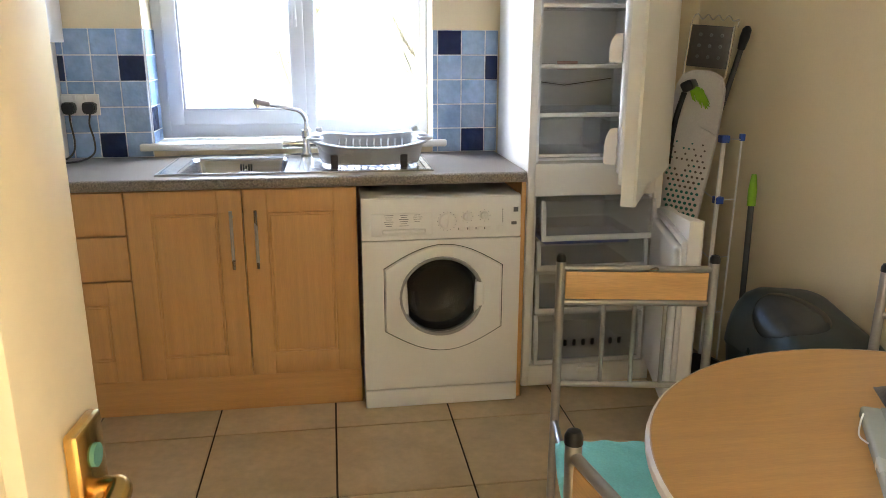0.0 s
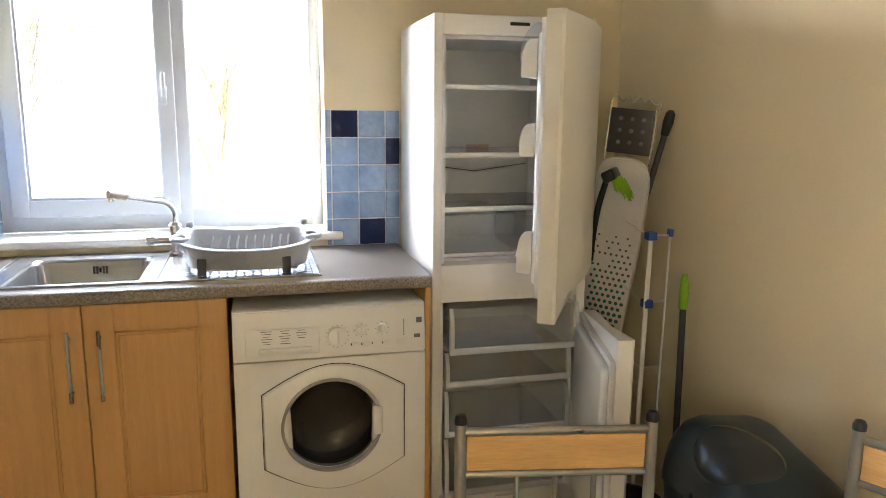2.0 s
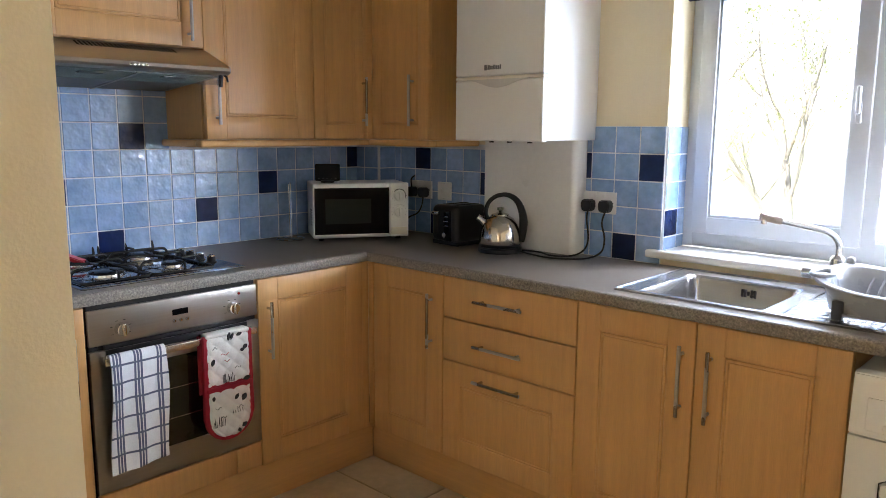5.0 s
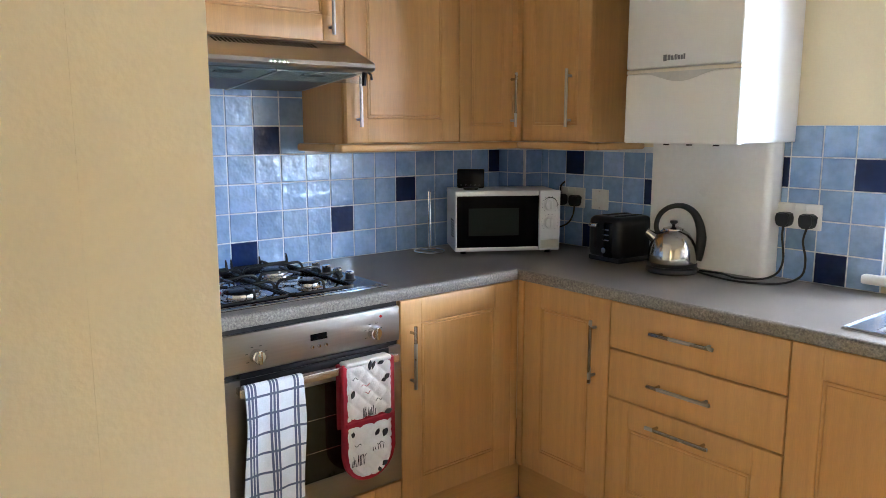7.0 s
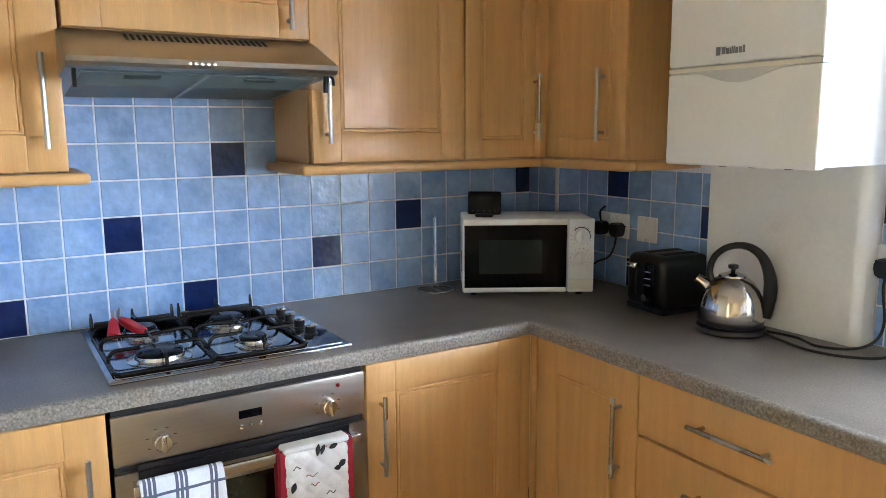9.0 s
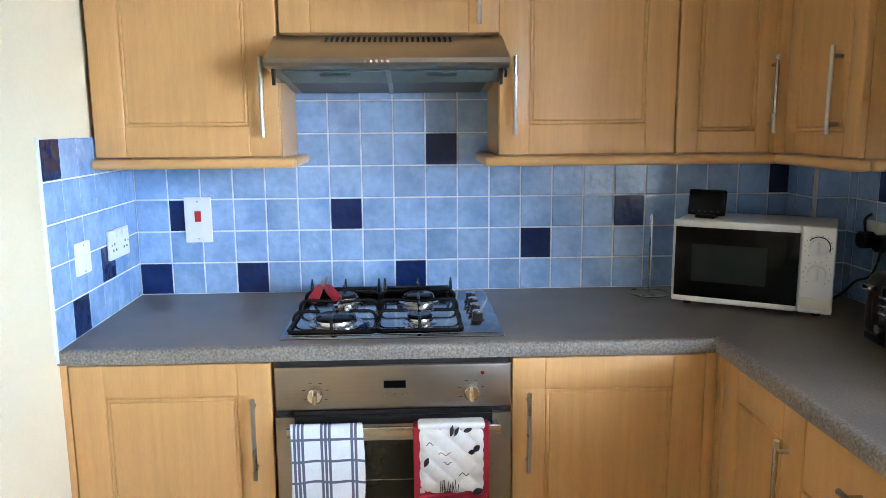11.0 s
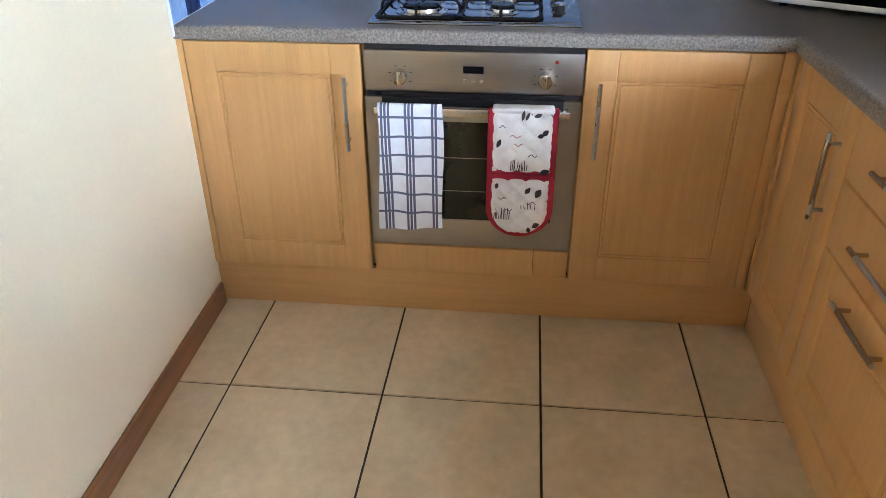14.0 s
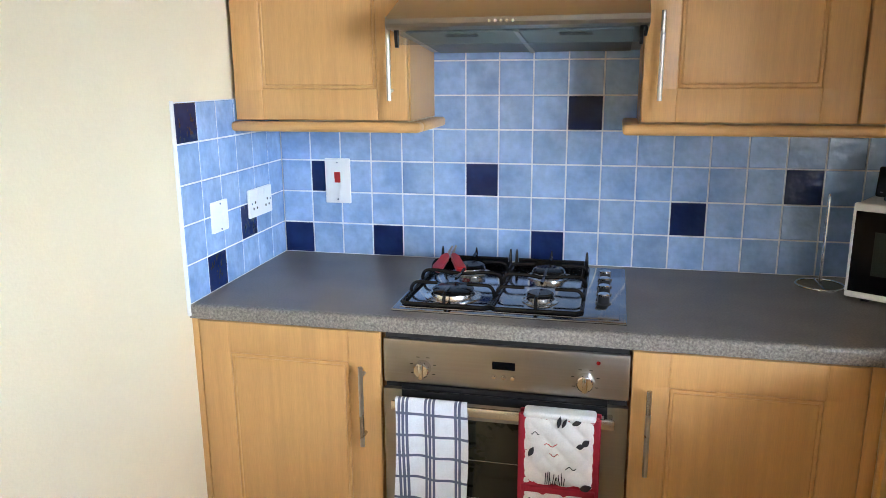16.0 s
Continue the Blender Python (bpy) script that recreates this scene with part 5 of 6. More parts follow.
part("viewing_window", box(B(), 0.055, 0.262, -0.0042, 0.0, 0.078, 0.190, 0.0003), mat("grey_mesh_window", (0.022, 0.027, 0.025), 0.12, ior=1.25, fine=500, fine_var=0.3), d, "greyish meshed window", smooth=0)
part("control_panel", box(B(), 0.348, MW, -0.006, 0.016, 0.014, MH - 0.002, 0.006, 3), appliance, mw)
for z in (0.202, 0.128):
    bm = lathe(B(), [(0.028, 0.0), (0.028, 0.003), (0.023, 0.004), (0.022, 0.016), (0.0, 0.017)], seg=28, m=pose(0.391, -0.006, z, 90, 0, 0))
    box(bm, 0.387, 0.395, -0.029, -0.020, z - 0.018, z + 0.018, 0.003)
    kn = part("dial", bm, white_plastic, mw)
    if z > 0.15:
        part("dial_ring", tube(B(), [(0.391 + 0.0295 * math.cos(radians(a)), -0.0075, z + 0.0295 * math.sin(radians(a))) for a in range(-20, 141, 16)], 0.0016, 6), dark_gap, kn)
    bm = B()
    for k in range(12):
        a = radians(-50 + k * 25)
        box(bm, 0.391 + 0.034 * math.cos(a) - 0.0012, 0.391 + 0.034 * math.cos(a) + 0.0012, -0.0068, -0.006, z + 0.034 * math.sin(a) - 0.0012, z + 0.034 * math.sin(a) + 0.0012)
    part("dial_marks", bm, grey_print, kn, smooth=0)
part("door_button", box(B(), 0.353, MW - 0.006, -0.009, -0.004, 0.024, 0.058, 0.003), cream_plastic, mw)
bm = B()
for i in range(7):
    for j in range(5):
        cyl(bm, (0.0005, 0.05 + j * 0.016, 0.07 + i * 0.011), (0.004, 0.05 + j * 0.016, 0.07 + i * 0.011), 0.003, 8)
part("vent_holes", bm, dark_gap, mw, smooth=0)
for x in (0.04, MW - 0.04):
    for y in (0.04, MD - 0.04):
        part("foot", cyl(B(), (x, y, 0.0), (x, y, 0.013), 0.012, 12), black_plastic, mw)
mon = thing("smart_display", "small black energy monitor standing on the microwave", "monitor", m=pose(0.222, -0.480, TOP + MH - 0.004, 0, 0, 50))
part("screen_case", moved(box(B(), -0.056, 0.056, -0.008, 0.008, 0.008, 0.086, 0.006, 3), pose(0, 0, 0, -8, 0, 0)), black_gloss, mon)
part("stand", box(B(), -0.03, 0.03, -0.014, 0.03, 0.0, 0.012, 0.004), black_plastic, mon)
for k in range(5):
    part("key", moved(box(B(), -0.042 + k * 0.019, -0.036 + k * 0.019, -0.0095, -0.007, 0.019, 0.021), pose(0, 0, 0, -8, 0, 0)), grey_print, mon, smooth=0)
hold = thing("roll_holder", "thin chrome wire kitchen roll holder", "roll holder", m=pose(0.115, -0.612, TOP))
part("base_ring", tube(B(), [(0.062 * math.cos(a), 0.062 * math.sin(a), 0.004) for a in [k * math.tau / 32 for k in range(32)]], 0.003, 8, True), chrome_b, hold)
part("upright", tube(B(), [(0.006, 0, 0.004), (0.006, 0, 0.25), (0.003, 0, 0.258), (-0.003, 0, 0.258), (-0.006, 0, 0.25), (-0.006, 0, 0.004)], 0.0025, 8), chrome_b, hold)
part("cross_wire", tube(B(), [(-0.062, 0, 0.004), (0.062, 0, 0.004)], 0.0025, 8), chrome_b, hold)

toaster = thing("toaster", "black plastic toaster with a chrome lever", "toaster", m=pose(0.727, -0.128, TOP, 0, 0, -5))
bm = box(B(), -0.085, 0.085, -0.112, 0.085, 0.012, 0.175, 0.028, 5)
part("body", bm, black_plastic, toaster)
part("base", box(B(), -0.08, 0.08, -0.105, 0.09, 0.0, 0.02, 0.006), black_plastic, toaster)
part("end_panel", box(B(), 0.005, 0.05, -0.118, -0.10, 0.02, 0.155, 0.008, 3), black_gloss, toaster)
part("lever_slot", box(B(), -0.047, -0.029, -0.116, -0.10, 0.05, 0.145, 0.004), dark_gap, toaster)
part("lever", box(B(), -0.058, -0.018, -0.132, -0.108, 0.132, 0.148, 0.005, 3), chrome_b, toaster, "chrome lever")
for z in (0.085, 0.105, 0.125):
    part("button", box(B(), 0.010, 0.040, -0.1215, -0.115, z, z + 0.005, 0.001), chrome_b, toaster)
part("dial", lathe(B(), [(0.012, 0), (0.011, 0.010), (0, 0.011)], seg=20, m=pose(0.02, -0.117, 0.048, 90, 0, 0)), chrome_b, toaster)
for x in (-0.032, 0.032):
    part("bread_slot", box(B(), x - 0.014, x + 0.014, -0.07, 0.06, 0.172, 0.1762), dark_gap, toaster, smooth=0)

kettle = thing("kettle", "brushed steel dome kettle with a black handle", "kettle", m=pose(1.000, -0.197, TOP, 0, 0, 39))
part("power_base", lathe(B(), [(0.0, 0.0), (0.088, 0.0), (0.092, 0.006), (0.090, 0.016), (0.080, 0.022), (0.0, 0.022)], seg=40), black_plastic, kettle, "round black power base")
part("collar", lathe(B(), [(0.078, 0.021), (0.086, 0.024), (0.087, 0.034), (0.085, 0.037)], seg=40), black_plastic, kettle)
part("body", lathe(B(), [(0.085, 0.036), (0.086, 0.040), (0.084, 0.070), (0.079, 0.095), (0.070, 0.118), (0.056, 0.138), (0.040, 0.149), (0.036, 0.152)], seg=48), kettle_steel, kettle, "brushed steel dome")
part("lid", lathe(B(), [(0.037, 0.150), (0.036, 0.156), (0.018, 0.162), (0.0, 0.163)], seg=32), kettle_steel, kettle)
part("lid_knob", lathe(B(), [(0.006, 0.160), (0.006, 0.170), (0.014, 0.176), (0.013, 0.184), (0.0, 0.187)], seg=20), black_plastic, kettle)
bm = tube(B(), [(-0.062, 0, 0.118), (-0.075, 0, 0.130), (-0.094, 0, 0.143)], [0.020, 0.016, 0.013], 16)
part("spout", bm, kettle_steel, kettle)
hpts = smooth_path([(-0.052, 0, 0.135), (-0.060, 0, 0.165), (-0.048, 0, 0.205), (-0.015, 0, 0.232), (0.030, 0, 0.236), (0.068, 0, 0.212), (0.090, 0, 0.165), (0.096, 0, 0.115), (0.090, 0, 0.070), (0.084, 0, 0.045)], 5)
rad = [0.009 + 0.009 * min(1, max(0, (i - 18) / 16)) for i in range(len(hpts))]
part("handle", tube(B(), hpts, rad, 12), black_plastic, kettle, "black looped handle")


# ---- sockets and switches ----
red_rocker = mat("red_rocker", (0.5, 0.02, 0.02), 0.3)


def plate(name, label, m, w, h, rockers=(), holes=(), red=False):
    """A wall plate, its face to -y, about its middle."""
    t = thing(name, label, "socket" if "socket" in name else "switch", "wall plates", m=m)
    part("faceplate", box(B(), -w / 2, w / 2, -0.009, 0.0, -h / 2, h / 2, 0.003, 3), white_plastic, t)
    for x, z in rockers:
        a, b = (0.010, 0.0175) if red else (0.006, 0.010)
        part("rocker", moved(box(B(), -a, a, -0.004, 0.004, -b, b, 0.002), pose(x, -0.009, z, 6, 0, 0)), red_rocker if red else white_plastic, t)
    for x, z in holes:
        bm = B()
        for dx, dz in ((-0.011, -0.008), (0.011, -0.008), (0, 0.010)):
            box(bm, x + dx - 0.003, x + dx + 0.003, -0.0098, -0.008, z + dz - 0.0035, z + dz + 0.0035)
        part("pin_holes", bm, dark_gap, t, smooth=0)
    for s in (-1, 1):
        sx, sz = (s * w * 0.41, 0) if w > h else (0, s * h * 0.41)
        part("screw", cyl(B(), (sx, -0.0105, sz), (sx, -0.008, sz), 0.003, 10), chrome, t)
    return t


TF = -0.008
plate("double_socket", "white double socket on the blue tiles with two plugs", pose(1.357, TF, 1.128), 0.148, 0.086, [(-0.02, 0.03), (0.02, 0.03)])
plate("double_socket", "cream double socket behind the microwave with plugs", pose(0.358, TF, 1.122), 0.148, 0.086, [(-0.02, 0.03), (0.02, 0.03)])
plate("wall_switch", "cream blank fused switch plate on the blue tiles", pose(0.515, TF, 1.122), 0.086, 0.086, [(-0.015, 0.0)])
plate("cooker_switch", "tall white cooker switch with a red rocker", pose(0.0085, -2.06, 1.155, 0, 0, 90), 0.086, 0.146, [(0.0, 0.012)], red=True)
plate("wall_switch", "white fused switch plate on the blue tiles", pose(0.452, YL + 0.009, 1.112, 0, 0, 180), 0.086, 0.086, [(0.015, 0.0)])
plate("double_socket", "white double socket on the blue tiles, unused", pose(0.205, YL + 0.009, 1.114, 0, 0, 180), 0.148, 0.086, [(-0.02, 0.03), (0.02, 0.03)], [(-0.04, -0.008), (0.04, -0.008)])


def plug(name, label, p, cord):
    t = thing(name, label, "plug", "mains plugs", base=p)
    x, y, z = p
    bm = B()
    prism(bm, [(x - 0.025, z - 0.012), (x - 0.016, z - 0.026), (x + 0.016, z - 0.026), (x + 0.025, z - 0.012), (x + 0.025, z + 0.012), (x + 0.017, z + 0.022), (x - 0.017, z + 0.022), (x - 0.025, z + 0.012)], y - 0.036, y, "y")
    bmesh.ops.bevel(bm, geom=list(bm.edges), offset=0.004, segments=2, affect="EDGES")
    part("plug_body", bm, black_plastic, t)
    part("cord", tube(B(), smooth_path(cord, 8), 0.0038, 8), black_plastic, t)
    return t


PY = TF - 0.010
z0 = TOP + 0.005
plug("mains_plug", "black three-pin plug with the kettle cord", (1.318, PY, 1.118), [(1.318, PY - 0.02, 1.092), (1.320, PY - 0.028, 1.06), (1.325, PY - 0.02, 0.98), (1.318, PY - 0.04, 0.935), (1.29, PY - 0.085, z0), (1.23, -0.155, z0), (1.16, -0.14, z0 + 0.004), (1.08, -0.148, z0 + 0.003)])
plug("mains_plug", "black three-pin plug with a long slack cord", (1.396, PY, 1.118), [(1.396, PY - 0.02, 1.092), (1.394, PY - 0.035, 1.05), (1.402, PY - 0.025, 0.99), (1.405, PY - 0.05, 0.94), (1.375, PY - 0.10, z0 + 0.002), (1.32, -0.18, z0), (1.24, -0.205, z0), (1.15, -0.185, z0), (1.08, -0.165, z0 + 0.002)])
plug("mains_plug", "black plug with a dark cord behind the microwave", (0.318, PY, 1.112), [(0.318, PY - 0.02, 1.13), (0.325, PY - 0.03, 1.17), (0.34, PY - 0.02, 1.19)])
plug("mains_plug", "black plug with a looping cord behind the toaster", (0.396, PY, 1.112), [(0.396, PY - 0.02, 1.09), (0.398, PY - 0.03, 1.05), (0.37, PY - 0.03, 1.01), (0.32, PY - 0.04, 0.985), (0.29, PY - 0.05, 0.95), (0.27, -0.10, z0)])

# ---- dining table and chairs ----
TC, TR, TZ = (3.297, -2.437), 0.487, 0.75
table = thing("dining_table", "round beech-topped dining table with a pale worn rim", "table", base=(*TC, 0.0))
part("tabletop", lathe(B(), [(0.0, TZ - 0.022), (TR - 0.006, TZ - 0.022), (TR - 0.001, TZ - 0.018), (TR - 0.001, TZ - 0.004), (TR - 0.006, TZ), (0.0, TZ)], (*TC, 0), 96), wood_table, table)
part("edge_band", lathe(B(), [(TR - 0.001, TZ - 0.0195), (TR + 0.0015, TZ - 0.018), (TR + 0.003, TZ - 0.011), (TR + 0.0015, TZ - 0.004), (TR - 0.004, TZ + 0.0006)], (*TC, 0), 96), mat("pale_edge_band", (0.70, 0.62, 0.50), 0.35, var=0.08), table, "pale worn edge band")
for a in (30, 120, 210, 300):
    c, s = math.cos(radians(a)), math.sin(radians(a))
    part("leg", tube(B(), smooth_path([(TC[0] + 0.34 * c, TC[1] + 0.34 * s, 0.0), (TC[0] + 0.31 * c, TC[1] + 0.31 * s, 0.4), (TC[0] + 0.29 * c, TC[1] + 0.29 * s, TZ - 0.022)]), 0.016, 12), chrome, table)
part("under_ring", tube(B(), [(TC[0] + 0.28 * math.cos(a), TC[1] + 0.28 * math.sin(a), TZ - 0.034) for a in [k * math.tau / 40 for k in range(40)]], 0.010, 8, True), chrome, table)

tube_grey = mat("grey_metal_tube", (0.36, 0.35, 0.34), 0.30, 0.85, scale=8, var=0.08, fine=90)
panel_beech = mat("chair_beech", (0.62, 0.37, 0.15), 0.35, scale=2.5, stretch=(1.2, 14, 14), fine=22, fine_var=0.10, var=0.12, coat=0.2)
cyan_cloth = mat("turquoise_seat_cloth", (0.22, 0.62, 0.60), 0.9, scale=12, var=0.08, fine=200, fine_var=0.06, bump=0.3, bump_scale=70)


def chair(label, m, cushion=True):
    c = thing("dining_chair", label, "chair", "chairs round the table", m=m)
    for s in (-1, 1):
        x = s * 0.184
        part("back_post", tube(B(), smooth_path([(x, 0.025, 0.0), (x, -0.005, 0.42), (x, -0.004, 0.62), (x, 0.0, 0.862)]), 0.0115, 14), tube_grey, c)
        part("post_cap", lathe(B(), [(0.0125, 0.855), (0.0125, 0.866), (0.009, 0.873), (0.0, 0.876)], (x, 0, 0), 16), black_plastic, c)
        part("front_leg", tube(B(), smooth_path([(x * 0.98, -0.56, 0.0), (x * 0.98, -0.535, 0.25), (x * 0.98, -0.52, 0.435)]), 0.0115, 12), tube_grey, c)
        part("seat_rail", tube(B(), [(x, -0.004, 0.430), (x * 0.98, -0.532, 0.437)], 0.009, 10), tube_grey, c)
        part("foot_cap", cyl(B(), (x, 0.0252, -0.0), (x, 0.024, 0.02), 0.0135, 12), black_plastic, c)
    part("top_rail", tube(B(), [(-0.184, 0, 0.838), (0.184, 0, 0.838)], 0.0085, 12), tube_grey, c)
    part("lower_rail", tube(B(), [(-0.184, 0, 0.752), (0.184, 0, 0.752)], 0.0085, 12), tube_grey, c)
    part("bottom_rail", tube(B(), [(-0.184, -0.003, 0.535), (0.184, -0.003, 0.535)], 0.0085, 12), tube_grey, c)
    part("back_panel", box(B(), -0.172, 0.172, -0.006, 0.006, 0.760, 0.830, 0.003), panel_beech, c, "beech back panel")
    for x in (-0.075, 0.0, 0.075):
        part("spindle", tube(B(), [(x, 0, 0.752), (x, -0.003, 0.535)], 0.0058, 10), tube_grey, c)
    part("front_rail", tube(B(), [(-0.18, -0.528, 0.437), (0.18, -0.528, 0.437)], 0.009, 10), tube_grey, c)
    seat = lathe(B(), [(0.0, 0.44), (0.20, 0.44), (0.205, 0.446), (0.20, 0.455), (0.0, 0.456)], seg=40)
    moved(seat, pose(0, -0.355, 0) @ Matrix.Diagonal((0.98, 0.98, 1, 1)))
    part("seat", seat, panel_beech, c)
    if cushion:
        def fn(u, v):
            x, y = (u - 0.5) * 2, (v - 0.5) * 2
            e = max(0.0, 1 - max(abs(x), abs(y)) ** 6) ** 0.5
            q = 0.0025 * math.sin(x * 18) * math.sin(y * 18)
            return (x * 0.212 * (1 - 0.05 * y * y), -0.362 + y * 0.19, 0.462 + 0.024 * e + q)
        part("seat_cushion", sheet(B(), fn, 36, 36, (0, 0, -0.010)), cyan_cloth, c, "turquoise quilted seat cover", smooth=70)
    return c


chair("metal-framed chair with turquoise seat by the fridge", pose(3.083, -1.628, 0, 0, 0, -10.4))
chair("metal-framed chair with beech back beside the wall", pose(3.706, -1.950, 0, 0, 0, -62.7))
chair("metal-framed chair pushed under the near table edge", pose(2.690, -2.612, 0, 0, 0, 99))

folder = thing("document_folder", "translucent grey plastic document wallet on the table", "folder", m=pose(3.228, -2.240, TZ, 0, 0, -120))
fgrey = mat("translucent_grey_plastic", (0.36, 0.40, 0.38), 0.25, scale=8, var=0.06, fine=60, fine_var=0.02)
part("wallet", box(B(), 0.0, 0.30, 0.0, 0.235, 0.001, 0.024, 0.006, 3), fgrey, folder)
part("flap", box(B(), 0.003, 0.297, 0.03, 0.232, 0.0245, 0.0262, 0.001), fgrey, folder)
part("elastic", tube(B(), smooth_path([(0.04, 0.0, 0.026), (0.06, -0.006, 0.018), (0.09, -0.010, 0.010), (0.12, -0.002, 0.014)]), 0.0015, 6), white_plastic, folder)
papers = thing("letters", "white opened letters lying on the folder", "papers", m=pose(3.285, -2.272, TZ + 0.0275, 0, 0, -75))
paper_m = mat("white_paper", (0.80, 0.78, 0.80), 0.85, scale=8, var=0.03, fine=80)
for k, (dx, dy, a) in enumerate(((0, 0, 0), (0.01, 0.012, 6), (-0.012, 0.02, -5))):
    bm = sheet(B(), lambda u, v: (0.21 * u, 0.15 * v, 0.003 * math.sin(u * 3 + k) + 0.004 * u * v), 10, 6, (0, 0, 0.0006))
    pg = part("sheet", moved(bm, pose(dx, dy, 0.004 * k + 0.003, 0, 0, a)), paper_m, papers, smooth=60)
    if k == 2:
        bm = B()
        for j in range(4):
            box(bm, 0.03, 0.16 - 0.03 * (j % 2), 0.03 + j * 0.024, 0.036 + j * 0.024, 0.0125, 0.013)
        part("print_lines", moved(bm, pose(dx, dy, 0.004 * k + 0.003, 0, 0, a)), mat("pale_grey_print", (0.5, 0.5, 0.52), 0.8), pg, smooth=0)
bagm = mat("dark_grey_cloth", (0.10, 0.10, 0.10), 0.6, scale=15, var=0.3, fine=120, bump=0.3)
bm = sheet(B(), lambda u, v: (0.24 * (u - 0.5), 0.10 * (v - 0.5), 0.003 + 0.034 * (math.sin(math.pi * u) * math.sin(math.pi * v)) ** 0.5 + 0.006 * math.sin(u * 14 + v * 5) * math.sin(math.pi * u)), 26, 18, (0, 0, -0.003))
glv = solid("cloth_pouch", bm, bagm, "crumpled dark grey cloth pouch on the table", "pouch", smooth=80)
glv.matrix_basis = pose(3.42, -2.238, TZ + 0.001, 0, 0, -24)

# ---- corner by the fridge ----
bin_m = mat("dark_blue_grey_plastic", (0.018, 0.032, 0.042), 0.30, scale=6, var=0.1, fine=80)
wbin = thing("swing_bin", "dark grey plastic swing-top bin against the wall", "bin", m=pose(3.785, -1.32, 0.0, 0, 0, 0))
BW, BD = 0.168, 0.225
bm = B()
rings = []
for s, z in ((0.78, 0.0), (0.82, 0.01), (1.0, 0.42), (1.02, 0.425), (1.02, 0.44)):
    rings.append([bm.verts.new((x, y, z)) for x, y in rrect(-BW * s, BW * s, -BD * s, BD * s, 0.07 * s, 8)])
for a, b in zip(rings, rings[1:]):
    for k in range(len(a)):
        bm.faces.new((a[k], a[(k + 1) % len(a)], b[(k + 1) % len(a)], b[k]))
bm.faces.new(rings[0])
part("body", bm, bin_m, wbin)
bm = B()
rings = []
for s, h in ((1.05, -0.04), (1.05, 0.0), (1.035, 0.16), (1.0, 0.36), (0.94, 0.55), (0.85, 0.72), (0.72, 0.85), (0.55, 0.94), (0.35, 0.985), (0.15, 1.0), (0.01, 1.0)):
    ring = []
    for x, y in rrect(-BW * s, BW * s, -BD * s, BD * s, 0.09 * s, 8):
        ring.append(bm.verts.new((x, y, 0.445 + h * (0.150 + 0.045 * math.sin(1.4 * y / BD) - 0.02 * x / BW))))
    rings.append(ring)
for a, b in zip(rings, rings[1:]):
    for k in range(len(a)):
        bm.faces.new((a[k], a[(k + 1) % len(a)], b[(k + 1) % len(a)], b[k]))
bmesh.ops.recalc_face_normals(bm, faces=bm.faces)
lid_tree = BVHTree.FromBMesh(bm)
part("hood_lid", bm, bin_m, wbin, "domed lid")
face = Matrix.Translation((-0.085, -0.02, 0.58)) @ pose(0, 0, 0, 34, 0, -65)
down = (face.to_3x3() @ Vector((0, 0, -1))).normalized()
bm = B()
rings = []
for r, up in ((0.02, 0.004), (0.05, 0.004), (0.078, 0.004), (0.094, 0.0035), (0.099, 0.001), (0.100, -0.004)):
    ring = []
    for k in range(36):
        a = math.tau * k / 36
        p0 = face @ Vector((r * 1.12 * math.cos(a), r * math.sin(a), 0.2))
        hit = lid_tree.ray_cast(p0, down)[0] or (p0 + down * 0.2)
        ring.append(bm.verts.new(hit - down * up))
    rings.append(ring)
bm.faces.new(rings[0])
for a, b in zip(rings, rings[1:]):
    for k in range(36):
        bm.faces.new((a[k], b[k], b[(k + 1) % 36], a[(k + 1) % 36]))
part("swing_flap", bm, mat("flap_plastic", (0.030, 0.036, 0.042), 0.22, var=0.08), wbin, "glossy oval flap")
caddy = thing("small_bin", "small black plastic tub on the floor by the bin", "tub", m=pose(3.60, -0.98, 0.0))
bm = B()
rings = [[bm.verts.new((r * math.cos(k * math.tau / 28), r * math.sin(k * math.tau / 28), z)) for k in range(28)] for r, z in ((0.085, 0.0), (0.105, 0.26), (0.112, 0.262), (0.112, 0.27), (0.10, 0.27), (0.082, 0.01))]
for a, b in zip(rings, rings[1:]):
    for k in range(28):
        bm.faces.new((a[k], a[(k + 1) % 28], b[(k + 1) % 28], b[k]))
bm.faces.new(rings[0])
bm.faces.new(rings[-1])
part("tub", bm, black_plastic, caddy)
part("handle", tube(B(), smooth_path([(-0.108, 0, 0.262), (-0.07, -0.075, 0.29), (0.0, -0.115, 0.285), (0.07, -0.075, 0.29), (0.108, 0, 0.262)]), 0.004, 8), black_plastic, caddy)

# ironing board leaning upright in the corner
cover_m = mat("white_board_cover", (0.66, 0.64, 0.62), 0.85, scale=10, var=0.06, fine=150, bump=0.15)
dots_m = mat("teal_dot_print", (0.03, 0.16, 0.15), 0.85, scale=20, var=0.15)
brown_dot = mat("brown_dot_print", (0.13, 0.11, 0.10), 0.85, scale=20, var=0.15)
board = thing("ironing_board", "folded ironing board with spotted white cover leaning in the corner", "ironing board",
              m=Matrix.Translation((3.752, -0.345, 0.0)) @ pose(0, 0, 0, -1.0, 4.6, -45))
hw = 0.098


def board_half(z):
    if z > 1.17:
        return hw * math.sqrt(max(0.02, 1 - ((z - 1.17) / 0.105) ** 4))
    return hw if z > 1.0 else hw * (0.32 + 0.68 * z)


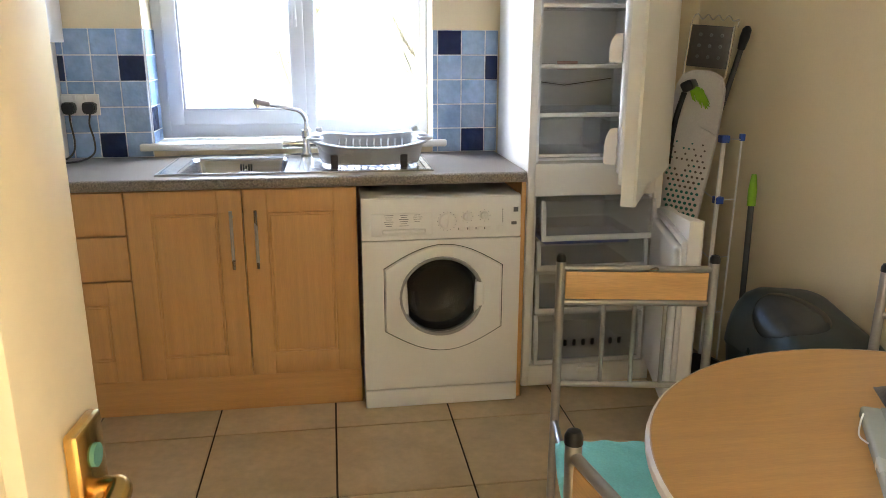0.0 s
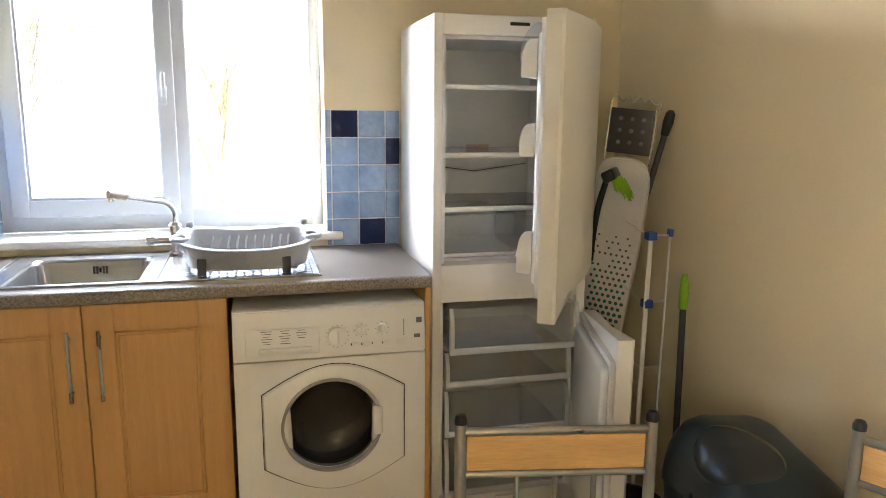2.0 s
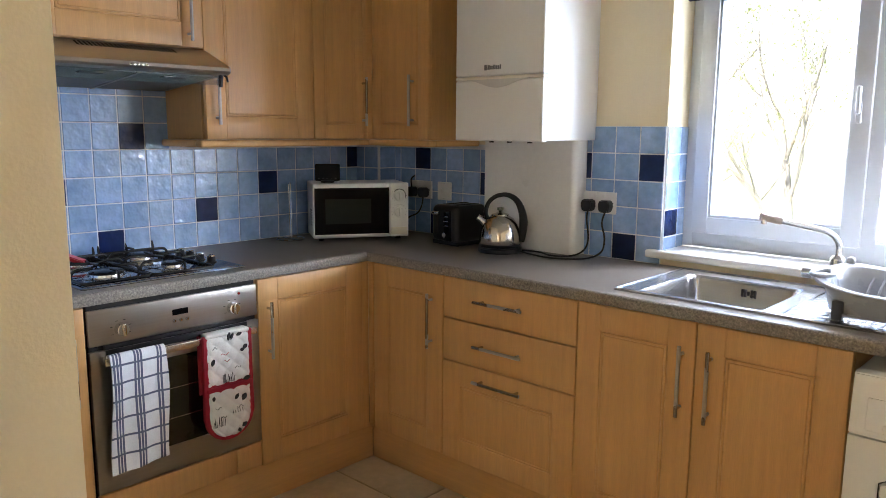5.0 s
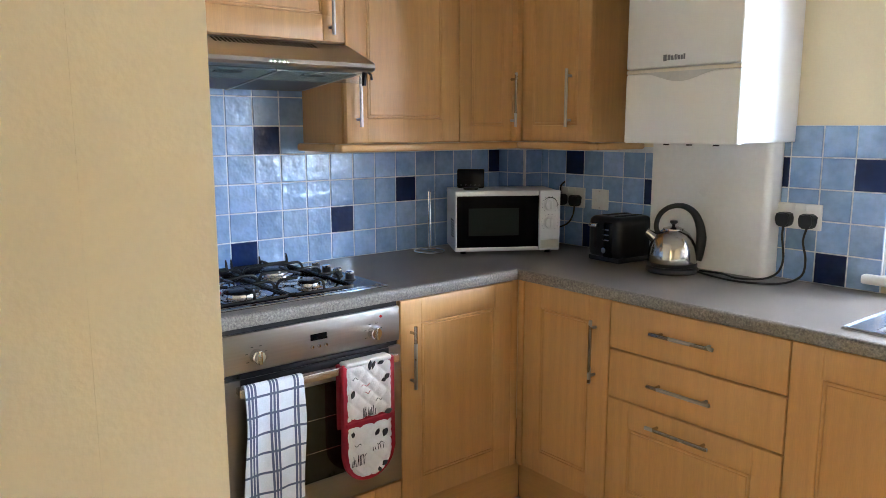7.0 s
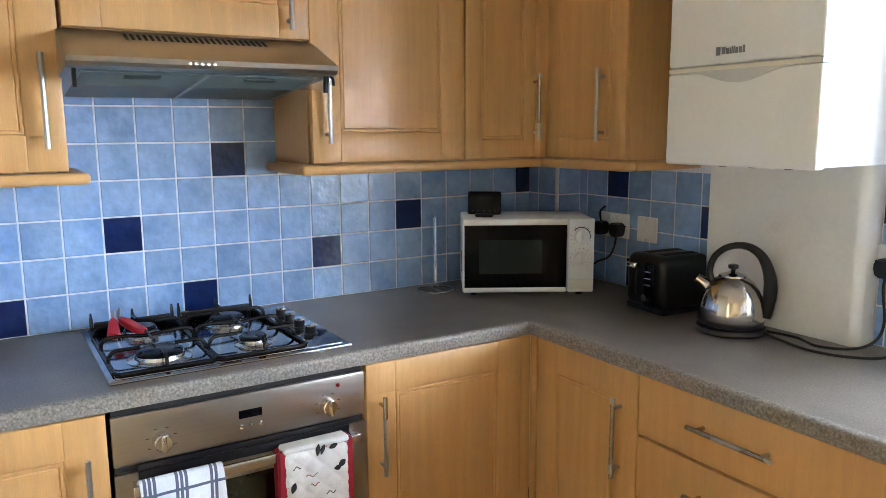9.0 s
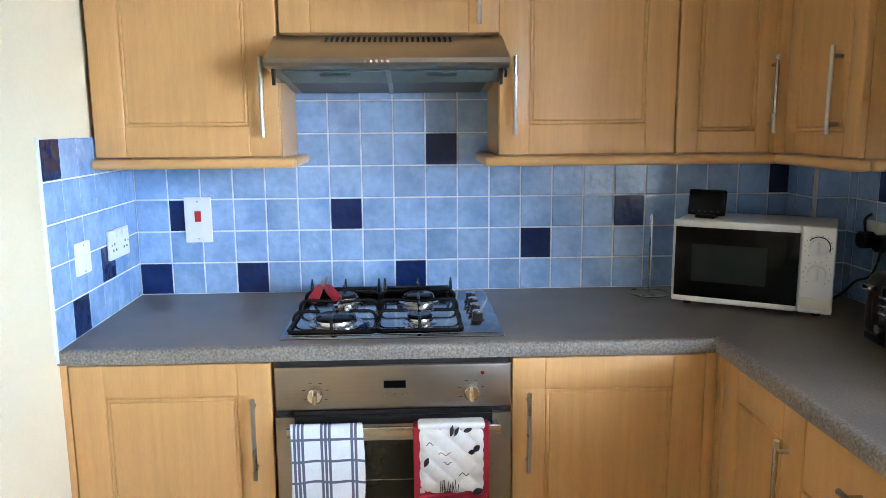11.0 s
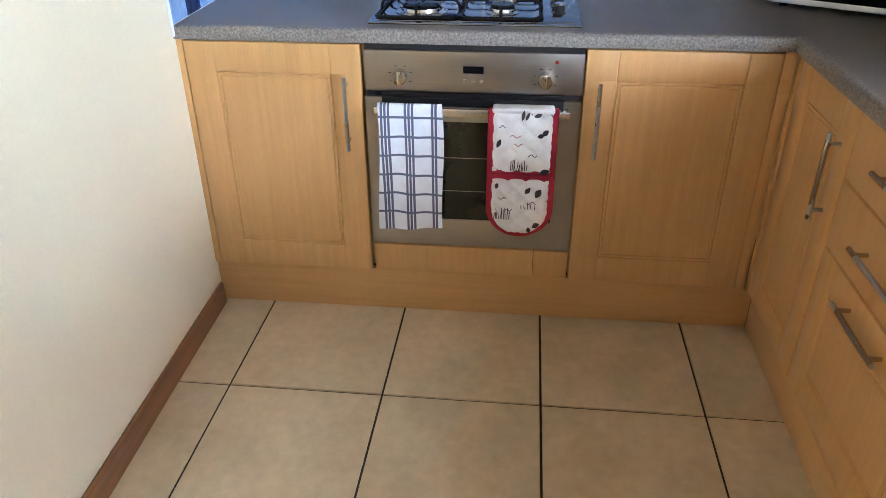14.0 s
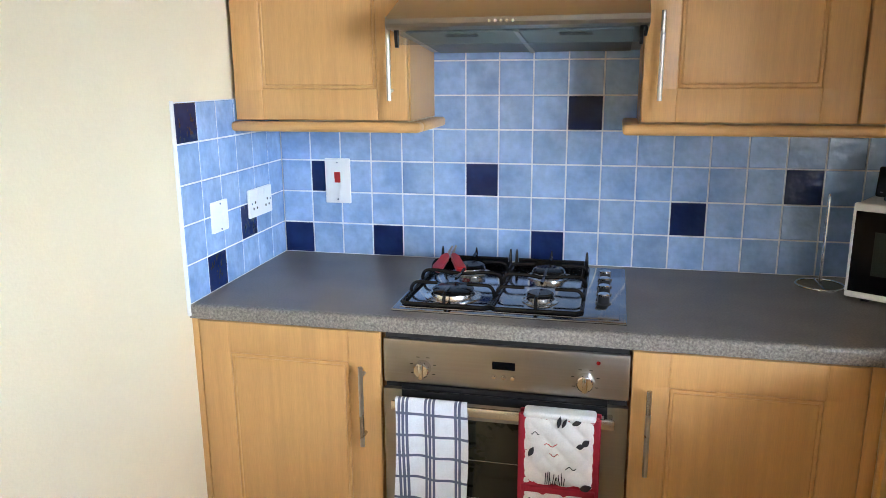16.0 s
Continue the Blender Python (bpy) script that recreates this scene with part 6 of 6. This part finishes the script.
bm = B()
zs = [0.06 + 1.19 * i / 30 for i in range(31)] + [1.26, 1.268, 1.273]
poly = [(board_half(z), z) for z in zs] + [(-board_half(z), z) for z in reversed(zs)]
prism(bm, poly, -0.018, 0.012, "y")
bmesh.ops.bevel(bm, geom=[e for e in bm.edges if abs(e.verts[0].co.y - e.verts[1].co.y) < 1e-5], offset=0.008, segments=3, affect="EDGES")
part("cover", bm, cover_m, board, "white cover with teal and brown spots")
random.seed(11)
for i in range(26):
    z = 0.42 + i * 0.0225
    for j in range(11):
        x = -0.108 + j * 0.0216 + (0.0108 if i % 2 else 0)
        if abs(x) > board_half(z) - 0.01 or z > 0.84 + 0.22 * random.random():
            continue
        r = 0.0105 - 0.0070 * (z - 0.40) / 0.62
        part("spot", cyl(B(), (x, -0.0195, z), (x, -0.0175, z), max(0.003, r), 10), dots_m if (z < 0.80 or random.random() < 0.3) else brown_dot, board, smooth=0)
rest_m = mat("grey_rest_steel", (0.10, 0.095, 0.09), 0.45, 0.5, var=0.1)
rp = part("iron_rest", box(B(), -0.075, 0.085, -0.006, -0.001, 1.285, 1.445, 0.002), rest_m, board, "grey perforated steel iron rest")
for i in range(3):
    for j in range(3):
        part("hole", lathe(B(), [(0.007, 0.0), (0.005, 0.003), (0.0, 0.003)], seg=12, m=pose(-0.035 + 0.042 * i, -0.006, 1.325 + 0.042 * j, 90, 0, 0)), grey_print, rp)
for x in (-0.079, 0.089):
    part("rest_rail", tube(B(), [(x, -0.003, 1.25), (x, -0.003, 1.45)], 0.005, 8), chrome, board)
part("wavy_wire", tube(B(), smooth_path([(-0.08, 0, 1.445), (-0.075, 0, 1.475)] + [(-0.06 + 0.02 * k, 0, 1.485 - 0.018 * (k % 2)) for k in range(8)] + [(0.10, 0, 1.472), (0.10, 0, 1.445)], 4), 0.003, 6), chrome, board)
part("leg_tube", tube(B(), [(-0.06, 0.035, 0.0), (-0.05, 0.03, 1.2)], 0.010, 10), chrome, board)
part("leg_tube", tube(B(), [(0.06, 0.035, 0.0), (0.05, 0.03, 1.2)], 0.010, 10), chrome, board)

pole_m = mat("dark_grey_pole", (0.055, 0.055, 0.055), 0.4, scale=10, var=0.1)
green_m = mat("lime_green_plastic", (0.24, 0.50, 0.02), 0.4, scale=10, var=0.1)
mop = thing("broom", "dark pole with black end leaning in the corner", "broom", base=(3.90, -0.25, 0.0))
part("pole", cyl(B(), (3.80, -0.13, 0.0), (3.951, -0.482, 1.385), 0.011, 12), pole_m, mop)
part("end_cap", tube(B(), [(3.9475, -0.473, 1.35), (3.952, -0.484, 1.395), (3.955, -0.492, 1.425), (3.956, -0.494, 1.437)], [0.014, 0.019, 0.017, 0.008], 14), black_plastic, mop, "black rounded end")
mop2 = thing("mop", "dark mop pole with a lime green grip against the wall", "mop", base=(3.93, -0.69, 0.0))
part("pole", cyl(B(), (3.925, -0.72, 0.0), (3.935, -0.684, 0.80), 0.0115, 12), pole_m, mop2)
part("grip", tube(B(), [(3.934, -0.686, 0.775), (3.9345, -0.684, 0.83), (3.935, -0.683, 0.875), (3.935, -0.682, 0.895)], [0.016, 0.0165, 0.012, 0.009], 14), green_m, mop2, "lime green grip")
brush = thing("dustpan_brush", "black hand brush with lime green bristles hanging by the board", "brush", base=(3.70, -0.46, 1.15))
part("brush_back", moved(box(B(), -0.02, 0.02, -0.07, 0.07, -0.022, 0.022, 0.010, 3), pose(3.735, -0.50, 1.215, 0, 62, -35)), black_plastic, brush)
part("handle", tube(B(), smooth_path([(3.722, -0.49, 1.19), (3.70, -0.485, 1.10), (3.688, -0.48, 1.00), (3.684, -0.475, 0.91)]), 0.011, 10), black_plastic, brush)
random.seed(3)
bm = B()
for k in range(110):
    a, b = random.uniform(-0.05, 0.05), random.uniform(-0.014, 0.014)
    o = Vector((3.752 + a * 0.55, -0.525 - a * 0.2 + b * 0.4, 1.203 - a * 0.3 + b))
    d = Vector((0.30 + random.uniform(-0.2, 0.2), -0.35, -0.9)).normalized() * random.uniform(0.045, 0.06)
    tube(bm, [o, o + d], [0.0022, 0.0012], 4)
tagged(part("bristles", bm, green_m, brush, "lime green bristles"), kind="stuff")

white_wire = mat("white_coated_wire", (0.72, 0.72, 0.70), 0.4, var=0.04)
blue_cap = mat("blue_plastic_joint", (0.02, 0.06, 0.30), 0.35, var=0.08)
airer = thing("clothes_airer", "folded white wire clothes airer with blue joints", "clothes airer", base=(3.83, -0.65, 0.0))
rows = [((3.790, -0.690), 1.035, 0.005), ((3.806, -0.675), 1.035, 0.005), ((3.900, -0.63), 1.035, 0.0035)]
for (x, y), h, r in rows:
    part("upright", tube(B(), [(x - 0.02, y - 0.015, 0.005), (x, y, h)], r, 8), white_wire, airer)
for z in (1.03, 0.80, 0.57, 0.34, 0.12):
    k = z / 1.035
    part("rung", tube(B(), [(3.795, -0.50, z + 0.025), (3.788, -0.69, z)], 0.0022, 6), white_wire, airer)
    part("rung", tube(B(), [(3.806 - 0.02 * (1 - k), -0.677, z), (3.90 - 0.02 * (1 - k), -0.63, z - 0.01)], 0.0022, 6), white_wire, airer)
for z in (1.03, 0.80):
    part("joint", box(B(), 3.782, 3.814, -0.70, -0.665, z - 0.014, z + 0.014, 0.004), blue_cap, airer, "blue plastic joint")
part("joint", box(B(), 3.892, 3.910, -0.64, -0.62, 1.015, 1.042, 0.004), blue_cap, airer, "blue plastic cap")

# ---- unseen window frame, added in the side of the hall around its lamp ----
hall_lamp_window = thing("hall_lamp_window", "unseen white window frame added in the hall for the fill lamp", "window", base=(1.45, -4.15, 0.95), kind="structure")
bm = B()
frame_ring(bm, -0.40, 0.40, 0.95, 2.15, 0.05, -0.02, 0.02)
moved(bm, pose(1.44, -4.15, 0, 0, 0, 90))
part("window_frame", bm, upvc, hall_lamp_window)

# ---- garden ----
grass_m = mat("rough_grass", (0.16, 0.20, 0.07), 0.9, scale=0.8, col2=(0.24, 0.20, 0.10), fine=30, fine_var=0.2, bump=0.3)
solid("ground", sheet(B(), lambda u, v: (-400 + 800 * u, 0.31 + 700 * v * v, -0.45), 8, 12, (0, 0, -0.1)), grass_m, "rough pale grass outside the window", "ground", "structure")
bark = mat("grey_brown_bark", (0.12, 0.108, 0.085), 0.9, scale=14, var=0.3, fine=60, bump=0.4)
bud = mat("yellow_green_buds", (0.14, 0.155, 0.05), 0.7, scale=10, var=0.25, per_object=0.1)


def tree(label, x, y, h, seed):
    random.seed(seed)
    t = thing("tree", label, "tree", "bare garden trees", m=pose(x, y, -0.46))
    wood, leaf = B(), B()

    def grow(p, d, length, r, depth):
        pts, rs = [p], [r]
        q = p
        n = 4
        for i in range(n):
            d = (d + Vector((random.uniform(-0.16, 0.16), random.uniform(-0.16, 0.16), random.uniform(-0.02, 0.12)))).normalized()
            q = q + d * length / n
            pts.append(q)
            rs.append(r * (1 - 0.45 * (i + 1) / n))
            if depth < 4 and i >= (1 if depth else 0):
                for _ in range(2 if depth < 2 else random.randint(1, 2)):
                    side = Vector((random.uniform(-1, 1), random.uniform(-1, 1), random.uniform(0.0, 0.8))).normalized()
                    grow(q, (d * 0.7 + side * 0.8).normalized(), length * random.uniform(0.45, 0.68), rs[-1] * 0.55, depth + 1)
        tube(wood, pts, rs, 5 if depth > 1 else 8)
        if depth >= 2:
            for _ in range(2):
                c = pts[random.randint(1, n)] + Vector((random.gauss(0, 0.03), random.gauss(0, 0.03), random.gauss(0, 0.03)))
                a = Vector((random.uniform(-1, 1), random.uniform(-1, 1), random.uniform(-1, 1))).normalized() * random.uniform(0.012, 0.03)
                b = a.orthogonal().normalized() * a.length * 0.6
                vs = [leaf.verts.new(c + k) for k in (-a, -b, a, b)]
                leaf.faces.new(vs)

    grow(Vector((0, 0, 0)), Vector((random.uniform(-0.1, 0.1), 0, 1)).normalized(), h * 0.5, h * 0.0145, 0)
    part("trunk", wood, bark, t)
    tagged(part("crown", leaf, bud, t, "sparse yellow-green spring buds", smooth=0), kind="stuff")


tree("bare garden tree with spring buds outside the window", 0.2, 6.2, 4.2, 4)
tree("bare garden tree with spring buds outside the window", -1.6, 8.0, 4.6, 9)
tree("bare garden tree with spring buds outside the window", 1.9, 10.5, 4.4, 14)
tree("bare garden tree with spring buds outside the window", 4.4, 13.0, 4.6, 21)

# ---- wall tiles ----
TT, GAP = 0.006, 0.0046
MESHES = {}


def tile_mesh(w, h, material):
    key = (round(w, 4), round(h, 4), material.name)
    if key not in MESHES:
        bm = B()
        a, b, e = w / 2 - GAP / 2, h / 2 - GAP / 2, 0.0016
        r0 = [bm.verts.new((x, 0, z)) for x, z in ((-a, -b), (a, -b), (a, b), (-a, b))]
        r1 = [bm.verts.new((x, -TT + 0.0014, z)) for x, z in ((-a, -b), (a, -b), (a, b), (-a, b))]
        r2 = [bm.verts.new((x, -TT, z)) for x, z in ((-a + e, -b + e), (a - e, -b + e), (a - e, b - e), (-a + e, b - e))]
        for p, q in ((r0, r1), (r1, r2)):
            for k in range(4):
                bm.faces.new((p[k], p[(k + 1) % 4], q[(k + 1) % 4], q[k]))
        bm.faces.new(r2)
        MESHES[key] = finish("tile", bm, material, 30)
    return MESHES[key]


def tile(parent, m, x0, x1, z0, z1, dark):
    """One tile in the plane y = 0 of m, facing -y."""
    ob = new("tile", tile_mesh(x1 - x0, z1 - z0, tile_navy if dark else tile_blue))
    ob.parent = parent
    tilt = pose(0, 0, 0, random.uniform(-0.35, 0.35), 0, random.uniform(-0.35, 0.35))
    ob.matrix_basis = m @ Matrix.Translation(((x0 + x1) / 2, -0.003, (z0 + z1) / 2)) @ tilt


def tiling(parent, m, xs, rows, dark=(), z_start=TOP):
    for c in range(len(xs) - 1):
        for r in rows:
            tile(parent, m, xs[c], xs[c + 1], z_start + (r - 1) * P, z_start + r * P, (c, r) in dark)


def grout(parent, m, x0, x1, z0, z1):
    bm = box(B(), x0, x1, -0.0068, 0.0005, z0, z1)
    part("grout", moved(bm, m), grout_wall, parent)


random.seed(2)
Y0 = -2.2575
WESTM = pose(0, 0, 0, 0, 0, 90)
cols = [Y0 + c * P for c in range(21)] + [-0.113]
tiling(wall_west, WESTM, cols, range(1, 5), {(0, 1), (3, 1), (1, 3), (6, 3), (8, 1), (12, 2), (15, 3), (20, 4)})
tiling(wall_west, WESTM, [Y0 + c * P for c in range(5, 12)], (5, 6, 7), {(4, 5)})
grout(wall_west, WESTM, Y0, -0.113, TOP, TOP + 4.2 * P)
grout(wall_west, WESTM, Y0 + 5 * P, Y0 + 11 * P, TOP + 4.2 * P + 0.0005, TOP + 7 * P)
SOUTHM = pose(0, -2.2655, 0, 0, 0, 1.22) @ pose(0, 0, 0, 0, 0, 180)
tiling(wall_south, SOUTHM, [-0.008 - P * (6 - k) for k in range(7)], range(1, 6), {(0, 5), (3, 2), (1, 1)})
grout(wall_south, SOUTHM, -0.008 - 6 * P, -0.008, TOP, TOP + 5 * P)
part("tile_trim", moved(box(B(), -0.637, -0.629, -0.0085, 0.0, TOP - 0.03, TOP + 5 * P + 0.004, 0.002), SOUTHM), white_plastic, wall_south)
NORTHM = pose(0, 0, 0)
tiling(wall_north, NORTHM, [0.168, 0.2115] + [0.315 + k * P for k in range(5)] + [0.815], range(1, 5), {(2, 4), (3, 1), (6, 3)})
grout(wall_north, NORTHM, 0.166, 0.815, TOP, TOP + 4.2 * P)
tiling(wall_north, NORTHM, [1.285] + [WX0 - k * P for k in (3, 2, 1, 0)], range(1, 6), {(0, 4), (3, 4), (2, 1)})
grout(wall_north, NORTHM, 1.285, WX0, TOP, TOP + 5 * P)
tiling(wall_north, NORTHM, [2.8, 2.822, 2.9255, 3.029, 3.086], range(1, 6), {(1, 5), (3, 4), (2, 1)})
grout(wall_north, NORTHM, WX1, 3.086, TOP, TOP + 5 * P)
REVEAL = pose(WX0, 0, 0, 0, 0, 90)
tiling(wall_north, REVEAL, [0.0, P, 0.163], range(1, 6), {(0, 2)})
grout(wall_north, REVEAL, 0.0, 0.163, 0.9665, TOP + 5 * P)
# boxed pipe in the corner
corner_box = solid("wall_corner_box", box(B(), 0.0, 0.165, -0.113, 0.0, TOP, 1.37), paint_cream, "tiled boxed-in corner pipe", "wall", "structure")
tiling(corner_box, pose(0, -0.113, 0), [0.004, 0.065, 0.1645], range(1, 5), ())
grout(corner_box, pose(0, -0.113, 0), 0.002, 0.1650, TOP, TOP + 4.2 * P)
tiling(corner_box, pose(0.165, 0, 0, 0, 0, 90), [-0.1125, -0.009], range(1, 5), ())
grout(corner_box, pose(0.165, 0, 0, 0, 0, 90), -0.1125, -0.009, TOP, TOP + 4.2 * P)
part("tile_trim", box(B(), 0.1645, 0.1735, -0.1215, -0.1125, TOP, 1.345, 0.002), white_plastic, corner_box)

# ---- floor tiles ----
Q, QX = 0.4405, 0.436


def floor_mesh():
    bm = B()
    a, c, e = QX / 2 - 0.0034, Q / 2 - 0.0034, 0.0014
    r0 = [bm.verts.new((x * a, y * c, -0.006)) for x, y in ((-1, -1), (1, -1), (1, 1), (-1, 1))]
    r1 = [bm.verts.new((x * a, y * c, -0.0012)) for x, y in ((-1, -1), (1, -1), (1, 1), (-1, 1))]
    r2 = [bm.verts.new((x * (a - e), y * (c - e), 0.0)) for x, y in ((-1, -1), (1, -1), (1, 1), (-1, 1))]
    for p, q in ((r0, r1), (r1, r2)):
        for k in range(4):
            bm.faces.new((p[k], p[(k + 1) % 4], q[(k + 1) % 4], q[k]))
    bm.faces.new(r2)
    return finish("floor_tile", bm, floor_tile_m, 30)


fm = floor_mesh()
for i in range(-5, 3):
    for j in range(-9, 2):
        x, y = 2.775 + QX * (i + 0.5), -0.757 + Q * (j + 0.5)
        if x < 0.3 or y > 0.0 or (x < 1.5 and y < -2.7) or (y < -3.6 and x > 2.9):
            continue
        ob = new("floor_tile", fm)
        ob.parent = floor
        ob.matrix_basis = pose(x, y, 0.0, random.uniform(-0.04, 0.04), random.uniform(-0.04, 0.04), 0)
